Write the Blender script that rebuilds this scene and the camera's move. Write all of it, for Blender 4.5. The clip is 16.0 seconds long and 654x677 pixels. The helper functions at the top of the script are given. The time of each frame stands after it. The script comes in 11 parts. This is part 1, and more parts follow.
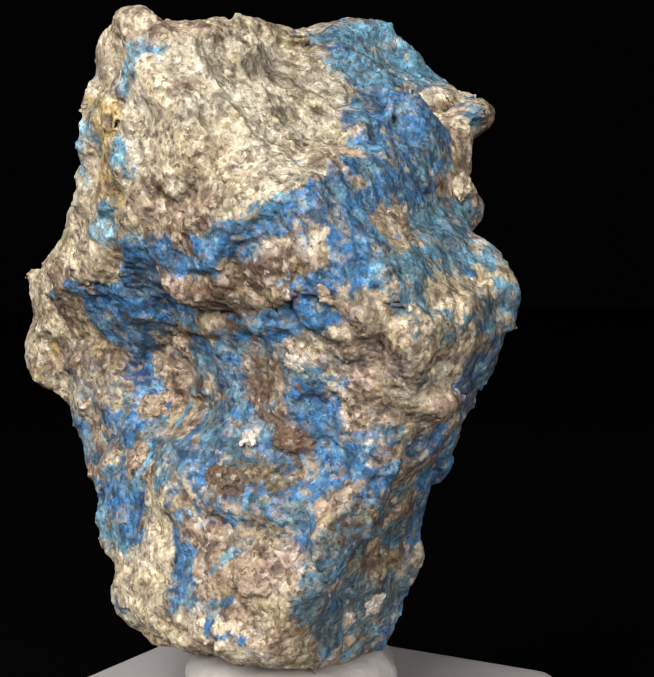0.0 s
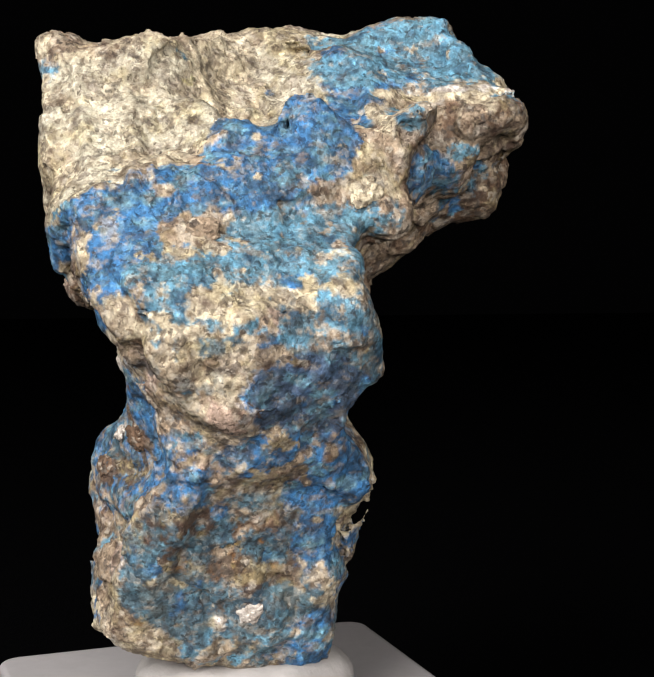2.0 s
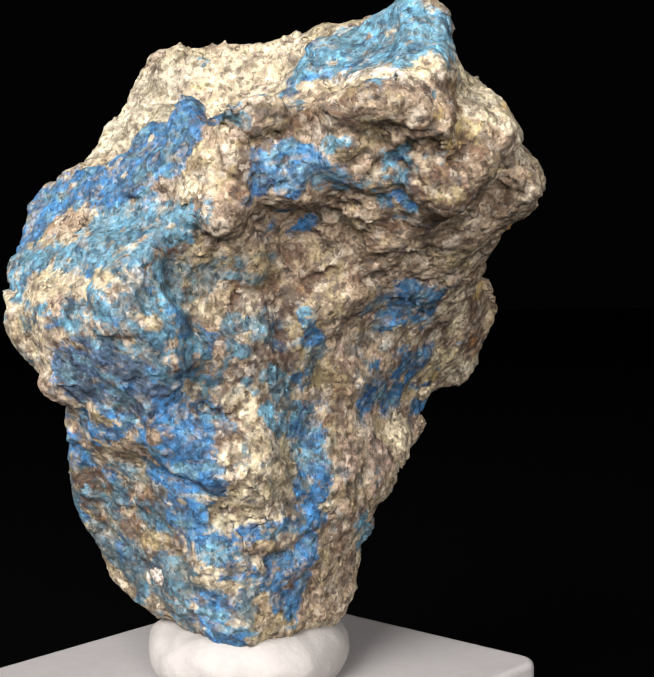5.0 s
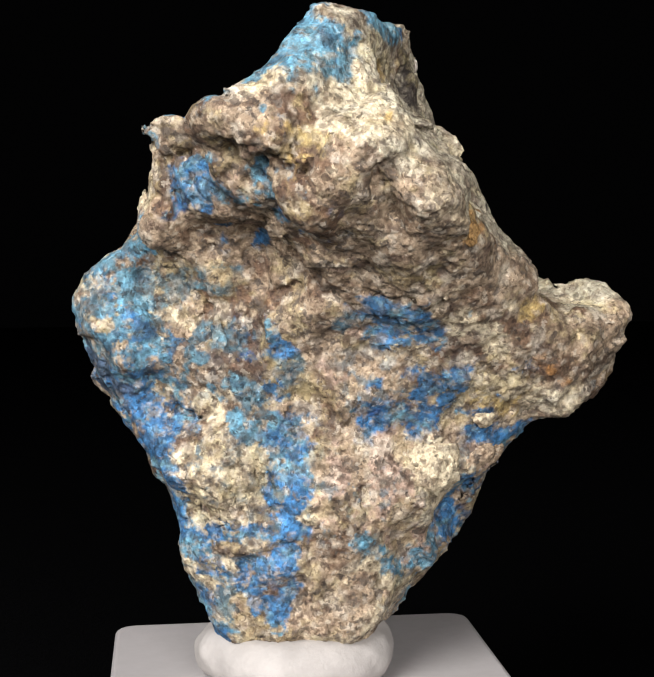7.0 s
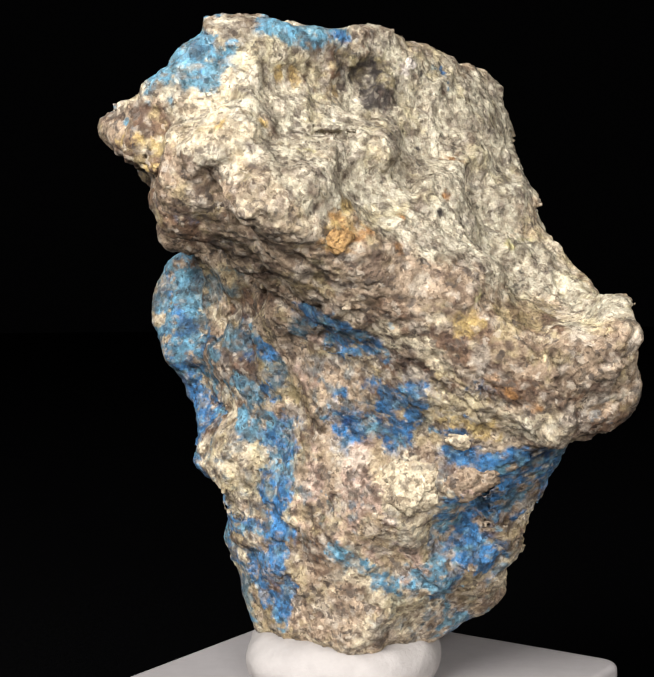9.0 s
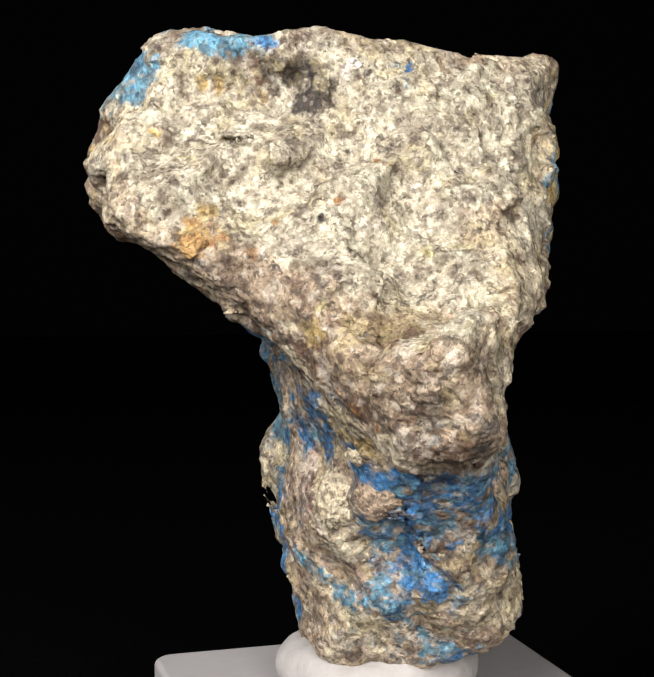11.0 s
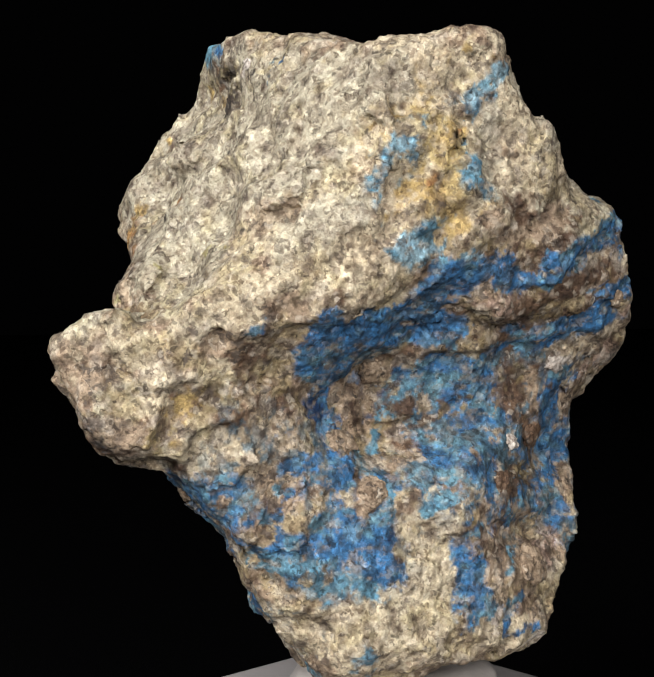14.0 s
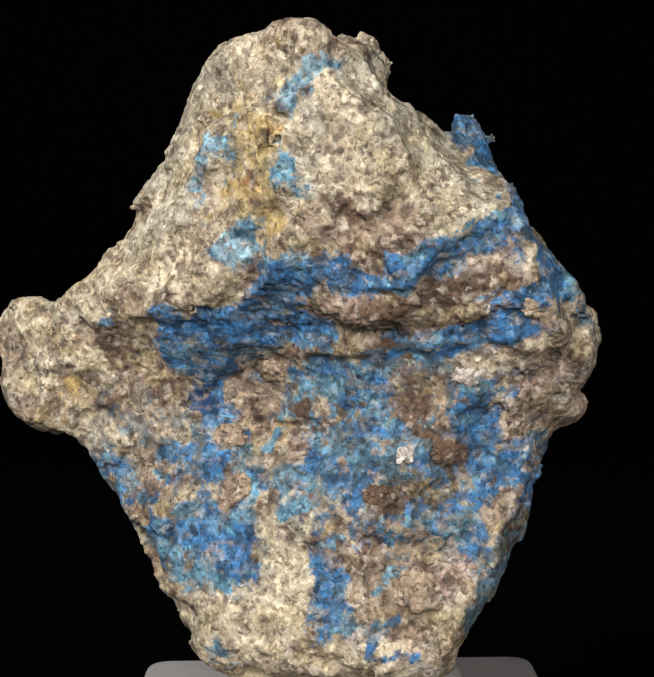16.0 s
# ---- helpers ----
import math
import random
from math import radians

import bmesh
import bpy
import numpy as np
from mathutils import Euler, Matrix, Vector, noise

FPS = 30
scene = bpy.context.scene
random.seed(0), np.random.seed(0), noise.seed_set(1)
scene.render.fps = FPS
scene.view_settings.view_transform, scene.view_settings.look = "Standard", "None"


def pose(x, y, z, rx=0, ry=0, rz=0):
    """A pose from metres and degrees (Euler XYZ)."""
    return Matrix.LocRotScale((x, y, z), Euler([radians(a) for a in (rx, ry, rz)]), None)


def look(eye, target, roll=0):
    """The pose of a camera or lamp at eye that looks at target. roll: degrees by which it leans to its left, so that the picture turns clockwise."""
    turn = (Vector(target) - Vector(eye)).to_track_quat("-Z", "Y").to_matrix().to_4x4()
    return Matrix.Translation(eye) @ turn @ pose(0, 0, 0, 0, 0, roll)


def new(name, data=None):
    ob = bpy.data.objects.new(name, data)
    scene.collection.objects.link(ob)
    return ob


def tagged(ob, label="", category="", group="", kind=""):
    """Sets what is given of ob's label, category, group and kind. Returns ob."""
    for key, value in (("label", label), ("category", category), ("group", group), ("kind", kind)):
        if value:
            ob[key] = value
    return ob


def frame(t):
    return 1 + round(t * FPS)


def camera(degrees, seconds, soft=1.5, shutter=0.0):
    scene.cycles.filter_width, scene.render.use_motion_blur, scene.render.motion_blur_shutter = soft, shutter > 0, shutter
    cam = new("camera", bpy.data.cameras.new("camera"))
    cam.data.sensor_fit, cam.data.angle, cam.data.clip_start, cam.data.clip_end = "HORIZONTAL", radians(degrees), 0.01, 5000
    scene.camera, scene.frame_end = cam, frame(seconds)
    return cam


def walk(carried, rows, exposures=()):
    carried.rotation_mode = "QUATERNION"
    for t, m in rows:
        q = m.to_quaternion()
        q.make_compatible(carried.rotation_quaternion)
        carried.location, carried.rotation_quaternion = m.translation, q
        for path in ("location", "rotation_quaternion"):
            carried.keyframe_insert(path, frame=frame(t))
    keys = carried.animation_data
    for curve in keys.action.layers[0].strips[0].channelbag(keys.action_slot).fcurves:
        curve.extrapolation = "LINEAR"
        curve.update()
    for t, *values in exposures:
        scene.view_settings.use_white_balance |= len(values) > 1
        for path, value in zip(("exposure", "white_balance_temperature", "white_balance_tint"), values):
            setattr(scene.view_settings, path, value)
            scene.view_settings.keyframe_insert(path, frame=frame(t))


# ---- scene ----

# One unit of the plan is a millimetre on the specimen; S turns it into metres.
S = 0.001
LIFT = 81.2  # the turning axis origin above the table, mm

cam = camera(24.73, 16.0, soft=1.6)
EYE = (0.0012, -0.18, LIFT * S)
TILTS = [
    (0, 84.596, 0.528, -0.556), (0.5, 84.890, 0.521, -0.631), (1, 84.977, 0.520, -0.648), (1.5, 84.957, 0.517, -0.686),
    (2, 84.831, 0.513, -0.728), (2.5, 84.838, 0.527, -0.562), (3, 84.805, 0.544, -0.369), (3.5, 84.642, 0.554, -0.249),
    (4, 84.527, 0.557, -0.206), (6.3, 84.932, 0.575, 0.007), (7, 85.164, 0.585, 0.126), (7.5, 85.450, 0.592, 0.205),
    (8, 85.448, 0.592, 0.207), (8.5, 85.491, 0.594, 0.237), (9, 85.369, 0.587, 0.143), (11.3, 85.544, 0.569, -0.063),
    (12, 85.553, 0.577, 0.030), (12.5, 85.517, 0.579, 0.054), (13, 85.464, 0.576, 0.014), (13.5, 85.456, 0.577, 0.026),
    (14, 85.448, 0.580, 0.065), (14.5, 85.516, 0.588, 0.162), (15, 85.508, 0.599, 0.290), (15.5, 85.431, 0.602, 0.329),
    (16, 85.353, 0.606, 0.378)]
walk(cam, [(t, pose(*EYE, rx, ry, rz)) for t, rx, ry, rz in TILTS],
     exposures=((0, 0.14), (1.5, 0.12), (4, 0.54), (6.3, 0.42), (9, 0.32), (11.3, 0.24), (12, 0.13), (14.5, -0.16), (16, -0.18)))

# ---- light: a dark studio with a big soft lamp high in front and a weaker added fill ----
world = bpy.data.worlds.new("studio_air")
world.use_nodes = True
world.node_tree.nodes["Background"].inputs["Color"].default_value = (0.9, 0.93, 1.0, 1)
world.node_tree.nodes["Background"].inputs["Strength"].default_value = 0.035
scene.world = world


def area_lamp(name, eye, target, size, watts, colour):
    data = bpy.data.lights.new(name, "AREA")
    data.shape, data.size, data.energy, data.color = "DISK", size, watts, colour
    ob = new(name, data)
    ob.matrix_world = look(eye, target)
    return ob


MIDDLE = (0, 0, 0.085)
area_lamp("key_lamp", (-0.25, -0.38, 0.33), MIDDLE, 0.36, 4.2, (1.0, 0.98, 0.96))
# unseen fill, added low in front to brighten the shaded undersides
area_lamp("fill_lamp", (0.11, -0.45, 0.18), MIDDLE, 0.24, 1.95, (1.0, 0.97, 0.945))


# ---- materials ----
def material(name):
    m = bpy.data.materials.new(name)
    m.use_nodes = True
    return m, m.node_tree.nodes, m.node_tree.links, m.node_tree.nodes["Principled BSDF"]


def mix(nodes, links, kind, fac, a, b):
    n = nodes.new("ShaderNodeMix")
    n.data_type, n.blend_type = "RGBA", kind
    for socket, value in ((n.inputs[0], fac), (n.inputs[6], a), (n.inputs[7], b)):
        if hasattr(value, "links"):
            links.new(value, socket)
        else:
            socket.default_value = value
    return n.outputs[2]


def ramp(nodes, links, source, stops):
    n = nodes.new("ShaderNodeValToRGB")
    while len(n.color_ramp.elements) < len(stops):
        n.color_ramp.elements.new(0.5)
    for e, (place, c) in zip(n.color_ramp.elements, stops):
        e.position, e.color = place, (*c, 1) if len(c) == 3 else c
    links.new(source, n.inputs[0])
    return n.outputs[0]


def noise_node(nodes, links, vector, scale, detail=4.0, rough=0.6, distortion=0.0):
    n = nodes.new("ShaderNodeTexNoise")
    n.inputs["Scale"].default_value, n.inputs["Detail"].default_value = scale, detail
    n.inputs["Roughness"].default_value, n.inputs["Distortion"].default_value = rough, distortion
    links.new(vector, n.inputs["Vector"])
    return n.outputs["Fac"]


def grain_node(nodes, links, vector, scale, rand=1.0):
    n = nodes.new("ShaderNodeTexVoronoi")
    n.inputs["Scale"].default_value, n.inputs["Randomness"].default_value = scale, rand
    links.new(vector, n.inputs["Vector"])
    return n


def grey(v):
    return (v, v, v)


def rock_material():
    m, nodes, links, bsdf = material("copper_ore")
    pos = nodes.new("ShaderNodeTexCoord").outputs["Object"]
    base = nodes.new("ShaderNodeAttribute")
    base.attribute_name = "mineral"
    speck = nodes.new("ShaderNodeAttribute")
    speck.attribute_name = "speck"
    # crystal grains at three sizes, each with its own tone
    bend = nodes.new("ShaderNodeTexNoise")
    bend.inputs["Scale"].default_value, bend.inputs["Detail"].default_value = 1500, 5
    links.new(pos, bend.inputs["Vector"])
    shift = nodes.new("ShaderNodeVectorMath")
    shift.operation = "MULTIPLY_ADD"
    shift.inputs[1].default_value = (0.0013, 0.0013, 0.0013)
    links.new(bend.outputs["Color"], shift.inputs[0])
    links.new(pos, shift.inputs[2])
    warped = shift.outputs[0]
    g1 = grain_node(nodes, links, warped, 1500)
    g2 = grain_node(nodes, links, warped, 3600)
    g3 = grain_node(nodes, links, warped, 850)
    tone1 = ramp(nodes, links, g1.outputs["Color"], [(0.0, (0.42, 0.37, 0.33)), (0.25, (0.72, 0.67, 0.62)), (0.55, grey(1.0)), (1.0, (1.3, 1.28, 1.25))])
    tone2 = ramp(nodes, links, g2.outputs["Color"], [(0.0, (0.55, 0.5, 0.47)), (0.5, grey(1.0)), (1.0, grey(1.3))])
    c = mix(nodes, links, "MULTIPLY", 0.35, base.outputs["Color"], tone1)
    c = mix(nodes, links, "MULTIPLY", 0.3, c, tone2)
    mottle = ramp(nodes, links, noise_node(nodes, links, pos, 1700, 6, 0.72, 0.6), [(0.30, (0.30, 0.25, 0.22)), (0.42, (0.76, 0.73, 0.70)), (0.54, grey(1.08)), (0.72, grey(1.5))])
    c = mix(nodes, links, "MULTIPLY", 0.6, c, mottle)
    patchy = ramp(nodes, links, noise_node(nodes, links, warped, 620, 5, 0.7, 0.4), [(0.34, (0.42, 0.36, 0.31)), (0.48, grey(1.0)), (0.7, (1.2, 1.19, 1.15))])
    c = mix(nodes, links, "MULTIPLY", 0.5, c, patchy)
    # dark mica specks and pale quartz grains where the matrix is grainy
    pick = nodes.new("ShaderNodeSeparateColor")
    links.new(g3.outputs["Color"], pick.inputs[0])
    dark = ramp(nodes, links, pick.outputs[1], [(0.74, grey(0)), (0.84, grey(1))])
    soft = ramp(nodes, links, noise_node(nodes, links, warped, 1100, 3), [(0.42, grey(0)), (0.56, grey(1))])
    dark = mix(nodes, links, "MULTIPLY", 1.0, dark, soft)
    dark = mix(nodes, links, "MULTIPLY", 1.0, dark, speck.outputs["Fac"])
    c = mix(nodes, links, "MIX", dark, c, (0.095, 0.075, 0.06, 1))
    pick2 = nodes.new("ShaderNodeSeparateColor")
    links.new(g1.outputs["Color"], pick2.inputs[0])
    pale = ramp(nodes, links, pick2.outputs[2], [(0.90, grey(0)), (0.97, grey(0.45))])
    pale = mix(nodes, links, "MULTIPLY", 1.0, pale, speck.outputs["Fac"])
    c = mix(nodes, links, "MIX", pale, c, (0.50, 0.45, 0.37, 1))
    g4 = grain_node(nodes, links, warped, 2300)
    pick3 = nodes.new("ShaderNodeSeparateColor")
    links.new(g4.outputs["Color"], pick3.inputs[0])
    flecks = ramp(nodes, links, pick3.outputs[0], [(0.0, grey(0.22)), (0.10, (0.34, 0.27, 0.24)), (0.16, (0.78, 0.72, 0.68)), (0.40, grey(1.0)), (0.84, grey(1.08)), (0.93, grey(1.55))])
    c = mix(nodes, links, "MULTIPLY", 0.68, c, flecks)
    g5 = grain_node(nodes, links, warped, 5200)
    dust = ramp(nodes, links, g5.outputs["Color"], [(0.0, grey(0.5)), (0.3, grey(0.9)), (0.7, grey(1.05)), (1.0, grey(1.4))])
    c = mix(nodes, links, "MULTIPLY", 0.55, c, dust)
    stain = ramp(nodes, links, noise_node(nodes, links, pos, 160, 5, 0.65), [(0.3, (0.8, 0.76, 0.72)), (0.6, grey(1.06))])
    c = mix(nodes, links, "MULTIPLY", 0.8, c, stain)
    links.new(c, bsdf.inputs["Base Color"])
    gloss = ramp(nodes, links, g2.outputs["Color"], [(0.0, grey(0.95)), (0.9, grey(0.7)), (0.97, grey(0.3))])
    links.new(gloss, bsdf.inputs["Roughness"])
    bsdf.inputs["Specular IOR Level"].default_value = 0.35
    b1 = nodes.new("ShaderNodeBump")
    b1.inputs["Strength"].default_value, b1.inputs["Distance"].default_value = 0.55, 0.00028
    links.new(noise_node(nodes, links, pos, 1400, 5, 0.7, 0.3), b1.inputs["Height"])
    b2 = nodes.new("ShaderNodeBump")
    b2.inputs["Strength"].default_value, b2.inputs["Distance"].default_value = 0.55, 0.00022
    links.new(g1.outputs["Distance"], b2.inputs["Height"])
    b2.invert = True
    links.new(b1.outputs[0], b2.inputs["Normal"])
    links.new(b2.outputs[0], bsdf.inputs["Normal"])
    return m


def plain_material(name, colour, rough, bump, scale, vary=0.06):
    m, nodes, links, bsdf = material(name)
    pos = nodes.new("ShaderNodeTexCoord").outputs["Object"]
    n = noise_node(nodes, links, pos, scale, 5, 0.6)
    c = mix(nodes, links, "MULTIPLY", 1.0, (*colour, 1), ramp(nodes, links, n, [(0.3, grey(1 - vary)), (0.7, grey(1 + vary))]))
    links.new(c, bsdf.inputs["Base Color"])
    bsdf.inputs["Roughness"].default_value = rough
    b = nodes.new("ShaderNodeBump")
    b.inputs["Strength"].default_value, b.inputs["Distance"].default_value = 0.5, bump
    links.new(noise_node(nodes, links, pos, scale * 3, 4), b.inputs["Height"])
    links.new(b.outputs[0], bsdf.inputs["Normal"])
    return m


ROCK = rock_material()
PLASTIC = plain_material("white_plastic", (0.41, 0.385, 0.385), 0.42, 0.00004, 500, 0.04)
PUTTY = plain_material("mounting_putty", (0.36, 0.335, 0.32), 0.8, 0.0003, 350, 0.08)
FELT = plain_material("black_felt", (0.0022, 0.0022, 0.0024), 1.0, 0.0004, 900, 0.3)
FELT.node_tree.nodes["Principled BSDF"].inputs["Specular IOR Level"].default_value = 0.0


# ---- tools ----
def part(name, bm, mat, parent=None, label=""):
    data = bpy.data.meshes.new(name)
    bm.to_mesh(data)
    bm.free()
    data.materials.append(mat)
    ob = new(name, data)
    ob.parent = parent
    return tagged(ob, label)


def slab(name, lo, hi, mat):
    """A plain box from corner to corner, in metres."""
    bm = bmesh.new()
    bmesh.ops.create_cube(bm, size=1)
    for v in bm.verts:
        v.co = [lo[i] + (v.co[i] + 0.5) * (hi[i] - lo[i]) for i in range(3)]
    return tagged(part(name, bm, mat), kind="structure")


def scatter(i, j, k, seed):
    """A repeatable number from 0 to 1 for each lattice point."""
    n = (i.astype(np.int64) * 73856093) ^ (j.astype(np.int64) * 19349663) ^ (k.astype(np.int64) * 83492791) ^ (seed * 2654435761)
    n = (n ^ (n >> 13)) * 1274126177 & 0x7FFFFFFF
    n = (n ^ (n >> 15)) * 2246822519 & 0x7FFFFFFF
    return (n % 65536) / 65535.0


def waves(p, size, seed):
    """Smooth lattice noise from -1 to 1; size is the width of a swell in mm."""
    q = p / size
    c = np.floor(q)
    f = q - c
    f = f * f * (3 - 2 * f)
    c = c.astype(np.int64)
    out = 0.0
    for a in (0, 1):
        for b in (0, 1):
            for d in (0, 1):
                w = (f[:, 0] if a else 1 - f[:, 0]) * (f[:, 1] if b else 1 - f[:, 1]) * (f[:, 2] if d else 1 - f[:, 2])
                out = out + w * scatter(c[:, 0] + a, c[:, 1] + b, c[:, 2] + d, seed)
    return out * 2 - 1


def rough_waves(p, size, seed, octaves=4, fall=0.55):
    out, gain = 0.0, 1.0
    for o in range(octaves):
        out = out + gain * waves(p + 17.3 * o, size / 2 ** o, seed + o)
        gain *= fall
    return out


def cells(p, size, seed):
    """Distances to the nearest and next grain centre, the nearest grain's own number,
    and the height of its own tilted face."""
    q = p / size
    c = np.floor(q).astype(np.int64)
    first, second, tone, slope = np.full(len(p), 9.0), np.full(len(p), 9.0), np.zeros(len(p)), np.zeros(len(p))
    for a in (-1, 0, 1):
        for b in (-1, 0, 1):
            for d in (-1, 0, 1):
                i, j, k = c[:, 0] + a, c[:, 1] + b, c[:, 2] + d
                dx = q[:, 0] - i - scatter(i, j, k, seed)
                dy = q[:, 1] - j - scatter(i, j, k, seed + 1)
                dz = q[:, 2] - k - scatter(i, j, k, seed + 2)
                r = np.sqrt(dx * dx + dy * dy + dz * dz)
                near = r < first
                second = np.where(near, first, np.minimum(second, r))
                tone = np.where(near, scatter(i, j, k, seed + 3), tone)
                tilt = [scatter(i, j, k, seed + n) * 2 - 1 for n in (4, 5, 6)]
                slope = np.where(near, (tilt[0] * dx + tilt[1] * dy + tilt[2] * dz) * size, slope)
                first = np.where(near, r, first)
    return first, second, tone, slope


def turn(a, b, c):
    return np.array(Euler((radians(a), radians(b), radians(c))).to_matrix())


def lump_field(lumps, p, soft):
    """Signed distance, in mm, to the blended union of blunt blocks (x, y, z, half sizes, turns in degrees)."""
    total = np.zeros(len(p))
    for x, y, z, rx, ry, rz, a, b, c in lumps:
        reach = 1.25 * max(rx, ry, rz) + 7
        at = np.flatnonzero((np.abs(p[:, 0] - x) < reach) & (np.abs(p[:, 1] - y) < reach) & (np.abs(p[:, 2] - z) < reach))
        q = (np.abs((p[at] - (x, y, z)) @ turn(a, b, c)) / (rx, ry, rz)) ** 2
        d = (np.sqrt(np.sqrt((q * q).sum(1))) - 1) * (rx * ry * rz) ** (1 / 3)
        total[at] += np.exp(-np.clip(d / soft, -60, 60))
    return -soft * np.log(total + 1e-12)


def skin(field, lo, step, counts):
    """Vertices and quads of the zero surface of a field given on a lattice."""
    f = field.reshape(counts)
    inside = f < 0
    corners = [(a, b, c) for a in (0, 1) for b in (0, 1) for c in (0, 1)]
    cut = [slice(0, -1), slice(1, None)]
    votes = sum(inside[cut[a], cut[b], cut[c]].astype(np.int8) for a, b, c in corners)
    live = (votes > 0) & (votes < 8)
    index = np.full(live.shape, -1, np.int64)
    index[live] = np.arange(live.sum())
    at = np.argwhere(live)
    total, hits = np.zeros((len(at), 3)), np.zeros(len(at))
    for n, u in enumerate(corners):
        for v in corners[n + 1:]:
            if sum(x != y for x, y in zip(u, v)) != 1:
                continue
            fu, fv = f[tuple((at + u).T)], f[tuple((at + v).T)]
            cross = (fu < 0) != (fv < 0)
            s = np.where(cross, fu / np.where(cross, fu - fv, 1), 0)
            total += cross[:, None] * (np.array(u) + s[:, None] * (np.array(v) - np.array(u)))
            hits += cross
    verts = lo + step * (at + total / hits[:, None])
    quads = []
    for axis in range(3):
        o1, o2 = [(1, 2), (2, 0), (0, 1)][axis]
        head, tail = [slice(None)] * 3, [slice(None)] * 3
        head[axis], tail[axis] = slice(0, -1), slice(1, None)
        flip = inside[tuple(head)] != inside[tuple(tail)]
        e = np.argwhere(flip)
        ok = (e[:, o1] > 0) & (e[:, o2] > 0) & (e[:, o1] < counts[o1] - 1) & (e[:, o2] < counts[o2] - 1)
        e = e[ok]
        d1, d2 = np.eye(3, dtype=int)[o1], np.eye(3, dtype=int)[o2]
        q = np.stack([index[tuple((e - s).T)] for s in (d1 + d2, d2, 0 * d1, d1)], 1)
        out = inside[tuple(e.T)]
        q[~out] = q[~out][:, ::-1]
        quads.append(q)
    return verts, np.concatenate(quads)


def split_quads(verts, quads):
    """Every quad in four."""
    n = len(verts)
    pairs = np.sort(np.stack([quads, np.roll(quads, -1, 1)], 2).reshape(-1, 2), 1)
    key, back = np.unique(pairs[:, 0] * n + pairs[:, 1], return_inverse=True)
    mids = (verts[key // n] + verts[key % n]) / 2
    centres = verts[quads].mean(1)
    e = back.reshape(-1, 4) + n
    c = np.arange(len(quads)) + n + len(mids)
    new_quads = [np.stack([quads[:, i], e[:, i], c, e[:, i - 1]], 1) for i in range(4)]
    return np.concatenate([verts, mids, centres]), np.concatenate(new_quads)


def relax(verts, quads, amount):
    total, hits = np.zeros_like(verts), np.zeros(len(verts))
    for i in range(4):
        for j in (1, 3):
            np.add.at(total, quads[:, i], verts[quads[:, (i + j) % 4]])
            np.add.at(hits, quads[:, i], 1)
    return verts + amount * (total / hits[:, None] - verts)


def main_body(verts, quads):
    """Only the largest connected piece."""
    mark = np.arange(len(verts))
    for _ in range(400):
        low = mark[quads].min(1)
        fresh = mark.copy()
        for i in range(4):
            np.minimum.at(fresh, quads[:, i], low)
        fresh = fresh[fresh]
        if np.array_equal(fresh, mark):
            break
        mark = fresh
    keep = mark == np.bincount(mark).argmax()
    place = np.cumsum(keep) - 1
    return verts[keep], place[quads[keep[quads[:, 0]]]]


def outward(verts, quads):
    a, b, c, d = (verts[quads[:, i]] for i in range(4))
    face = np.cross(c - a, d - b)
    n = np.zeros_like(verts)
    for i in range(4):
        np.add.at(n, quads[:, i], face)
    return n / (np.linalg.norm(n, axis=1)[:, None] + 1e-12)


def solid(name, verts, quads, mat, smooth=True):
    """One mesh object from vertices in mm about the turning axis."""
    data = bpy.data.meshes.new(name)
    data.vertices.add(len(verts))
    data.vertices.foreach_set("co", (verts * S).astype(np.float32).ravel())
    data.loops.add(quads.size)
    data.loops.foreach_set("vertex_index", quads.astype(np.int32).ravel())
    data.polygons.add(len(quads))
    data.polygons.foreach_set("loop_start", np.arange(0, quads.size, 4, dtype=np.int32))
    data.polygons.foreach_set("use_smooth", np.full(len(quads), smooth))
    data.update()
    data.validate()
    data.materials.append(mat)
    return new(name, data)


def lattice(lo, hi, step):
    counts = tuple(int(math.ceil((h - l) / step)) + 1 for l, h in zip(lo, hi))
    axes = [l + step * np.arange(n) for l, n in zip(lo, counts)]
    return np.stack(np.meshgrid(*axes, indexing="ij"), -1).reshape(-1, 3), counts


# ---- studio ----
slab("floor", (-1.2, -1.2, -0.05), (1.2, 1.2, 0.0), FELT)
slab("wall_north", (-1.2, 0.9, 0.0), (1.2, 1.0, 1.4), FELT)
slab("wall_south", (-1.2, -1.2, 0.0), (1.2, -1.1, 1.4), FELT)
slab("wall_east", (1.1, -1.1, 0.0), (1.2, 0.9, 1.4), FELT)
slab("wall_west", (-1.2, -1.1, 0.0), (-1.1, 0.9, 1.4), FELT)
slab("ceiling", (-1.2, -1.2, 1.4), (1.2, 1.0, 1.45), FELT)


# ---- the specimen: a fist of copper ore, built up from blunt blocks of stone ----
LUMPS = []


def lump(*numbers):
    """A blunt block: centre, half sizes (mm) and turns (degrees)."""
    LUMPS.append(numbers)


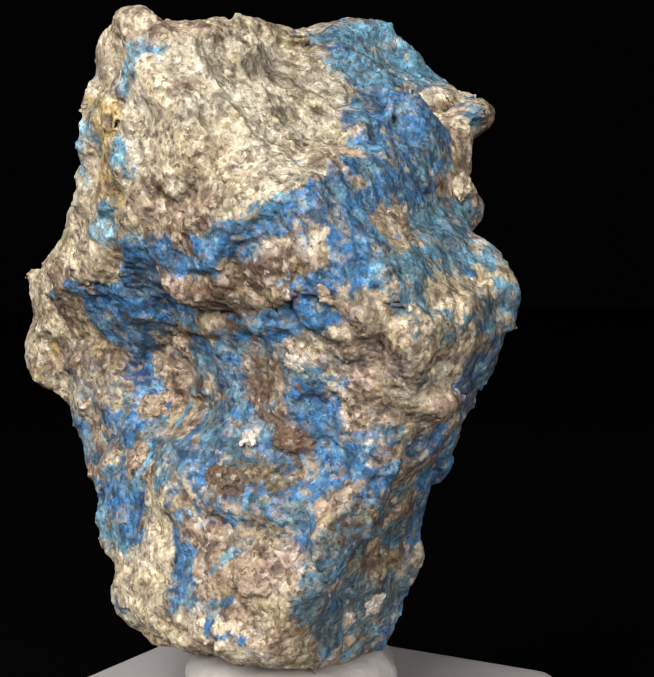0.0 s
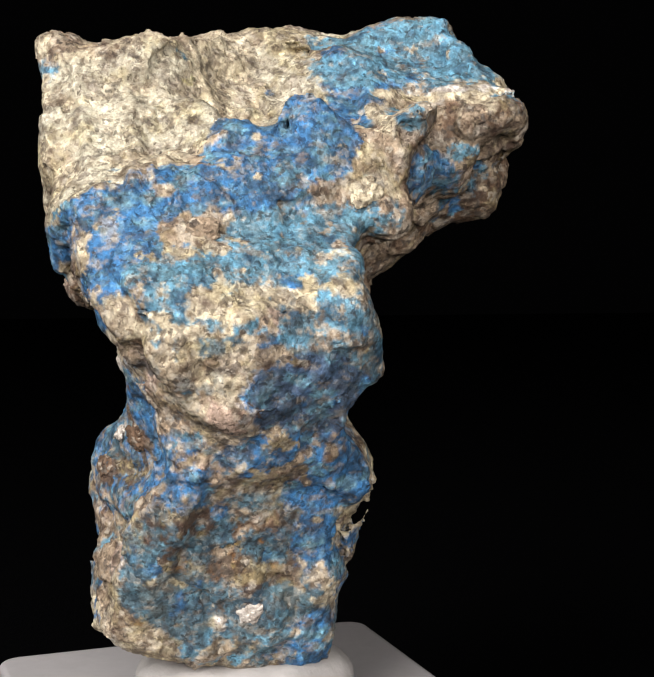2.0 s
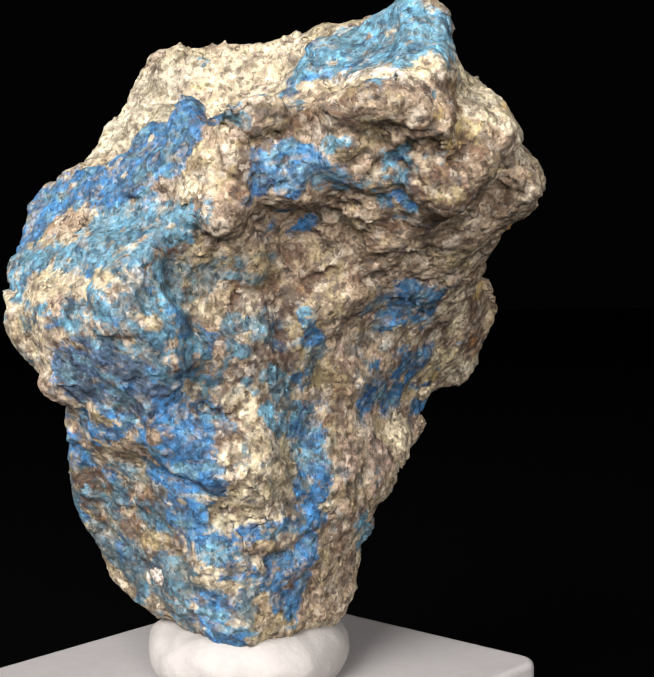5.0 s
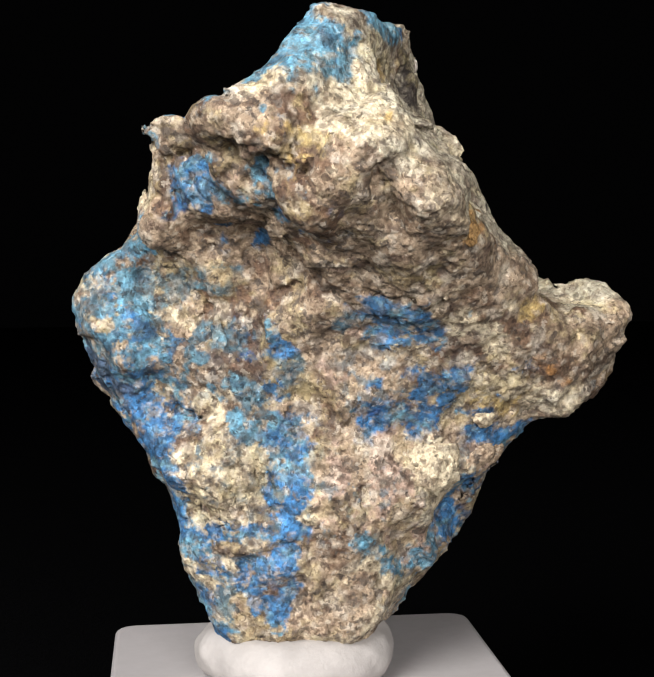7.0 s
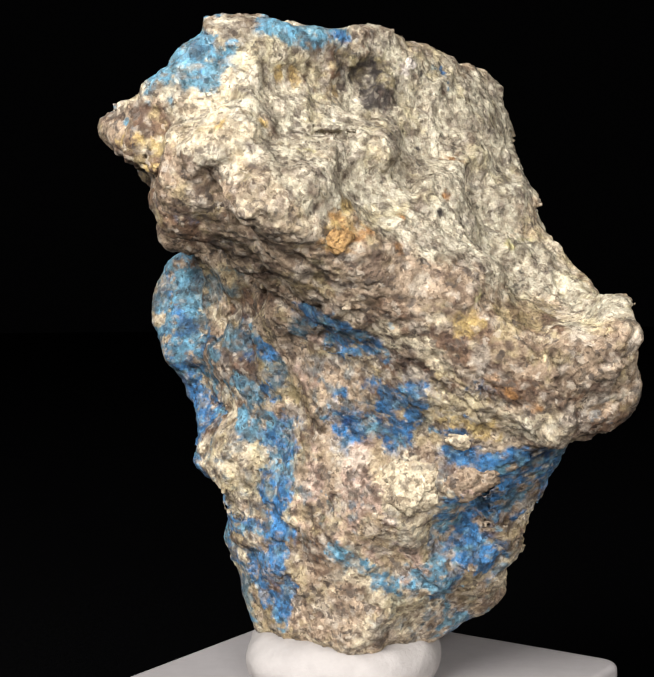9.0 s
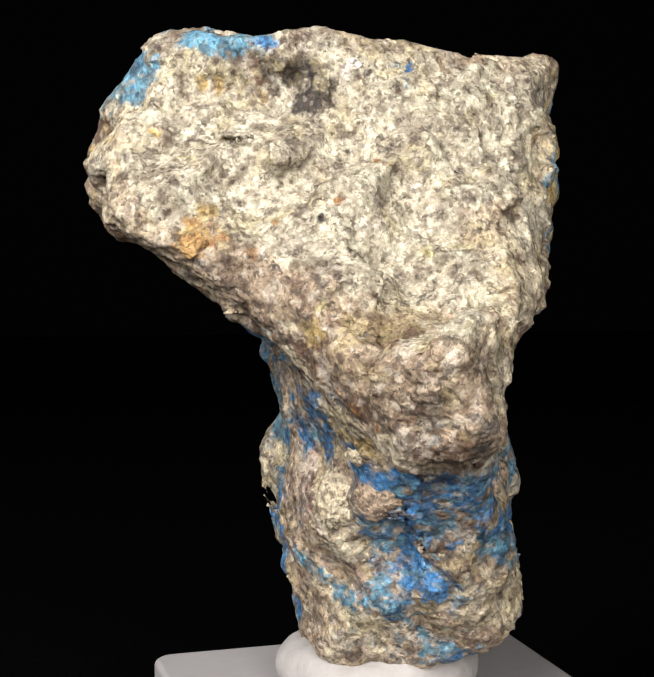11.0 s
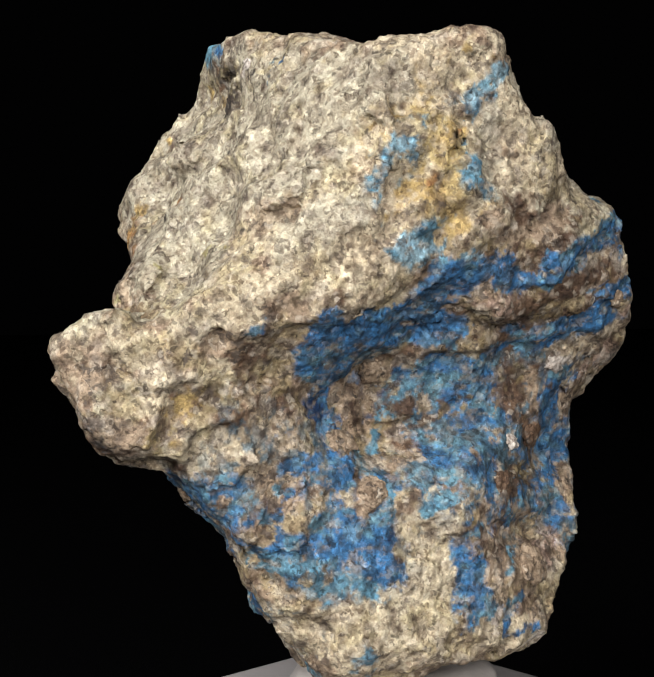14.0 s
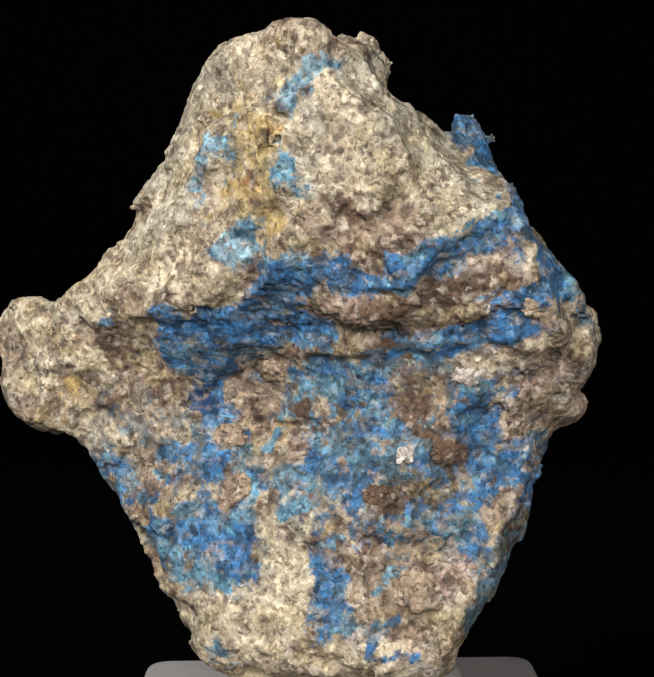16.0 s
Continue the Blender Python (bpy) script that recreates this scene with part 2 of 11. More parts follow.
# crown
lump(3.6, 12.5, 19.1, 6.4, 2.4, 2.6, -4, -7, 26)
lump(-8.7, -9.7, 15.0, 3.5, 9.8, 3.9, 12, 4, 11)
lump(-11.5, -3.1, 14.4, 3.4, 5.6, 14.1, 99, 1, -36)
lump(-9.4, 0.5, 14.1, 7.2, 4.7, 5.6, 7, -17, 41)
lump(6.2, 7.0, 13.7, 14.0, 3.5, 2.1, 5, 27, 4)
lump(2.4, 6.0, 12.9, 7.4, 3.7, 6.8, 110, -9, -126)
lump(-15.5, -18.4, 12.7, 2.4, 7.0, 7.5, 72, -31, 26)
# shoulders and arm roots
lump(-7.0, 3.5, 12.3, 1.9, 12.2, 1.6, -34, -34, 27)
lump(4.3, 3.9, 11.9, 3.2, 10.4, 4.2, 33, 30, 30)
lump(12.2, 15.9, 11.7, 2.5, 8.4, 5.1, -57, 5, -88)
lump(22.6, 10.7, 11.0, 2.9, 1.6, 1.6, -47, 10, -66)
lump(14.7, 11.6, 10.9, 7.2, 3.7, 3.7, 19, 9, 30)
lump(1.8, 5.7, 10.7, 4.1, 9.8, 14.9, 87, 19, 130)
lump(-12.2, -15.5, 10.6, 8.2, 7.9, 8.4, 99, -79, -132)
lump(11.0, 11.4, 10.2, 7.7, 7.0, 2.7, 23, -12, 10)
lump(7.8, 3.4, 8.5, 6.8, 4.9, 5.6, -23, 54, -22)
lump(-2.0, 6.7, 7.5, 3.1, 10.2, 3.2, -2, -1, 12)
lump(8.8, 13.4, 7.5, 5.9, 8.8, 8.0, -45, 5, -12)
lump(-0.9, -17.2, 7.4, 5.3, 3.7, 3.7, 53, 29, -2)
lump(14.2, 5.1, 6.8, 2.6, 3.0, 13.3, 44, -84, -129)
lump(-15.0, -6.7, 6.6, 7.8, 8.4, 10.2, 24, 19, -22)
lump(5.8, 21.2, 6.1, 1.8, 5.2, 7.7, -40, 49, -70)
lump(7.7, 21.9, 5.9, 2.7, 2.7, 3.2, 33, 25, 34)
lump(15.0, -10.1, 5.0, 1.6, 2.2, 7.2, 37, -19, -28)
lump(6.1, -3.3, 4.0, 12.4, 8.7, 4.5, 3, 7, 17)
lump(11.7, 17.9, 3.8, 1.6, 3.3, 3.4, 33, -49, -41)
lump(-8.2, -21.4, 3.8, 8.6, 5.1, 12.8, 29, -31, -75)
lump(3.4, -2.0, 3.6, 7.7, 6.6, 15.3, 63, -44, -119)
lump(-0.4, 1.2, 3.5, 5.4, 9.4, 17.0, 121, 79, -39)
lump(9.8, 9.9, 2.1, 3.2, 9.9, 5.3, -57, 33, 28)
lump(-8.3, -8.0, 1.9, 11.3, 13.8, 12.6, 4, -44, -27)
lump(3.4, 14.1, 1.3, 4.8, 5.9, 9.2, 19, -49, -103)
lump(-8.9, -22.0, 0.8, 6.6, 6.5, 11.2, -8, -9, 37)
lump(2.1, 24.2, 0.8, 1.6, 2.5, 4.1, -57, 24, -42)
lump(-3.2, -28.6, 0.3, 6.2, 5.5, 2.7, 29, -3, -13)
# waist and arm
lump(-3.1, 7.9, -0.3, 9.8, 8.6, 14.5, 33, 36, 56)
lump(9.4, -15.7, -1.2, 9.8, 6.8, 1.6, 36, 16, 19)
lump(-8.0, 1.1, -1.3, 6.5, 20.4, 12.7, 41, 1, -72)
lump(8.0, -16.0, -1.8, 7.5, 6.1, 10.8, 57, -73, -174)
lump(-11.2, -14.0, -2.2, 7.7, 10.6, 14.8, -107, -34, 49)
lump(-10.8, 9.3, -3.2, 5.3, 10.0, 6.3, 55, 124, 16)
lump(-2.8, 16.3, -3.3, 13.3, 3.3, 5.8, 80, 38, -156)
lump(-15.7, -12.5, -3.7, 7.1, 3.1, 18.9, 75, -13, 42)
lump(-3.5, 15.5, -3.8, 9.4, 3.8, 4.3, 3, -29, 48)
lump(-9.7, -2.5, -3.9, 14.4, 9.8, 13.9, 40, 34, 48)
lump(3.7, -31.9, -4.2, 2.0, 4.4, 5.6, 16, -18, -34)
lump(-8.6, -9.6, -4.4, 10.1, 20.5, 8.3, -94, 27, -151)
lump(-3.0, -18.5, -4.5, 9.1, 9.9, 12.8, -111, 49, -145)
lump(10.1, -8.8, -4.6, 4.7, 7.8, 4.2, -56, -1, 85)
lump(-8.3, 17.6, -4.9, 5.4, 1.8, 3.1, -41, -11, 32)
lump(4.9, -17.9, -5.5, 8.1, 5.1, 14.0, 6, -26, -133)
lump(-13.3, 10.4, -5.7, 1.7, 3.9, 11.0, 3, -0, -35)
lump(6.5, -7.5, -5.9, 4.0, 2.7, 20.0, -36, 23, -43)
lump(-11.3, 12.9, -7.0, 8.4, 5.3, 5.7, 51, -27, -2)
lump(-10.7, -22.7, -7.9, 3.3, 2.1, 3.8, -22, -3, 46)
lump(-20.4, 2.0, -8.2, 7.5, 5.3, 5.9, 9, -16, 31)
lump(4.9, -30.8, -8.9, 5.9, 4.4, 5.1, 14, 35, -8)
lump(3.5, -26.4, -9.3, 5.9, 8.0, 12.5, 40, 20, -121)
lump(-3.6, 9.7, -9.3, 2.5, 7.7, 3.5, 18, -12, -0)
lump(3.4, -0.1, -11.6, 4.2, 8.5, 4.3, 23, -29, 14)
lump(12.2, -20.6, -11.7, 8.3, 7.8, 6.6, -60, -2, -123)
lump(-22.6, -1.5, -12.5, 4.2, 8.9, 5.1, 14, -25, 45)
lump(-10.6, -2.6, -13.3, 4.2, 12.1, 1.6, -2, 9, -26)
lump(-32.4, 13.1, -13.4, 2.4, 4.4, 3.9, -33, -20, 18)
lump(0.2, -14.3, -14.3, 16.0, 10.5, 8.8, 165, -69, 172)
lump(-13.6, 7.0, -14.3, 10.8, 15.2, 6.6, 47, 31, -61)
lump(18.4, -15.5, -14.7, 2.3, 4.8, 3.7, 73, 34, -100)
lump(-20.8, 16.9, -15.2, 4.7, 3.2, 1.7, 65, -27, -1)
lump(-22.7, 0.3, -15.8, 2.7, 9.4, 12.0, -88, -14, 51)
lump(2.0, -13.2, -16.9, 11.0, 10.4, 19.9, 5, 5, 32)
lump(12.3, -14.6, -17.3, 10.2, 4.1, 4.5, 53, 0, -72)
lump(-0.7, -5.6, -17.5, 6.4, 9.2, 12.6, 50, -98, -85)
lump(-24.3, 7.6, -17.6, 10.7, 6.5, 7.0, -10, -10, -49)
# belly
lump(7.0, -20.1, -18.1, 9.3, 10.0, 8.5, 56, 24, -102)
lump(-30.1, 15.0, -18.1, 2.5, 6.2, 3.7, 81, -31, -83)
lump(12.1, -18.8, -19.3, 7.3, 6.0, 11.5, 27, -3, 65)
lump(-13.5, 2.7, -19.7, 15.4, 9.2, 8.4, 63, 19, -35)
lump(5.7, -26.9, -21.4, 2.6, 1.6, 6.4, -6, -25, 3)
lump(-24.5, 5.2, -25.5, 3.3, 12.2, 4.7, 89, -35, -49)
lump(-5.9, -14.3, -26.7, 5.3, 8.5, 8.2, -35, 44, 28)
lump(13.2, -11.2, -26.9, 4.1, 2.5, 5.7, 49, 27, -12)
lump(7.7, -21.0, -28.0, 3.3, 4.8, 7.1, -80, 48, -26)
lump(-10.3, 0.4, -28.2, 9.4, 7.2, 16.8, -19, 57, 141)
lump(-16.4, -1.6, -28.3, 6.3, 10.9, 6.7, 28, -24, 27)
lump(-2.1, -21.7, -31.8, 9.3, 4.2, 4.9, -39, 7, -21)
lump(-1.0, -10.3, -33.3, 14.1, 11.5, 12.5, 97, -56, -32)
lump(8.1, -13.7, -34.2, 6.0, 7.3, 4.2, -67, -3, 60)
lump(4.8, -20.8, -34.7, 9.7, 7.5, 2.0, -57, 18, 84)
lump(-19.7, -2.1, -35.8, 5.6, 4.4, 5.1, -107, -57, 94)
lump(-10.4, -10.5, -36.0, 8.5, 8.8, 14.4, 97, -3, -141)
# foot
lump(-2.8, -5.1, -37.4, 8.0, 2.4, 14.6, 83, -56, 46)
lump(-4.8, -1.5, -39.4, 5.9, 12.7, 6.0, -101, 15, 74)
lump(-0.9, -23.1, -39.6, 4.8, 5.7, 5.9, -30, 29, -41)
lump(2.1, -11.8, -42.4, 10.5, 7.5, 6.1, -84, -34, 28)
lump(-1.1, -18.2, -42.9, 10.1, 4.8, 5.9, -19, 1, -151)
lump(-13.4, -6.2, -43.3, 7.9, 7.0, 8.0, 58, 37, -108)
lump(-10.6, -9.8, -43.7, 8.4, 8.9, 8.5, 114, 72, -124)
lump(-4.2, -18.0, -43.7, 7.1, 7.8, 8.4, 6, 69, -119)
lump(-8.0, -2.3, -46.0, 5.9, 5.7, 4.8, 46, 50, 5)
lump(5.1, -11.1, -46.9, 4.1, 4.3, 6.7, 113, -26, 144)
lump(-0.3, -7.0, -48.2, 5.5, 9.9, 7.2, 34, -87, 18)

TINTS = {
    "cream": (0.50, 0.44, 0.32, 0.6), "grey_cream": (0.455, 0.425, 0.33, 0.62), "tan": (0.31, 0.24, 0.172, 1.0),
    "brown": (0.125, 0.078, 0.05, 1.0), "azure": (0.036, 0.142, 0.325, 0.3), "deep_blue": (0.014, 0.050, 0.15, 0.1),
    "turquoise": (0.096, 0.24, 0.35, 0.35), "slate": (0.058, 0.105, 0.14, 0.4), "ochre": (0.40, 0.295, 0.125, 0.5),
    "rust": (0.27, 0.14, 0.055, 0.5), "flake": (0.36, 0.22, 0.09, 0.1), "mica": (0.05, 0.043, 0.038, 0.5),
    "quartz": (0.52, 0.48, 0.44, 0.3), "pink_tan": (0.37, 0.275, 0.22, 1.0), "umber": (0.075, 0.048, 0.034, 0.8),
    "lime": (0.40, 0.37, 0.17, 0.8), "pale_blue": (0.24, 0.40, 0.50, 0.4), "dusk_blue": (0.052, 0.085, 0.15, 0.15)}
PATCHES = []
VEINS = []
RELIEFS = []


def vein(tint, cover, *streaks):
    """Sharply bounded mineral: cover in percent, then streaks of start, end and half width (mm)."""
    for q in streaks:
        VEINS.append((np.array(TINTS[tint]), cover / 100, q))


def relief(height, *streaks):
    """Ridges, pebbles (height above 0) and cracks or hollows (below 0), in mm, along streaks like those of vein()."""
    for q in streaks:
        RELIEFS.append((height, q))


def by_height(p):
    """Points with their order from low to high, to search a layer of them quickly."""
    order = np.argsort(p[:, 2])
    return p, order, p[order, 2]


def along_streak(sorted_points, q):
    """Which points lie near a streak, and how far they are from its line, in half widths."""
    p, order, heights = sorted_points
    a, b, wide = np.array(q[:3]), np.array(q[3:6]), q[6]
    lo, hi = np.minimum(a, b) - wide * 1.7, np.maximum(a, b) + wide * 1.7
    layer = order[np.searchsorted(heights, lo[2]):np.searchsorted(heights, hi[2])]
    near = layer[np.all((p[layer] > lo) & (p[layer] < hi), 1)]
    r = p[near] - a
    u = np.clip(r @ (b - a) / max((b - a) @ (b - a), 1e-6), 0, 1)
    return near, np.linalg.norm(r - u[:, None] * (b - a), axis=1) / wide



def patch(tint, *streaks):
    """Streaks of one mineral: start, end (mm), half width and cover in percent."""
    for s in streaks:
        PATCHES.append((TINTS[tint], s))


# broad grounds
patch("cream", (-3.9, 19.4, 3.2, -22.4, -5.3, 9.4, 9.7, 100))
patch("brown", (10.3, 5.1, -2.3, 12.1, 14.7, -2.4, 9.1, 78))
patch("grey_cream", (11.6, 18.5, 16.1, -21.0, -2.1, 10.0, 8.9, 100), (-0.4, 14.7, 11.8, -14.3, 11.5, 4.6, 8.7, 100))
patch("cream", (-22.9, -14.5, 13.6, -20.0, -20.6, 4.8, 8.4, 100))
patch("azure", (-17.7, -8.9, -25.2, 2.0, -26.6, -26.0, 8.1, 72))
patch("tan", (8.4, 4.3, -4.0, 2.4, 12.1, -8.6, 7.9, 100))
patch("azure", (-9.5, -19.4, -22.9, 2.1, -27.1, -24.1, 7.8, 72))
patch("cream", (-8.5, -27.8, 11.3, -2.1, -21.8, 9.4, 7.7, 100))
patch("slate", (7.7, -20.1, -39.5, 7.7, -20.1, -39.5, 7.6, 75))
patch("brown", (-26.2, 19.6, -16.2, -26.2, 19.6, -16.2, 7.4, 55))
patch("slate", (6.3, -22.6, -39.2, 6.3, -22.6, -39.2, 7.3, 75))
patch("grey_cream", (-8.3, 15.2, 1.7, -19.6, 6.5, 1.5, 7.0, 100))
patch("brown", (-15.0, 15.9, -17.2, -15.0, 15.9, -17.2, 6.7, 70))
patch("azure", (9.5, -1.8, -39.2, 9.5, -1.8, -39.2, 6.7, 55))
patch("slate", (16.3, -12.2, -13.5, 11.7, -2.8, -16.0, 6.6, 75))
patch("azure", (-16.5, 9.0, -32.2, -16.5, 9.0, -32.2, 6.5, 55), (-8.3, -21.2, -19.4, -8.3, -21.2, -19.4, 6.5, 75), (4.4, -33.9, -1.8, 10.9, -31.5, -6.2, 6.4, 80))
patch("brown", (13.1, 19.7, 1.2, 13.1, 19.7, 1.2, 6.3, 78))
patch("slate", (16.5, -11.8, -14.5, 16.5, -11.8, -14.5, 6.2, 85))
patch("turquoise", (9.8, 8.3, 17.1, 9.8, 8.3, 17.1, 6.2, 80))
patch("azure", (18.1, -13.7, -24.4, 18.1, -13.7, -24.4, 6.1, 92), (9.2, -4.6, 10.3, 9.2, -4.6, 10.3, 6.1, 93), (12.7, -14.6, 8.0, 12.7, -14.6, 8.0, 6.1, 90), (-22.0, -9.5, -34.1, -22.0, -9.5, -34.1, 6.1, 65), (17.1, -8.2, -23.4, 17.1, -8.2, -23.4, 6.0, 65))
patch("slate", (4.3, -24.9, -40.7, 4.3, -24.9, -40.7, 6.0, 75))
patch("azure", (-21.9, -9.6, -33.9, -13.5, -20.6, -33.9, 6.0, 60))
patch("cream", (-4.7, -26.4, 10.9, -5.1, -20.7, 15.0, 6.0, 100))
patch("brown", (-14.7, 17.7, -14.1, -14.7, 17.7, -14.1, 5.9, 78))
patch("slate", (-14.1, -18.7, -28.4, -14.1, -18.7, -28.4, 5.8, 60))
patch("azure", (-14.6, 5.4, -35.7, -25.0, 2.2, -34.5, 5.8, 60))
patch("grey_cream", (-3.1, 23.0, 3.2, -3.1, 23.0, 3.2, 5.7, 100))
patch("turquoise", (15.8, -21.7, -4.7, 15.8, -21.7, -4.7, 5.7, 75))
patch("slate", (-9.7, -17.6, -18.3, -3.8, -24.9, -18.3, 5.6, 60))
patch("azure", (18.4, -18.7, -21.4, 18.4, -18.7, -21.4, 5.4, 90))
patch("grey_cream", (-22.2, -7.8, 12.5, -22.2, -7.8, 12.5, 5.4, 100))
patch("brown", (19.9, 8.5, 7.0, 19.9, 8.5, 7.0, 5.4, 78))
patch("azure", (-17.1, -16.2, -35.4, -17.1, -16.2, -35.4, 5.4, 50), (7.8, -1.1, -26.5, 7.8, -1.1, -26.5, 5.3, 65))
patch("cream", (-1.0, 2.7, -48.5, -1.0, 2.7, -48.5, 5.3, 100))
patch("slate", (4.1, -22.7, -43.3, 10.5, -12.8, -46.6, 5.1, 85))
patch("tan", (-23.9, 19.4, -13.9, -30.7, 19.1, -16.3, 5.1, 100))
patch("brown", (-30.3, 3.1, -18.3, -30.3, 3.1, -18.3, 5.0, 75))
patch("azure", (11.3, -6.6, -44.0, 11.3, -6.6, -44.0, 5.0, 60))
patch("brown", (0.3, 21.2, -5.1, 0.3, 21.2, -5.1, 5.0, 78))
patch("ochre", (-22.1, -17.9, 4.8, -22.1, -17.9, 4.8, 5.0, 40))
patch("cream", (-10.6, 9.0, -31.3, -10.6, 9.0, -31.3, 5.0, 100))
patch("slate", (9.2, -2.5, -24.6, 9.2, -2.5, -24.6, 5.0, 55))
patch("cream", (-26.5, -9.7, -2.1, -30.9, -1.2, -7.4, 5.0, 100))
patch("brown", (-9.5, 12.8, -17.0, -16.1, 18.1, -14.5, 4.9, 78))
patch("grey_cream", (-19.1, 10.2, -3.1, -19.1, 10.2, -3.1, 4.9, 100))
patch("ochre", (-23.4, -14.4, 11.4, -19.4, -21.2, 2.6, 4.8, 42))
patch("cream", (-5.4, -21.8, 13.5, -3.5, -16.5, 17.0, 4.8, 100))
patch("azure", (14.5, -14.5, 5.0, 14.5, -14.5, 5.0, 4.8, 90))
patch("cream", (12.6, -3.6, -30.1, 12.6, -3.6, -30.1, 4.6, 100))
patch("slate", (18.3, -12.5, -14.5, 18.3, -12.5, -14.5, 4.5, 80))
patch("turquoise", (14.5, -23.9, -4.7, 14.5, -23.9, -4.7, 4.5, 65))
patch("cream", (4.6, 24.6, 6.7, 4.6, 24.6, 6.7, 4.5, 100))
patch("turquoise", (13.9, -23.5, -3.8, 18.3, -15.7, -4.0, 4.5, 75))
patch("slate", (11.5, -5.4, -41.6, 11.5, -5.4, -41.6, 4.5, 60))
patch("azure", (-19.6, -12.0, -12.5, -19.6, -12.0, -12.5, 4.4, 80))
patch("brown", (-32.1, 15.6, -21.9, -32.1, 15.6, -21.9, 4.4, 78), (17.9, 18.4, 5.6, 17.9, 18.4, 5.6, 4.4, 78), (8.6, 22.2, 1.6, -1.0, 20.4, -6.1, 4.4, 70))
patch("tan", (-1.2, 2.8, -48.6, -1.2, 2.8, -48.6, 4.3, 100))
patch("mica", (2.1, -25.3, -43.2, 2.1, -25.3, -43.2, 4.2, 50))
patch("grey_cream", (-20.8, 12.7, -5.9, -20.8, 12.7, -5.9, 4.2, 100))
patch("tan", (3.4, 21.8, -2.7, -14.8, 19.6, -8.4, 4.1, 100))
patch("azure", (5.9, -31.9, -2.0, 5.9, -31.9, -2.0, 4.1, 90))
patch("cream", (-5.0, -28.6, 7.9, -3.3, -32.8, 1.6, 4.1, 100))
patch("tan", (7.4, 0.2, -8.6, 7.4, 0.2, -8.6, 4.0, 100))
patch("turquoise", (20.8, -22.7, -12.5, 20.8, -22.7, -12.5, 3.9, 60))
patch("cream", (-27.6, 16.6, -10.6, -30.6, 14.0, -8.0, 3.9, 100))
patch("tan", (-34.4, 10.2, -14.3, -32.9, 4.3, -12.3, 3.9, 100))
patch("mica", (5.8, -26.5, -35.6, 12.1, -16.6, -34.1, 3.8, 70))
patch("cream", (-23.1, -7.6, -44.7, -19.9, -14.0, -45.5, 3.8, 100))
patch("azure", (-2.7, -32.4, -8.8, 1.8, -34.9, -9.9, 3.7, 70))
patch("cream", (-27.9, 3.2, -4.8, -28.1, -3.5, -4.0, 3.5, 100), (-12.6, -28.6, -0.5, -12.6, -28.6, -0.5, 3.5, 100))
# veins, crusts and clasts
patch("ochre", (-21.8, -18.7, 7.0, -21.8, -18.7, 7.0, 1.5, 100), (-23.1, -16.3, 3.1, -21.7, -18.0, 2.2, 1.3, 100), (-20.0, -19.4, -2.2, -20.0, -19.4, -2.2, 1.5, 100))
patch("rust", (-19.8, -21.2, 9.3, -19.8, -21.2, 9.3, 1.0, 100), (-21.5, -18.4, 3.4, -21.5, -18.4, 3.4, 1.1, 100), (-23.0, -9.7, 12.2, -23.0, -9.7, 12.2, 0.6, 70))
patch("turquoise", (-18.5, -22.3, 12.9, -15.7, -26.1, 15.4, 2.9, 50))
patch("slate", (-19.4, -21.4, 10.7, -19.4, -21.4, 10.7, 1.1, 93))
patch("turquoise", (-24.0, -14.7, 3.1, -24.0, -14.7, 3.1, 2.9, 45), (-23.5, -15.8, 7.9, -23.5, -15.8, 7.9, 2.9, 40), (-18.4, -22.7, 5.2, -18.4, -22.7, 5.2, 3.4, 45), (-5.2, -30.9, 4.3, -5.2, -30.9, 4.3, 1.5, 80))
patch("brown", (-14.3, -26.6, 0.4, -9.7, -30.3, 4.2, 1.9, 78), (-17.1, -23.2, -0.5, -15.0, -25.4, -3.1, 1.7, 78))
patch("tan", (-15.2, -26.2, 3.8, -15.2, -26.2, 3.8, 2.2, 100))
patch("brown", (-9.7, -31.9, -1.5, -9.7, -31.9, -1.5, 1.2, 78), (-28.5, -7.9, -6.5, -26.7, -10.4, -7.4, 1.5, 78), (-27.7, -2.9, -13.0, -24.5, -3.3, -17.9, 3.2, 78))
patch("tan", (-23.2, -15.1, -5.7, -23.2, -15.1, -5.7, 2.2, 100), (-26.0, -11.6, -6.1, -26.0, -11.6, -6.1, 1.8, 100))
patch("quartz", (-22.4, -16.2, -3.9, -22.4, -16.2, -3.9, 1.8, 100))
patch("turquoise", (-24.4, -13.8, -2.1, -20.6, -18.7, -1.3, 1.5, 93), (-22.0, -16.3, -5.7, -22.0, -16.3, -5.7, 1.7, 93))
patch("azure", (-0.1, -36.0, -0.7, -10.2, -29.5, -5.0, 2.0, 93))
patch("turquoise", (0.4, -35.8, 0.3, -8.2, -32.4, -2.6, 0.7, 93), (-10.2, -30.1, -4.1, -11.1, -28.0, -6.7, 0.7, 93))
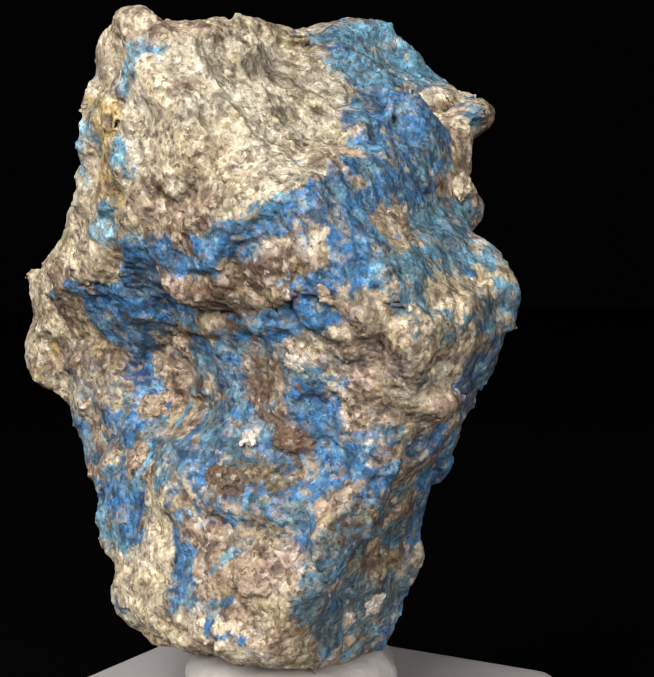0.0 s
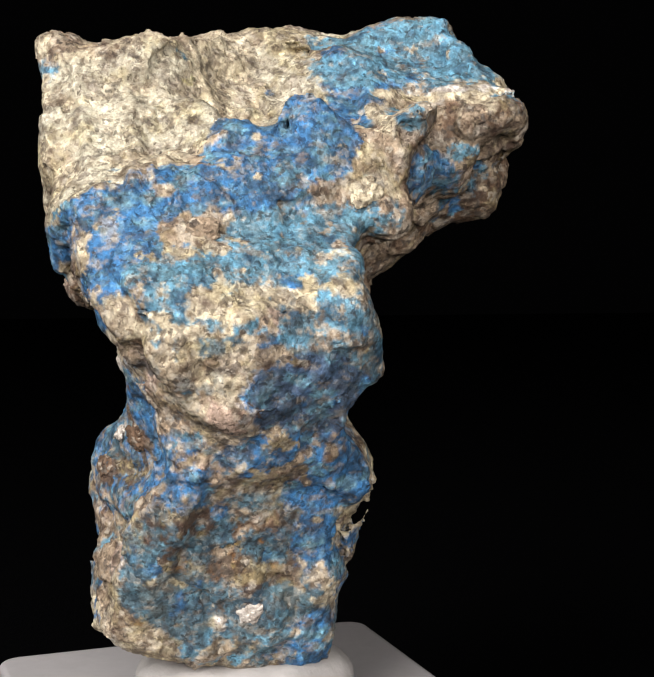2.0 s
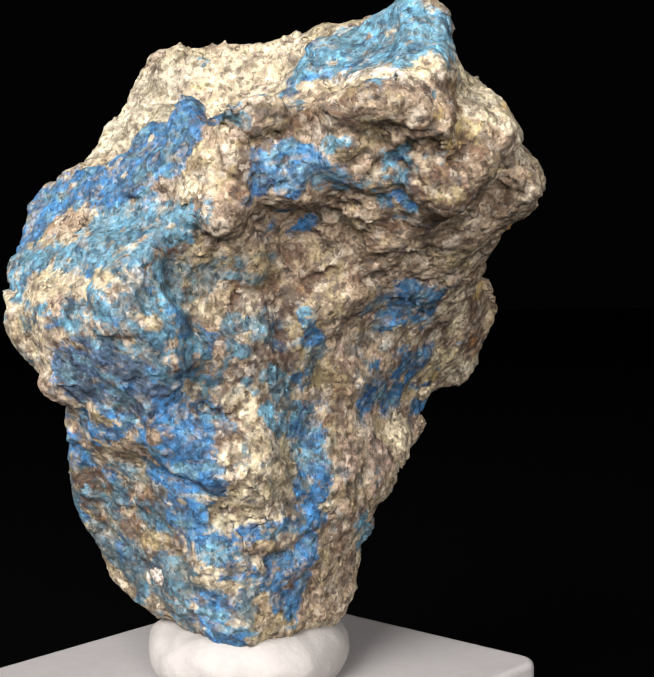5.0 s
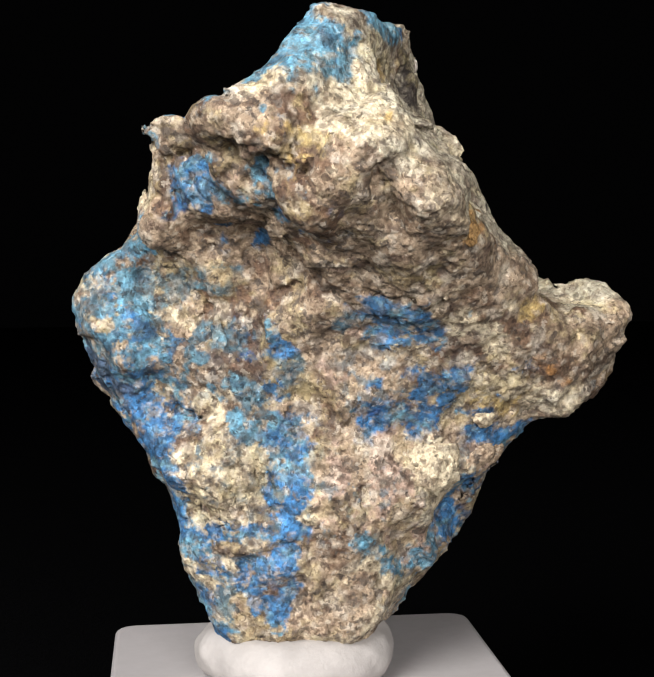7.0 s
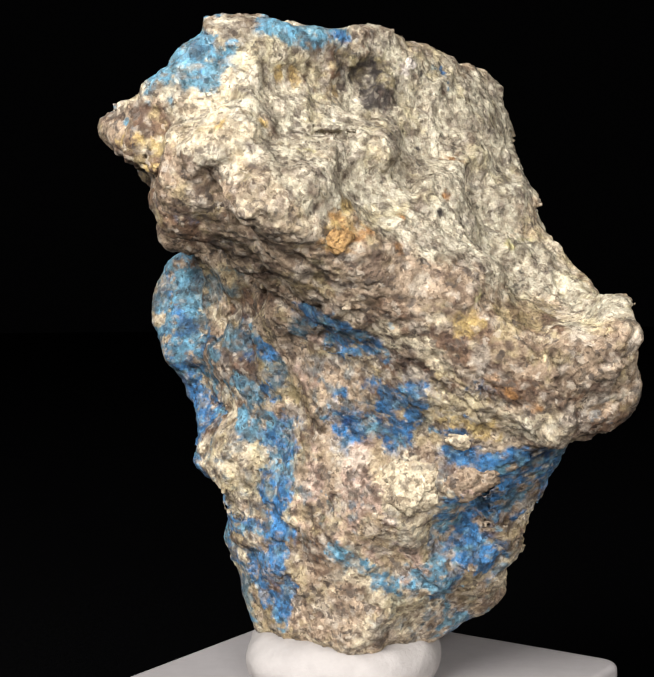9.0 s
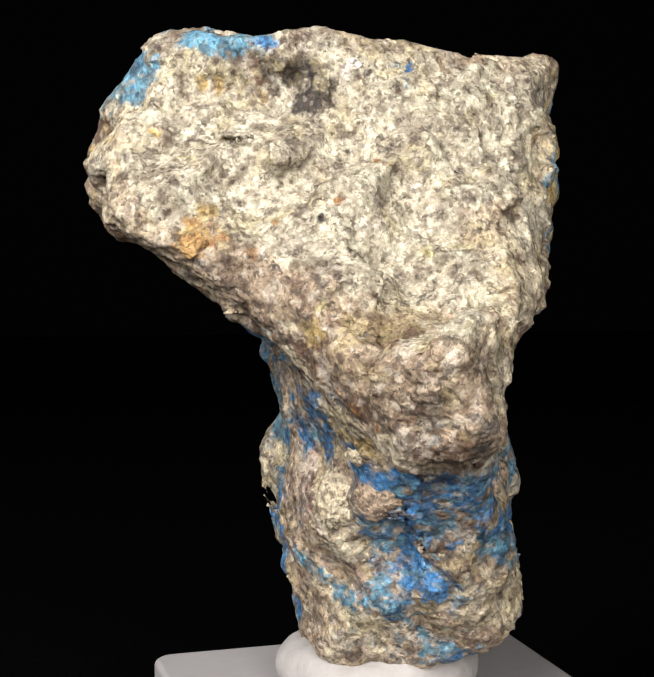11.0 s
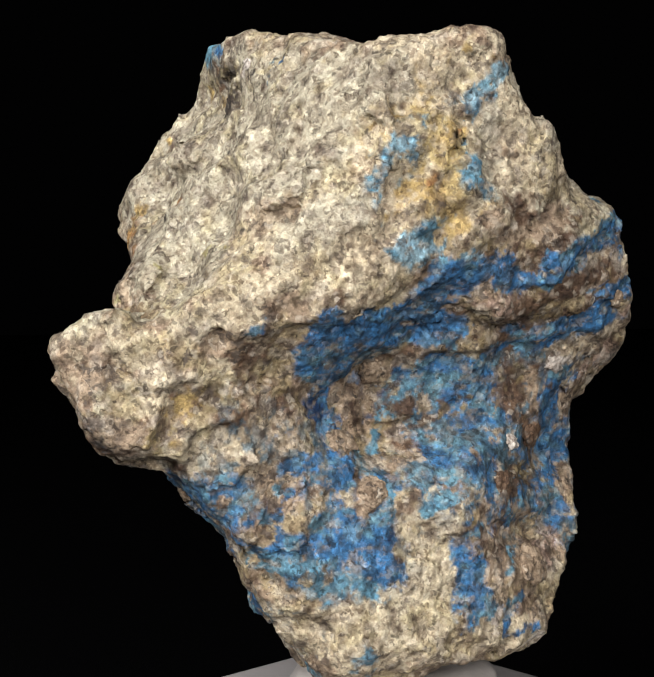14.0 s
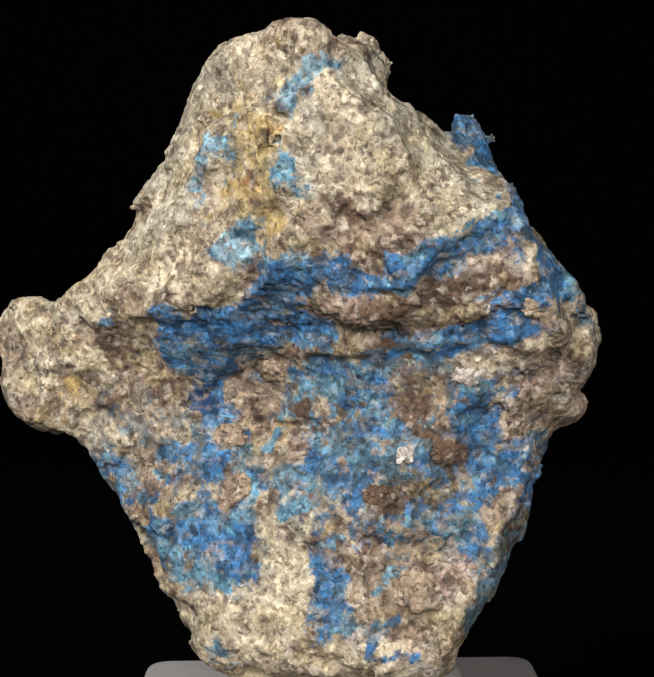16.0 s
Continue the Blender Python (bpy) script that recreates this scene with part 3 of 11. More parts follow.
patch("azure", (-18.3, -14.1, -9.9, -17.8, -20.3, -6.2, 2.7, 93), (-18.0, -20.5, -5.7, -16.4, -23.2, -4.9, 2.3, 93), (-15.8, -22.7, -6.2, -11.1, -28.0, -7.1, 1.2, 93), (-25.4, -7.0, -11.6, -17.4, -13.9, -11.6, 2.3, 93), (-22.9, -6.3, -15.5, -19.8, -8.5, -15.6, 2.8, 93))
patch("deep_blue", (-19.0, -7.7, -17.6, -20.8, -5.2, -21.6, 2.1, 100), (-15.6, -21.3, -7.1, -11.5, -27.2, -8.1, 0.4, 100))
patch("brown", (-13.8, -21.0, -9.9, -12.8, -26.0, -8.5, 1.9, 78), (-11.8, -26.3, -10.3, 0.4, -35.3, -6.1, 2.2, 78), (-12.4, -15.6, -14.9, -11.2, -20.0, -13.3, 1.4, 78))
patch("azure", (-7.4, -22.9, -13.9, 0.6, -34.1, -10.3, 2.0, 93), (0.3, -33.7, -10.7, 4.9, -36.2, -6.7, 1.8, 93))
patch("tan", (2.7, -35.4, -9.5, 2.7, -35.4, -9.5, 1.2, 100), (7.2, -33.8, -15.4, 7.2, -33.8, -15.4, 3.0, 100))
patch("brown", (7.2, -31.1, -19.4, 7.2, -31.1, -19.4, 2.6, 78))
patch("tan", (5.5, -29.3, -21.8, 5.5, -29.3, -21.8, 1.9, 100))
patch("slate", (-13.9, -16.3, -12.9, -20.5, -8.6, -15.1, 1.8, 60))
patch("deep_blue", (-10.4, -19.7, -15.7, -9.4, -19.5, -18.4, 0.8, 100))
patch("azure", (-10.5, -17.1, -16.3, -10.5, -17.1, -16.3, 2.7, 93), (-9.1, -18.9, -20.6, -10.7, -20.1, -25.5, 3.6, 93))
patch("slate", (-7.6, -22.5, -15.8, -7.6, -22.5, -15.8, 3.6, 93))
patch("brown", (-5.0, -24.0, -18.3, -3.8, -25.4, -22.1, 3.0, 78))
patch("quartz", (-1.9, -27.5, -16.4, 0.7, -29.7, -16.5, 1.2, 80))
patch("slate", (0.2, -28.3, -19.9, 0.2, -28.3, -19.9, 1.9, 93))
patch("turquoise", (-6.1, -24.2, -25.2, -6.1, -24.2, -25.2, 2.4, 93))
patch("quartz", (-5.9, -24.4, -25.2, -5.9, -24.4, -25.2, 0.9, 100))
patch("brown", (-1.5, -26.1, -25.1, -1.5, -26.1, -25.1, 2.1, 78))
patch("azure", (-1.5, -27.2, -19.8, 3.6, -27.7, -26.5, 2.1, 93), (3.2, -27.4, -29.0, 3.2, -27.4, -29.0, 3.8, 70), (-12.0, -16.4, -24.7, -10.8, -22.0, -27.6, 3.0, 80))
patch("brown", (-14.0, -10.8, -16.4, -14.0, -10.8, -16.4, 2.2, 78))
patch("tan", (-17.7, -7.6, -23.9, -17.7, -7.6, -23.9, 1.9, 100))
patch("brown", (-17.8, -8.4, -24.8, -17.8, -8.4, -24.8, 0.8, 78), (-12.2, -10.3, -21.4, -13.7, -13.5, -25.7, 3.3, 78))
patch("azure", (-14.7, -9.4, -24.6, -21.7, -6.9, -26.8, 1.0, 93))
patch("turquoise", (-12.4, -10.0, -21.4, -13.2, -10.6, -23.7, 0.5, 93))
patch("tan", (-19.1, -11.5, -29.0, -19.1, -11.5, -29.0, 1.9, 100))
patch("quartz", (-18.0, -14.2, -30.7, -18.0, -14.2, -30.7, 1.3, 100))
patch("brown", (-23.5, -3.4, -29.7, -25.5, -2.7, -33.3, 2.5, 78))
patch("turquoise", (-28.7, 2.7, -27.8, -27.4, 1.3, -30.2, 1.9, 93))
patch("azure", (-29.1, 3.6, -27.4, -29.1, 3.6, -27.4, 1.5, 93), (-25.6, -1.5, -31.6, -25.6, -1.5, -31.6, 2.5, 50), (-22.3, -8.1, -31.3, -20.6, -11.5, -34.4, 3.4, 93), (-21.0, -11.2, -35.8, -19.0, -14.3, -38.0, 2.7, 93))
patch("deep_blue", (-19.2, -13.1, -32.8, -19.2, -13.1, -32.8, 1.0, 100))
patch("turquoise", (-22.2, -9.8, -39.5, -22.2, -9.8, -39.5, 3.7, 70), (-25.4, -3.1, -36.1, -25.4, -3.1, -36.1, 3.1, 60))
patch("cream", (-16.4, -17.0, -33.4, -17.8, -16.9, -45.3, 3.3, 100), (-22.1, -10.8, -43.6, -23.1, -6.6, -45.0, 3.3, 100))
patch("brown", (-14.7, -19.2, -36.2, -14.7, -19.2, -36.2, 1.6, 78))
patch("azure", (-13.9, -20.2, -36.7, -13.4, -22.2, -43.0, 2.2, 93))
patch("deep_blue", (-13.2, -21.5, -39.9, -13.2, -21.5, -39.9, 1.6, 100))
patch("brown", (-12.0, -22.3, -36.7, -12.0, -22.3, -36.7, 2.1, 78))
patch("tan", (-6.2, -27.7, -38.9, -6.2, -27.7, -38.9, 3.0, 100))
patch("turquoise", (-9.5, -25.0, -38.2, -9.5, -25.0, -38.2, 2.1, 93))
patch("azure", (-5.0, -25.1, -29.0, 0.1, -28.9, -34.1, 3.7, 70))
patch("slate", (-10.9, -23.8, -31.6, -10.9, -23.8, -31.6, 3.0, 60))
patch("brown", (-8.4, -24.2, -29.1, -8.4, -24.2, -29.1, 1.9, 78))
patch("quartz", (-10.2, -23.8, -33.8, -10.2, -23.8, -33.8, 0.7, 100))
patch("brown", (2.1, -30.2, -32.3, 2.1, -30.2, -32.3, 1.4, 78))
patch("cream", (-3.9, -29.4, -42.3, -2.7, -29.7, -40.6, 1.7, 100))
patch("turquoise", (-5.3, -28.7, -41.7, -5.3, -28.7, -41.7, 1.5, 93))
patch("quartz", (-13.7, -22.3, -46.2, -5.2, -26.9, -47.7, 1.6, 80))
patch("turquoise", (-21.5, -11.5, -46.9, -21.5, -11.5, -46.9, 1.4, 93))
patch("azure", (-11.3, -24.6, -44.0, -11.3, -24.6, -44.0, 2.4, 50), (-13.9, -8.7, -19.4, -11.6, -13.1, -18.4, 1.9, 50))
patch("brown", (-25.0, -5.3, -13.9, -25.0, -5.3, -13.9, 3.1, 78))
patch("rust", (-13.3, 13.5, 2.8, -13.3, 13.5, 2.8, 1.1, 100), (-20.3, 4.2, 1.9, -20.3, 4.2, 1.9, 0.6, 100))
patch("ochre", (-2.1, 11.8, 14.4, -2.1, 11.8, 14.4, 1.3, 100), (-4.6, 20.9, 1.7, -4.6, 20.9, 1.7, 1.3, 100))
patch("mica", (-7.1, 8.4, 16.9, -8.8, 7.7, 14.3, 1.3, 78))
patch("brown", (-0.8, 13.1, 14.5, -0.8, 13.1, 14.5, 1.2, 50))
patch("mica", (-17.5, -0.3, 14.8, -17.5, -0.3, 14.8, 0.8, 78), (-12.7, 3.6, 16.7, -12.7, 3.6, 16.7, 0.6, 78))
patch("brown", (-26.8, -3.8, 0.4, -26.8, -3.8, 0.4, 1.2, 70), (-25.2, -6.4, 3.5, -25.2, -6.4, 3.5, 1.0, 70))
patch("mica", (-18.9, -4.1, 16.4, -18.9, -4.1, 16.4, 0.5, 78))
patch("rust", (-5.4, 21.8, -0.8, -5.4, 21.8, -0.8, 1.9, 80), (-10.5, 20.2, -3.3, -10.5, 20.2, -3.3, 1.0, 100))
patch("cream", (-33.7, 14.1, -9.2, -35.9, 15.0, -12.1, 2.6, 100))
patch("brown", (-35.2, 10.8, -10.0, -35.2, 10.8, -10.0, 1.3, 78), (-28.0, -2.0, -13.6, -28.0, -2.0, -13.6, 2.5, 78))
patch("cream", (-34.7, 11.9, -17.7, -33.1, 6.1, -16.2, 1.7, 100))
patch("mica", (-34.6, 12.9, -21.6, -34.8, 11.5, -20.7, 1.5, 70))
patch("brown", (-31.5, 4.7, -19.4, -33.7, 7.8, -21.3, 2.3, 78))
patch("tan", (-30.2, 3.1, -18.7, -30.2, 3.1, -18.7, 2.6, 100))
patch("brown", (-26.8, -0.9, -19.1, -26.8, -0.9, -19.1, 1.2, 78))
patch("ochre", (-34.2, 9.5, -23.0, -34.2, 9.5, -23.0, 1.1, 60))
patch("cream", (-28.7, 1.6, -22.0, -30.2, 4.9, -24.9, 2.7, 100))
patch("azure", (-25.2, 8.5, -28.1, -25.8, 5.7, -30.2, 1.2, 93))
patch("deep_blue", (-25.4, 6.7, -29.9, -25.4, 6.7, -29.9, 0.8, 100))
patch("azure", (-28.1, 1.7, -28.0, -28.1, 1.7, -28.0, 2.3, 93))
patch("tan", (-24.6, -2.4, -29.5, -24.6, -2.4, -29.5, 2.7, 100))
patch("brown", (-26.0, -0.7, -32.4, -26.0, -0.7, -32.4, 3.1, 78))
patch("mica", (-25.8, 1.4, -33.9, -25.8, 1.4, -33.9, 0.6, 78))
patch("azure", (-23.3, -6.4, -31.6, -22.4, -9.1, -35.5, 3.6, 93), (-20.7, -11.3, -33.5, -21.1, -11.3, -37.6, 2.8, 93))
patch("turquoise", (-24.7, -0.5, -37.3, -24.4, -6.9, -37.4, 2.8, 60))
patch("cream", (-24.4, -1.3, -39.7, -23.4, -4.9, -42.8, 2.8, 70))
patch("turquoise", (-13.2, 5.8, -37.2, -18.4, 2.7, -40.8, 1.7, 93), (-16.6, 1.5, -45.2, -19.4, -4.5, -49.2, 0.9, 80))
patch("tan", (-11.0, 1.2, -48.8, -11.0, 1.2, -48.8, 2.5, 100))
patch("cream", (-16.6, -16.8, -35.7, -17.3, -16.8, -41.3, 2.4, 100))
patch("azure", (-14.9, -19.2, -37.0, -14.3, -21.1, -43.0, 2.2, 93))
patch("brown", (-13.1, -21.1, -36.4, -13.1, -21.1, -36.4, 1.7, 78))
patch("cream", (-14.0, -22.1, -46.1, -8.6, -26.1, -47.0, 2.0, 100))
patch("turquoise", (-21.3, -10.3, -49.0, -21.3, -10.3, -49.0, 1.6, 93), (-23.4, 4.7, -33.5, -12.3, 6.9, -39.9, 1.3, 93))
patch("cream", (-27.6, -3.9, -2.3, -27.6, -3.9, -2.3, 3.3, 100))
patch("turquoise", (1.8, 14.4, 20.6, -1.9, 12.3, 19.7, 1.6, 93), (10.5, 18.6, 16.0, 10.5, 18.6, 16.0, 1.9, 93), (-15.1, 0.8, 17.4, -15.1, 0.8, 17.4, 1.4, 80))
patch("mica", (-6.7, 8.8, 15.7, -6.7, 8.8, 15.7, 3.0, 75), (-8.6, 7.9, 13.2, -8.6, 7.9, 13.2, 2.0, 60), (-16.1, 0.8, 14.7, -16.1, 0.8, 14.7, 1.0, 78))
patch("brown", (-5.0, 9.9, 15.3, -5.0, 9.9, 15.3, 2.3, 60))
patch("ochre", (-3.1, 11.5, 13.9, -3.1, 11.5, 13.9, 1.1, 100))
patch("rust", (2.4, 15.0, 15.3, 2.4, 15.0, 15.3, 0.8, 70), (-9.5, 13.5, 3.2, -9.5, 13.5, 3.2, 0.8, 100), (-10.7, 16.3, 0.5, -10.7, 16.3, 0.5, 0.8, 80), (-16.3, 5.8, 7.0, -16.3, 5.8, 7.0, 1.4, 50))
patch("ochre", (-4.0, 22.0, 1.5, -4.0, 22.0, 1.5, 1.3, 100))
patch("flake", (-3.2, 23.2, -2.0, -3.2, 23.2, -2.0, 2.4, 100), (-4.5, 22.5, -4.3, -4.5, 22.5, -4.3, 1.2, 100))
patch("mica", (6.4, 17.1, 19.7, 6.4, 17.1, 19.7, 0.7, 50))
patch("brown", (4.4, 23.5, 8.1, 4.4, 23.5, 8.1, 2.0, 50), (-18.7, 13.7, -3.9, -18.7, 13.7, -3.9, 2.4, 50))
patch("ochre", (-19.2, 13.0, -3.9, -19.2, 13.0, -3.9, 1.8, 40))
patch("mica", (-1.7, 23.2, 5.1, -1.7, 23.2, 5.1, 0.9, 50), (-20.1, -0.3, 10.0, -20.1, -0.3, 10.0, 1.2, 50))
patch("brown", (-21.5, 16.3, -11.3, -21.5, 16.3, -11.3, 2.6, 60))
patch("tan", (-32.1, 19.6, -14.4, -34.5, 17.9, -14.3, 2.5, 100))
patch("brown", (-30.4, 16.9, -20.7, -31.2, 14.8, -23.8, 3.0, 78))
patch("tan", (-34.7, 12.8, -18.9, -34.7, 12.8, -18.9, 3.0, 100))
patch("mica", (-30.9, 18.5, -17.5, -30.9, 18.5, -17.5, 1.0, 78), (-34.3, 13.6, -22.5, -34.3, 13.6, -22.5, 0.8, 78))
patch("tan", (-10.0, 20.3, -7.5, -10.0, 20.3, -7.5, 2.8, 100), (-13.4, 19.5, -9.7, -13.4, 19.5, -9.7, 2.3, 100))
patch("brown", (-14.5, 19.8, -8.7, -14.5, 19.8, -8.7, 1.6, 50))
patch("rust", (-18.3, 19.4, -11.7, -18.3, 19.4, -11.7, 0.7, 100), (-24.6, 17.4, -21.2, -24.6, 17.4, -21.2, 1.1, 100), (-23.7, 18.1, -19.0, -23.7, 18.1, -19.0, 0.6, 100))
patch("tan", (-24.3, 19.4, -15.3, -24.3, 19.4, -15.3, 2.6, 100))
patch("azure", (-13.6, 14.4, -18.1, -13.6, 14.4, -18.1, 1.2, 93), (-18.6, 15.7, -20.1, -18.6, 15.7, -20.1, 1.8, 93), (-14.6, 11.7, -23.7, -14.6, 11.7, -23.7, 2.2, 80))
patch("slate", (-7.1, 9.0, -21.8, -7.1, 9.0, -21.8, 2.6, 60))
patch("tan", (-12.7, 9.4, -28.0, -12.7, 9.4, -28.0, 2.4, 100))
patch("cream", (-8.7, 8.6, -31.6, -8.7, 8.6, -31.6, 2.3, 100))
patch("azure", (-23.6, 10.6, -27.5, -25.9, 6.4, -29.6, 2.1, 93), (-18.7, 11.0, -28.5, -22.4, 10.6, -28.1, 0.6, 93), (-26.7, 3.3, -31.2, -24.0, -5.8, -33.4, 1.6, 93), (-25.6, -2.0, -34.5, -25.6, -2.0, -34.5, 2.5, 70))
patch("tan", (-19.4, 9.8, -30.5, -19.4, 9.8, -30.5, 1.9, 100))
patch("azure", (-14.6, 7.3, -34.4, -14.6, 7.3, -34.4, 2.5, 93))
patch("brown", (-5.9, 7.6, -35.7, -5.9, 7.6, -35.7, 2.3, 78))
patch("tan", (-6.6, 8.2, -33.9, -6.6, 8.2, -33.9, 1.5, 100))
patch("slate", (-21.8, 5.7, -33.5, -21.8, 5.7, -33.5, 3.7, 60))
patch("azure", (-17.6, 2.9, -39.0, -17.6, 2.9, -39.0, 2.6, 80))
patch("turquoise", (-14.0, 4.9, -42.3, -15.1, 2.6, -45.0, 2.6, 80))
patch("azure", (-15.1, -1.5, -48.8, -16.5, -5.8, -51.9, 2.0, 93))
patch("turquoise", (-5.5, 6.0, -39.5, -5.5, 6.0, -39.5, 1.7, 60))
patch("cream", (-23.1, 0.3, -40.9, -23.1, -3.2, -43.0, 2.9, 100), (-8.1, 4.3, -46.6, -7.8, 2.8, -50.0, 3.1, 100))
patch("tan", (-7.2, 2.2, -51.3, -17.4, -2.0, -47.9, 1.5, 100))
patch("brown", (-14.1, 5.0, -41.7, -17.4, -1.4, -47.3, 0.5, 78))
patch("azure", (-25.2, -3.8, -37.8, -25.2, -3.8, -37.8, 2.5, 50))
patch("deep_blue", (-30.6, -2.6, -10.1, -30.6, -2.6, -10.1, 1.8, 100))
patch("slate", (-28.1, 0.8, -22.5, -28.1, 0.8, -22.5, 1.8, 70))
patch("brown", (-19.2, -10.3, -27.6, -19.2, -10.3, -27.6, 1.8, 78))
patch("cream", (8.3, 24.1, 9.1, 8.3, 24.1, 9.1, 3.2, 100))
patch("turquoise", (13.3, 18.2, 16.4, 10.3, 18.3, 17.7, 3.1, 80), (4.2, 15.6, 21.1, -2.0, 12.2, 20.2, 1.5, 93))
patch("azure", (-2.9, 11.4, 19.8, -2.9, 11.4, 19.8, 0.9, 93))
patch("mica", (-6.0, 9.2, 15.9, -6.0, 9.2, 15.9, 3.0, 78))
patch("brown", (-2.9, 11.5, 17.2, -2.9, 11.5, 17.2, 2.8, 60))
patch("quartz", (-10.8, 5.2, 17.6, -10.8, 5.2, 17.6, 0.9, 100))
patch("brown", (2.0, 14.7, 15.6, 2.0, 14.7, 15.6, 2.2, 40))
patch("ochre", (2.2, 14.8, 15.3, 2.2, 14.8, 15.3, 1.0, 100))
patch("mica", (-1.1, 12.8, 14.7, -1.1, 12.8, 14.7, 0.7, 78))
patch("brown", (12.9, 24.1, 6.9, 12.9, 24.1, 6.9, 1.3, 78))
patch("tan", (16.6, 18.8, 11.4, 16.6, 18.8, 11.4, 1.9, 100))
patch("turquoise", (18.9, 18.4, 10.5, 18.9, 18.4, 10.5, 1.5, 50))
patch("ochre", (8.9, 23.3, 10.0, 5.9, 22.2, 10.7, 0.7, 100))
patch("brown", (8.7, 22.6, 1.9, 8.7, 22.6, 1.9, 1.4, 60), (2.1, 26.1, 3.6, 2.1, 26.1, 3.6, 0.8, 60))
patch("slate", (4.6, 24.3, 7.2, 4.6, 24.3, 7.2, 2.4, 40))
patch("brown", (13.6, 23.3, 5.6, 11.8, 21.6, 2.9, 2.1, 70))
patch("flake", (-3.5, 23.1, -2.8, -3.5, 23.1, -2.8, 2.1, 100), (-4.1, 22.4, -4.6, -4.1, 22.4, -4.6, 1.1, 100))
patch("brown", (-2.2, 21.8, -5.5, -2.2, 21.8, -5.5, 2.1, 78), (-12.1, 19.9, -7.5, -12.1, 19.9, -7.5, 2.1, 60), (0.7, 23.8, -3.6, 0.7, 23.8, -3.6, 0.5, 78))
patch("azure", (13.2, 19.5, 1.0, 8.2, 16.3, -2.8, 1.6, 93))
patch("turquoise", (17.5, 17.5, 4.2, 13.2, 19.5, 1.0, 1.2, 93))
patch("tan", (16.4, -7.2, -4.8, 7.2, 1.2, -9.3, 2.1, 100))
patch("turquoise", (0.0, 13.6, -9.2, -1.1, 15.0, -10.5, 0.6, 70))
patch("azure", (-1.1, 15.0, -10.5, -7.1, 12.9, -14.5, 2.1, 93))
patch("turquoise", (-8.0, 16.6, -11.9, -11.0, 17.9, -11.8, 0.6, 93))
patch("tan", (1.3, 5.7, -15.2, -0.8, 6.2, -20.2, 3.0, 100))
patch("ochre", (-18.2, 19.3, -11.7, -18.2, 19.3, -11.7, 1.4, 100))
patch("grey_cream", (-28.7, 5.7, -7.2, -33.1, 15.3, -9.6, 2.9, 100))
patch("ochre", (-19.2, 14.4, -22.5, -19.2, 14.4, -22.5, 1.4, 80))
patch("brown", (-23.9, 14.8, -11.5, -26.7, 16.4, -11.4, 2.0, 78))
patch("rust", (-22.3, 17.5, -19.7, -22.3, 17.5, -19.7, 1.1, 100), (-25.3, 17.7, -21.1, -25.3, 17.7, -21.1, 0.8, 100))
patch("brown", (-20.7, 17.5, -18.8, -20.7, 17.5, -18.8, 3.2, 60))
patch("mica", (-20.7, 17.5, -18.8, -20.7, 17.5, -18.8, 0.7, 78), (-27.6, 19.0, -17.9, -27.6, 19.0, -17.9, 0.8, 78), (-30.3, 18.7, -17.2, -30.3, 18.7, -17.2, 0.9, 78))
patch("brown", (-32.7, 15.6, -21.8, -32.7, 15.6, -21.8, 2.2, 70))
patch("cream", (-26.2, 17.2, -23.0, -21.5, 14.0, -24.5, 1.9, 100))
patch("azure", (-5.7, 9.1, -19.8, -14.4, 13.7, -19.8, 1.5, 93))
patch("deep_blue", (-6.4, 7.3, -24.6, -10.6, 9.4, -24.3, 2.3, 100))
patch("azure", (-15.8, 13.3, -21.7, -15.8, 13.3, -21.7, 3.1, 93))
patch("brown", (-9.3, 10.3, -21.2, -12.2, 10.8, -23.1, 1.1, 78))
patch("azure", (-7.9, 7.5, -27.1, -7.9, 7.5, -27.1, 3.3, 80), (-15.1, 10.3, -27.6, -15.1, 10.3, -27.6, 1.9, 93))
patch("cream", (-16.2, 11.4, -25.4, -16.2, 11.4, -25.4, 1.4, 100))
patch("tan", (-17.1, 10.2, -30.5, -17.1, 10.2, -30.5, 3.0, 100))
patch("brown", (-10.5, 8.5, -27.9, -10.5, 8.5, -27.9, 1.7, 30))
patch("azure", (-19.1, 11.1, -28.4, -27.3, 5.6, -28.7, 1.9, 93))
patch("deep_blue", (-25.8, 8.1, -27.8, -25.8, 8.1, -27.8, 1.6, 100))
patch("azure", (-21.4, 7.3, -32.0, -21.4, 7.3, -32.0, 3.3, 93), (-15.8, 4.6, -35.7, -18.7, 2.5, -40.2, 4.0, 70))
patch("tan", (-23.8, 1.2, -38.3, -23.8, 1.2, -38.3, 2.6, 100))
patch("brown", (-21.3, 2.9, -37.5, -21.3, 2.9, -37.5, 1.8, 78))
patch("azure", (18.6, -13.9, -11.2, 18.6, -13.9, -11.2, 4.5, 60), (7.5, 0.2, -17.8, 5.4, 0.5, -23.6, 3.0, 70))
patch("turquoise", (15.2, -11.4, -10.0, 15.2, -11.4, -10.0, 3.7, 40))
patch("tan", (11.4, -3.0, -19.7, 11.4, -3.0, -19.7, 3.2, 60), (5.4, 0.3, -24.1, 5.4, 0.3, -24.1, 2.1, 100))
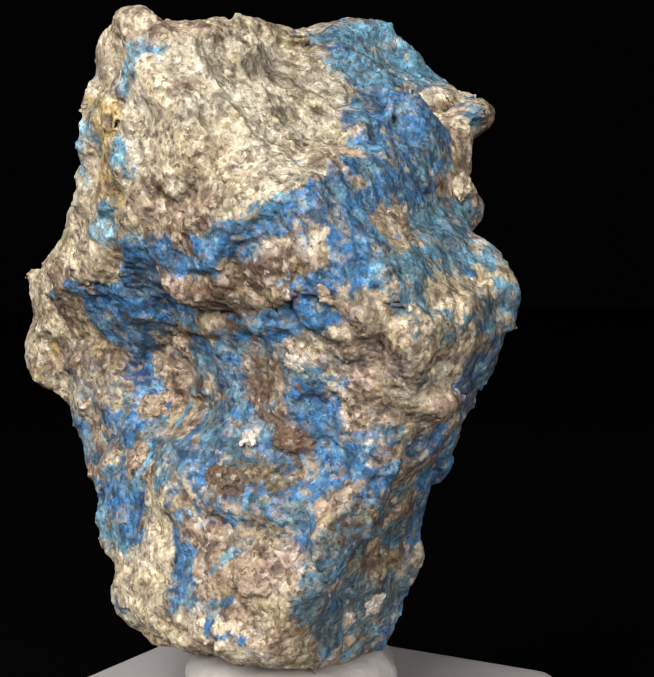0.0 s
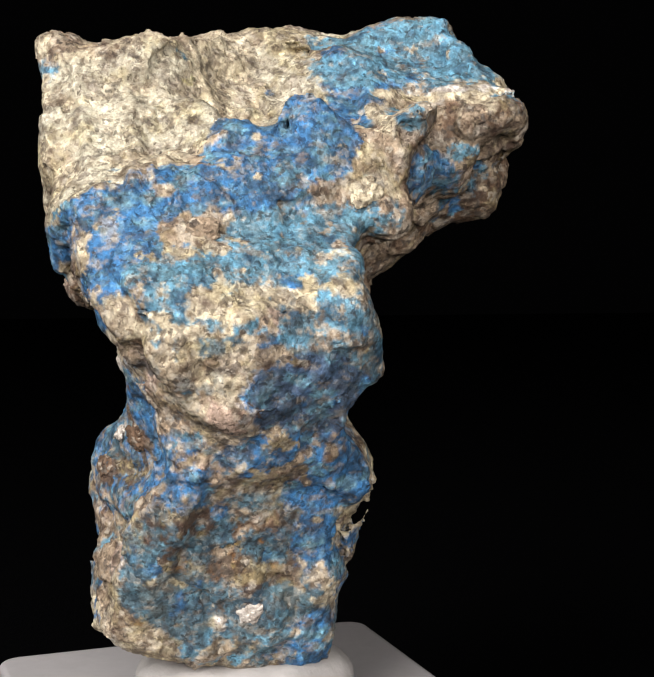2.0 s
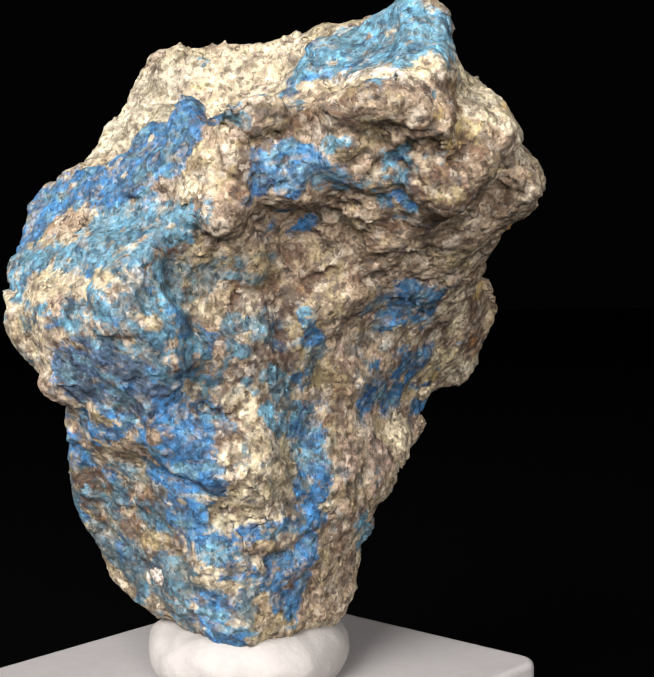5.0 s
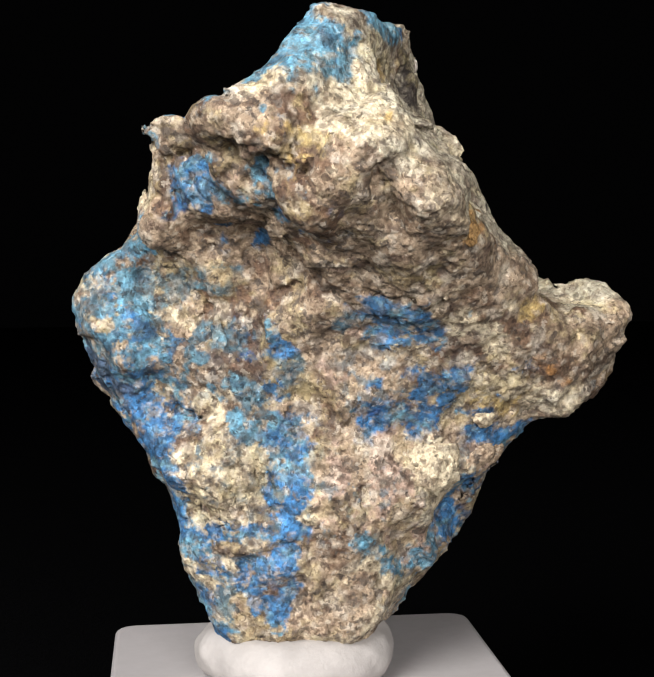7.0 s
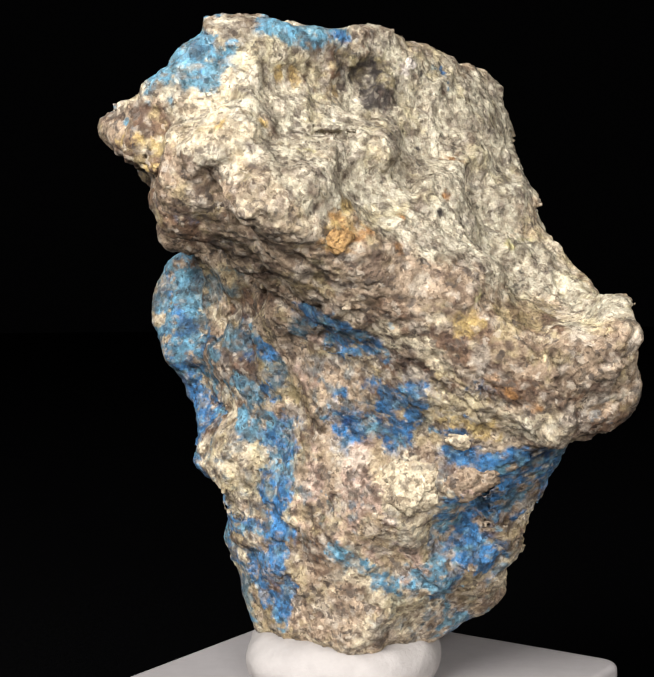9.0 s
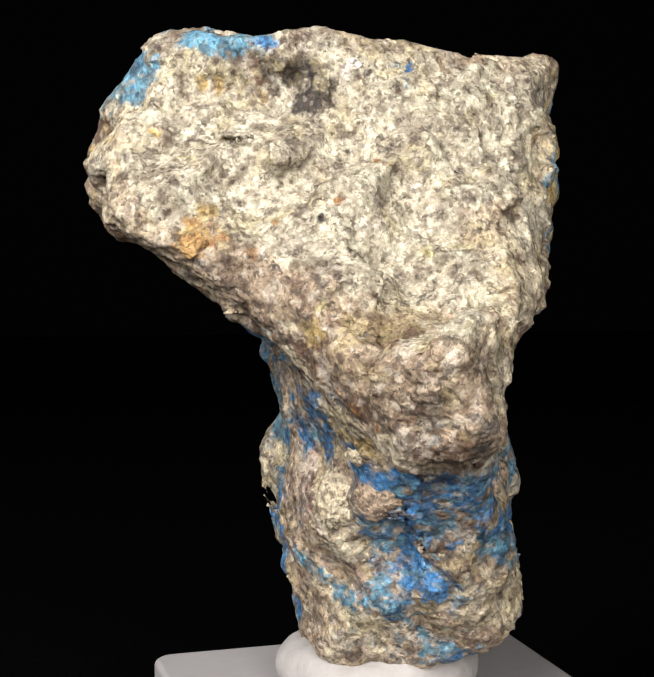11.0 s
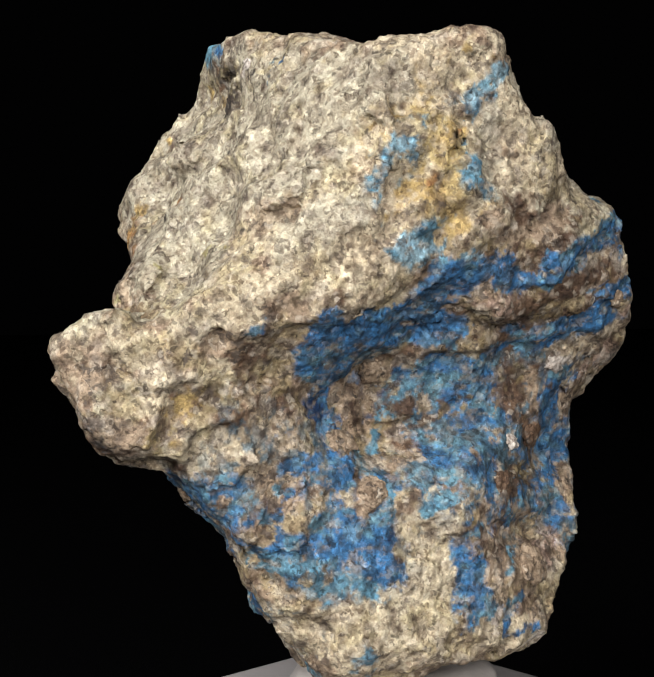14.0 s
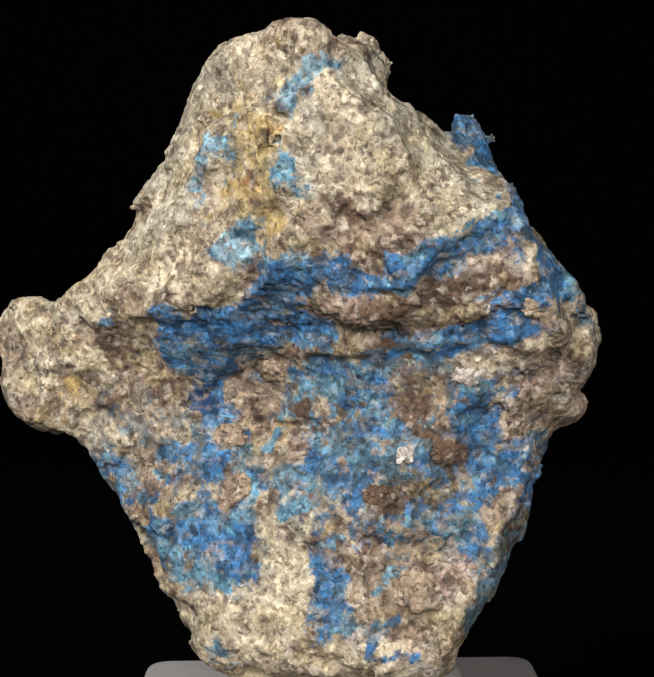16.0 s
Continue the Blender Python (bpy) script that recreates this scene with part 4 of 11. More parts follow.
patch("azure", (17.4, -7.7, -24.7, 17.4, -7.7, -24.7, 2.9, 93))
patch("turquoise", (6.4, 0.5, -20.9, 6.4, 0.5, -20.9, 1.4, 93))
patch("cream", (11.5, -2.8, -31.6, 11.5, -2.8, -31.6, 3.8, 100))
patch("brown", (15.1, -7.4, -26.3, 15.1, -7.4, -26.3, 2.2, 78))
patch("mica", (15.6, -7.8, -32.8, 15.6, -7.8, -32.8, 1.1, 78))
patch("azure", (6.0, 0.1, -26.8, 4.2, 2.2, -37.6, 2.1, 93))
patch("turquoise", (5.4, 1.4, -35.6, 5.4, 1.4, -35.6, 2.1, 60))
patch("azure", (14.1, -9.4, -39.6, 14.1, -9.4, -39.6, 2.9, 70))
patch("cream", (10.7, -3.4, -40.0, 10.7, -3.4, -40.0, 1.6, 100))
patch("tan", (1.2, 4.7, -35.9, 1.2, 4.7, -35.9, 3.1, 100))
patch("brown", (1.9, 3.8, -39.8, 1.9, 3.8, -39.8, 3.0, 60))
patch("azure", (8.8, -2.2, -43.0, 12.8, -8.5, -44.5, 2.9, 70), (5.4, -1.0, -46.4, 5.4, -1.0, -46.4, 1.8, 93))
patch("deep_blue", (5.3, -0.7, -46.1, 5.3, -0.7, -46.1, 1.1, 100))
patch("turquoise", (8.8, -4.5, -49.0, 8.8, -4.5, -49.0, 2.9, 60))
patch("cream", (-4.9, 4.2, -43.3, -4.9, 4.2, -43.3, 3.7, 100))
patch("turquoise", (-3.6, 6.0, -39.2, -3.6, 6.0, -39.2, 1.6, 70), (-8.6, 4.6, -42.6, -13.1, 3.0, -45.5, 2.3, 80))
patch("cream", (-10.9, 1.4, -48.6, -10.9, 1.4, -48.6, 3.2, 100))
patch("tan", (-18.6, -1.9, -47.2, -18.6, -1.9, -47.2, 3.2, 100))
patch("azure", (-16.7, 3.1, -42.7, -16.7, 3.1, -42.7, 2.0, 50))
patch("turquoise", (-14.3, -3.0, -51.3, -14.3, -3.0, -51.3, 1.4, 93))
patch("brown", (16.9, 18.6, 5.2, 16.9, 18.6, 5.2, 3.6, 78))
patch("cream", (14.3, 21.7, 10.0, 14.3, 21.7, 10.0, 2.7, 100), (9.5, 24.9, 7.9, 9.5, 24.9, 7.9, 2.3, 100))
patch("turquoise", (13.4, 16.7, 19.3, 12.9, 18.5, 15.6, 3.0, 50))
patch("azure", (12.7, 18.4, 16.1, 12.7, 18.4, 16.1, 1.8, 70))
patch("cream", (15.2, 16.9, 16.9, 15.2, 16.9, 16.9, 1.4, 100))
patch("turquoise", (23.8, 11.1, 12.3, 18.3, 13.5, 14.7, 2.1, 80))
patch("cream", (-3.7, -14.1, 17.4, -3.7, -14.1, 17.4, 2.8, 100))
patch("turquoise", (13.2, -11.1, 10.6, 13.2, -11.1, 10.6, 2.0, 80))
patch("tan", (19.7, -2.4, 7.6, 18.4, -0.9, 9.0, 1.9, 100))
patch("brown", (19.7, -2.4, 6.7, 19.7, -2.4, 6.7, 1.7, 78), (20.0, 6.1, 8.2, 20.0, 6.1, 8.2, 2.7, 60))
patch("azure", (18.5, 0.2, 2.4, 18.6, 2.9, 4.2, 2.1, 93))
patch("deep_blue", (18.2, -1.4, 0.0, 18.2, -1.4, 0.0, 0.9, 100))
patch("brown", (19.2, -3.0, 2.4, 19.2, -3.0, 2.4, 1.3, 78))
patch("ochre", (19.5, -4.7, 0.5, 19.5, -4.7, 0.5, 1.3, 50))
patch("tan", (17.2, 7.2, 3.7, 17.2, 7.2, 3.7, 1.1, 100))
patch("turquoise", (16.1, 6.9, 1.3, 16.5, 10.8, 4.5, 1.8, 50))
patch("azure", (13.8, 11.0, -0.1, 10.3, 14.8, -3.0, 1.8, 93))
patch("turquoise", (15.9, 10.4, 3.6, 14.8, 13.0, 1.7, 2.2, 60))
patch("azure", (12.1, -2.9, -4.0, 12.1, -2.9, -4.0, 1.3, 70))
patch("tan", (17.3, -10.3, -5.4, 17.3, -10.3, -5.4, 3.0, 100))
patch("brown", (16.6, -4.2, -1.9, 16.6, -4.2, -1.9, 1.4, 60))
patch("turquoise", (14.4, -17.2, 0.1, 17.6, -10.5, 4.0, 3.3, 80))
patch("cream", (18.7, -10.1, 0.6, 18.7, -10.1, 0.6, 1.2, 100))
patch("turquoise", (12.8, -26.6, -4.6, 19.7, -15.6, -6.9, 2.7, 70))
patch("cream", (20.1, -20.4, -9.0, 20.1, -20.4, -9.0, 2.1, 100))
patch("rust", (7.8, 0.5, -10.6, 7.8, 0.5, -10.6, 1.2, 100))
patch("ochre", (15.8, 20.0, 3.4, 15.8, 20.0, 3.4, 1.1, 70))
patch("slate", (18.1, -13.8, -9.9, 10.2, -3.4, -8.6, 3.3, 80))
patch("tan", (13.3, -8.8, -12.1, 13.3, -8.8, -12.1, 2.0, 100))
patch("cream", (20.3, -15.2, -10.4, 16.7, -12.5, -13.0, 1.3, 100))
patch("slate", (16.1, -9.1, -17.5, 11.7, -2.9, -15.0, 4.6, 70))
patch("azure", (18.8, -11.3, -17.3, 18.8, -11.3, -17.3, 3.9, 70))
patch("tan", (14.0, -4.9, -17.9, 14.0, -4.9, -17.9, 2.3, 100))
patch("azure", (8.5, 1.0, -13.5, 6.6, 1.4, -15.7, 1.7, 93))
patch("slate", (5.8, 1.3, -18.8, 9.4, -1.6, -19.7, 2.6, 93))
patch("mica", (5.8, 1.3, -18.8, 5.8, 1.3, -18.8, 1.0, 78))
patch("turquoise", (9.4, -1.6, -20.2, 9.4, -1.6, -20.2, 2.6, 60))
patch("azure", (0.5, 10.8, -11.2, -5.1, 12.4, -14.0, 3.0, 93), (-6.1, 9.9, -18.4, -6.1, 9.9, -18.4, 1.4, 93))
patch("tan", (1.3, 5.0, -16.4, 1.3, 5.0, -16.4, 2.6, 100))
patch("azure", (-4.1, 6.1, -25.2, -4.1, 6.1, -25.2, 3.4, 93))
patch("deep_blue", (-4.5, 6.5, -24.7, -4.5, 6.5, -24.7, 2.0, 100))
patch("azure", (-9.7, 9.9, -22.4, -9.7, 9.9, -22.4, 3.2, 93), (-16.9, 11.0, -27.5, -16.9, 11.0, -27.5, 2.1, 93))
patch("brown", (-6.7, 9.4, -20.5, -6.7, 9.4, -20.5, 1.2, 78))
patch("tan", (-13.1, 10.3, -24.9, -13.1, 10.3, -24.9, 1.3, 100))
patch("ochre", (-14.6, 12.4, -22.2, -14.6, 12.4, -22.2, 1.6, 100), (-16.1, 18.9, -11.9, -16.1, 18.9, -11.9, 1.5, 100))
patch("grey_cream", (-28.0, 16.6, -10.4, -28.0, 16.6, -10.4, 2.3, 100))
patch("rust", (-20.3, 17.2, -19.2, -20.3, 17.2, -19.2, 1.4, 100))
patch("brown", (-15.8, 15.5, -18.4, -15.8, 15.5, -18.4, 3.7, 60))
patch("tan", (-26.0, 18.9, -18.0, -26.0, 18.9, -18.0, 3.3, 100))
patch("brown", (-8.2, 17.1, -11.5, -8.2, 17.1, -11.5, 3.5, 60))
patch("azure", (20.0, -19.4, -18.7, 17.3, -8.0, -23.8, 3.1, 93), (17.9, -11.7, -27.1, 16.4, -9.1, -31.1, 2.7, 93))
patch("tan", (18.0, -15.8, -24.9, 17.8, -13.9, -26.8, 1.3, 100), (13.0, -6.5, -21.7, 11.1, -4.2, -22.7, 2.0, 100))
patch("brown", (11.5, -5.2, -23.8, 11.5, -5.2, -23.8, 1.8, 60), (14.2, -6.2, -26.6, 14.2, -6.2, -26.6, 1.7, 78))
patch("mica", (14.8, -7.2, -32.7, 14.8, -7.2, -32.7, 0.7, 78))
patch("azure", (5.9, 0.6, -28.6, 5.9, 0.6, -28.6, 3.3, 93))
patch("turquoise", (5.4, 1.5, -33.3, 5.4, 1.5, -33.3, 2.0, 93))
patch("azure", (7.2, -0.9, -25.5, 7.2, -0.9, -25.5, 2.0, 60))
patch("ochre", (7.9, -0.5, -33.6, 7.9, -0.5, -33.6, 1.0, 50))
patch("azure", (12.2, -7.6, -38.4, 12.2, -7.6, -38.4, 2.7, 80))
patch("cream", (10.7, -3.5, -39.7, 10.7, -3.5, -39.7, 2.1, 100))
patch("azure", (7.0, -0.0, -41.0, 7.0, -0.0, -41.0, 2.0, 93), (11.1, -6.7, -44.8, 11.1, -6.7, -44.8, 3.4, 70))
patch("tan", (8.5, -2.7, -44.2, 8.5, -2.7, -44.2, 1.6, 100))
patch("azure", (6.1, -2.2, -47.8, 6.1, -2.2, -47.8, 2.8, 93))
patch("turquoise", (10.7, -6.4, -49.5, 10.7, -6.4, -49.5, 2.7, 93))
patch("tan", (1.4, 3.7, -29.5, 1.4, 3.7, -29.5, 3.1, 100))
patch("cream", (-4.6, 7.0, -30.5, -4.6, 7.0, -30.5, 3.7, 100))
patch("tan", (-0.4, 5.5, -34.8, -0.4, 5.5, -34.8, 3.1, 100))
patch("brown", (2.5, 3.1, -40.4, 2.5, 3.1, -40.4, 3.6, 70))
patch("turquoise", (-2.8, 5.6, -40.0, -2.8, 5.6, -40.0, 2.1, 60), (-10.6, 4.6, -42.1, -10.6, 4.6, -42.1, 1.7, 93))
patch("cream", (-0.1, 1.5, -51.8, -0.1, 1.5, -51.8, 2.7, 100))
patch("ochre", (8.0, -22.4, -34.9, 10.0, -15.4, -40.8, 1.3, 80))
patch("slate", (9.6, -15.8, -42.6, 9.6, -15.8, -42.6, 2.8, 93))
patch("ochre", (13.2, -8.9, -42.5, 13.2, -8.9, -42.5, 0.7, 100))
patch("azure", (13.6, -10.4, -35.9, 13.6, -10.4, -35.9, 2.0, 93))
patch("tan", (-14.4, 10.0, -30.0, -14.4, 10.0, -30.0, 2.2, 100))
patch("cream", (-0.8, -26.9, 6.6, -0.8, -26.9, 6.6, 3.1, 100), (-5.0, -3.9, 18.2, -0.7, 3.1, 20.3, 2.7, 100))
patch("brown", (-7.4, -22.8, 16.3, -7.4, -22.8, 16.3, 1.5, 78))
patch("turquoise", (-4.8, -10.2, 17.1, -4.8, -10.2, 17.1, 1.7, 93))
patch("ochre", (-4.7, -6.5, 16.0, -4.7, -6.5, 16.0, 1.1, 60))
patch("grey_cream", (0.2, -20.2, 9.6, 0.2, -20.2, 9.6, 3.1, 50))
patch("azure", (9.8, -18.7, 6.2, 9.6, -6.1, 9.5, 3.8, 93), (-1.6, -8.3, 12.2, -1.6, -8.3, 12.2, 2.0, 93))
patch("turquoise", (5.6, -1.7, 15.1, 17.1, 9.0, 13.7, 2.6, 70))
patch("azure", (11.3, 12.4, 19.4, 9.5, 5.3, 16.7, 3.9, 93))
patch("turquoise", (14.4, 11.9, 16.3, 17.8, 16.0, 15.0, 3.1, 70))
patch("cream", (10.9, 12.5, 20.0, 14.3, 13.8, 18.2, 1.0, 80), (10.7, 7.1, 16.1, 10.7, 7.1, 16.1, 0.7, 100), (8.3, 2.0, 16.9, 8.3, 2.0, 16.9, 1.2, 100))
patch("turquoise", (9.4, -2.1, 11.4, 13.9, -0.1, 10.6, 1.9, 93))
patch("cream", (14.9, 5.5, 11.7, 20.8, 15.4, 13.4, 1.0, 100))
patch("turquoise", (19.9, 13.2, 13.9, 19.9, 13.2, 13.9, 1.8, 50))
patch("azure", (5.3, -33.6, -2.9, 11.2, -21.7, 1.8, 3.2, 93), (11.2, -21.7, 1.8, 16.7, -12.3, 2.6, 2.5, 93))
patch("deep_blue", (8.9, -24.6, 2.9, 8.9, -24.6, 2.9, 1.3, 60))
patch("brown", (13.2, -18.3, 1.8, 13.2, -18.3, 1.8, 0.9, 78))
patch("cream", (13.0, -18.8, 1.3, 13.0, -18.8, 1.3, 1.3, 100), (18.4, -10.5, 1.2, 18.4, -10.5, 1.2, 1.9, 100))
patch("turquoise", (15.1, -17.0, -1.5, 20.1, -7.9, -0.2, 1.8, 93))
patch("cream", (10.3, -25.6, -2.0, 11.8, -23.2, -2.0, 0.8, 80))
patch("tan", (10.7, -26.5, -2.9, 10.7, -26.5, -2.9, 1.5, 100))
patch("cream", (12.4, -27.9, -5.2, 12.4, -27.9, -5.2, 1.5, 100))
patch("turquoise", (14.4, -26.4, -6.6, 18.5, -10.1, -3.9, 2.2, 80))
patch("tan", (17.0, -20.3, -5.2, 19.3, -16.2, -5.2, 0.9, 100))
patch("cream", (14.3, -30.2, -9.4, 20.2, -20.3, -9.2, 2.8, 100))
patch("turquoise", (20.5, -17.2, -8.3, 18.5, -14.4, -7.5, 2.4, 93), (10.1, -33.3, -6.7, 10.1, -33.3, -6.7, 2.6, 93))
patch("azure", (7.4, -30.1, -1.9, 7.4, -30.1, -1.9, 3.2, 80))
patch("cream", (15.7, -29.9, -16.8, 15.7, -29.9, -16.8, 2.4, 100))
patch("tan", (21.1, -21.7, -11.4, 21.1, -21.7, -11.4, 1.4, 100))
patch("slate", (22.9, -16.3, -11.8, 22.9, -16.3, -11.8, 3.5, 60))
patch("turquoise", (22.0, -13.7, -15.1, 22.0, -13.7, -15.1, 3.0, 60))
patch("slate", (20.4, -21.9, -16.9, 20.7, -12.8, -19.0, 3.0, 93))
patch("azure", (17.8, -20.6, -21.5, 19.4, -12.8, -21.5, 3.7, 93), (19.7, -10.0, -22.9, 16.6, -10.0, -30.5, 3.1, 93))
patch("deep_blue", (19.2, -18.3, -20.4, 19.2, -18.3, -20.4, 3.6, 40))
patch("brown", (15.2, -22.1, -24.7, 14.1, -19.4, -28.8, 1.3, 78), (16.8, -15.6, -27.9, 12.2, -20.4, -30.5, 1.3, 78))
patch("azure", (14.1, -22.2, -26.7, 14.1, -22.2, -26.7, 1.9, 93), (13.7, -15.1, -32.4, 14.9, -10.9, -32.8, 1.9, 93), (8.2, -27.8, -30.1, 8.2, -27.8, -30.1, 2.6, 93))
patch("quartz", (15.4, -27.7, -20.7, 15.4, -27.7, -20.7, 1.6, 80), (11.0, -27.6, -26.4, 11.0, -27.6, -26.4, 1.0, 100))
patch("slate", (9.7, -27.2, -28.8, 9.7, -27.2, -28.8, 1.6, 93))
patch("mica", (9.1, -22.4, -33.0, 11.9, -17.5, -33.6, 2.3, 70))
patch("brown", (6.6, -25.5, -35.0, 6.6, -25.5, -35.0, 3.5, 78))
patch("rust", (6.2, -26.0, -35.5, 6.2, -26.0, -35.5, 1.2, 100), (3.8, -26.7, -39.1, 3.8, -26.7, -39.1, 2.1, 70), (9.5, -18.1, -37.6, 9.5, -18.1, -37.6, 1.7, 100))
patch("ochre", (8.9, -18.6, -39.0, 8.9, -18.6, -39.0, 0.8, 100))
patch("brown", (11.0, -16.1, -36.9, 11.0, -16.1, -36.9, 2.3, 78))
patch("slate", (2.5, -25.3, -42.6, 2.5, -25.3, -42.6, 4.1, 60))
patch("rust", (-0.7, -27.3, -45.2, -0.7, -27.3, -45.2, 0.9, 100))
patch("cream", (7.7, -18.2, -45.2, 7.7, -18.2, -45.2, 1.5, 100))
patch("grey_cream", (1.3, -24.9, -45.5, 1.3, -24.9, -45.5, 1.6, 50))
patch("brown", (9.9, -15.7, -40.6, 9.9, -15.7, -40.6, 2.3, 78))
patch("cream", (11.2, -13.7, -40.4, 13.3, -10.0, -42.5, 1.2, 80))
patch("slate", (10.8, -12.8, -46.1, 10.8, -12.8, -46.1, 3.9, 93))
patch("azure", (13.4, -10.8, -36.5, 12.3, -12.8, -38.2, 1.9, 93))
patch("turquoise", (13.1, -9.4, -39.6, 13.1, -9.4, -39.6, 1.3, 93))
patch("cream", (13.2, -8.4, -35.7, 13.2, -8.4, -35.7, 1.2, 100))
patch("azure", (11.0, -9.9, -48.7, 9.8, -8.4, -52.6, 2.7, 93))
patch("turquoise", (6.2, -16.8, -49.8, 6.2, -16.8, -49.8, 2.0, 60))
patch("ochre", (10.1, -13.8, -46.2, 10.1, -13.8, -46.2, 0.8, 60))
patch("brown", (3.1, -28.7, -37.6, 3.1, -28.7, -37.6, 1.2, 78), (20.3, -3.2, 6.1, 19.6, 6.2, 8.9, 2.7, 78))
patch("tan", (20.0, 8.5, 9.3, 23.7, 12.9, 10.4, 2.3, 100))
patch("grey_cream", (16.1, 19.7, 8.1, 16.1, 19.7, 8.1, 1.5, 50))
patch("azure", (18.8, -0.8, 3.4, 18.6, 2.6, 5.3, 2.8, 93))
patch("deep_blue", (18.8, -2.7, 0.7, 18.8, -2.7, 0.7, 1.5, 100), (18.9, -1.7, 3.0, 18.9, -1.7, 3.0, 1.5, 60))
patch("tan", (16.5, 8.6, 3.4, 16.5, 8.6, 3.4, 2.1, 100))
patch("turquoise", (17.1, 13.2, 5.7, 17.1, 13.2, 5.7, 1.9, 60))
patch("azure", (17.0, 6.1, 2.0, 17.0, 6.1, 2.0, 1.8, 50))
patch("tan", (13.7, 2.2, -1.3, 13.4, 12.0, -0.9, 2.9, 100))
patch("brown", (9.3, 7.7, -5.3, 11.9, 17.2, -0.9, 4.0, 78), (17.3, -9.1, -4.9, 17.3, -9.1, -4.9, 2.2, 78))
patch("azure", (9.4, -1.3, -4.2, 9.4, -1.3, -4.2, 1.5, 93))
patch("slate", (14.7, -10.5, -8.7, 14.7, -10.5, -8.7, 3.7, 80))
patch("brown", (12.2, -6.5, -10.4, 7.6, -0.2, -9.2, 2.6, 78))
patch("mica", (8.9, -0.3, -12.2, 8.9, -0.3, -12.2, 2.0, 78))
patch("deep_blue", (10.3, -1.5, -14.0, 10.3, -1.5, -14.0, 2.6, 100))
patch("azure", (0.7, 10.0, -11.9, -2.8, 12.7, -12.7, 1.9, 93))
patch("slate", (2.1, 7.7, -12.8, 2.1, 7.7, -12.8, 2.0, 70))
patch("tan", (-14.9, 14.7, -18.7, -15.0, 12.4, -22.6, 2.3, 100))
patch("ochre", (-7.7, 9.1, -22.3, -7.7, 9.1, -22.3, 1.7, 60))
patch("brown", (11.4, -2.6, -17.8, 11.4, -2.6, -17.8, 3.4, 78))
patch("tan", (1.9, 4.5, -16.9, 3.0, 3.3, -20.4, 1.6, 100))
patch("slate", (10.0, -2.5, -22.0, 10.0, -2.5, -22.0, 2.6, 70))
patch("tan", (14.8, -6.0, -28.1, 14.8, -6.0, -28.1, 2.4, 100), (14.2, -5.5, -32.1, 14.2, -5.5, -32.1, 2.4, 100))
patch("slate", (6.8, -0.3, -27.5, 7.2, 0.1, -32.6, 2.4, 90))
patch("tan", (-0.0, 5.2, -31.4, -0.0, 5.2, -31.4, 2.1, 100))
patch("slate", (12.0, -6.9, -42.9, 10.8, -5.9, -47.9, 2.0, 93))
patch("tan", (10.8, -3.8, -40.9, 10.8, -3.8, -40.9, 2.0, 100))
patch("brown", (6.4, -2.5, -48.2, 6.4, -2.5, -48.2, 3.0, 78))
patch("slate", (7.2, 0.1, -37.7, 7.2, 0.1, -37.7, 2.0, 60))
patch("mica", (8.8, -5.3, -52.1, 8.8, -5.3, -52.1, 1.2, 78))
patch("cream", (-1.7, -30.7, 3.6, -1.7, -30.7, 3.6, 2.9, 100), (-4.9, -9.3, 17.5, -2.0, 1.2, 19.8, 2.6, 100))
patch("brown", (-7.3, -22.8, 16.1, -7.3, -22.8, 16.1, 1.4, 78), (0.3, -21.0, 8.4, 0.3, -21.0, 8.4, 2.8, 50), (-4.5, -18.7, 17.0, -4.5, -18.7, 17.0, 1.7, 40))
patch("turquoise", (-3.3, -14.3, 16.6, -3.3, -14.3, 16.6, 2.0, 80))
patch("ochre", (-2.7, -14.7, 14.3, -2.7, -14.7, 14.3, 0.8, 100))
patch("cream", (-1.3, -8.6, 11.7, -1.3, -8.6, 11.7, 3.1, 100))
patch("brown", (-4.0, -1.9, 18.3, -4.0, -1.9, 18.3, 0.7, 78))
patch("azure", (12.5, -13.3, 10.8, 10.1, -2.5, 10.7, 3.1, 93))
patch("turquoise", (2.3, -2.5, 15.7, 6.0, -0.7, 16.0, 2.7, 80))
patch("azure", (3.3, 5.7, 19.5, 10.2, 3.0, 15.3, 3.3, 90))
patch("turquoise", (7.8, 9.4, 19.3, 15.6, 13.3, 15.8, 4.0, 80))
patch("azure", (12.3, 6.4, 14.8, 12.3, 6.4, 14.8, 1.3, 93))
patch("cream", (10.1, 10.4, 18.1, 10.1, 10.4, 18.1, 1.2, 100), (9.5, 3.5, 16.1, 9.5, 3.5, 16.1, 0.7, 100))
patch("azure", (8.1, -21.1, 5.7, 11.5, -16.1, 6.6, 2.4, 93), (14.6, -13.7, 6.5, 17.0, -10.9, 4.6, 3.0, 93))
patch("grey_cream", (12.0, -16.4, 6.1, 12.0, -16.4, 6.1, 0.9, 70))
patch("cream", (18.7, -7.6, 6.9, 18.4, -9.1, 4.2, 1.9, 100), (11.7, -0.6, 11.7, 11.7, -0.6, 11.7, 2.0, 100))
patch("quartz", (15.6, 6.9, 12.4, 22.4, 12.5, 13.3, 1.3, 100))
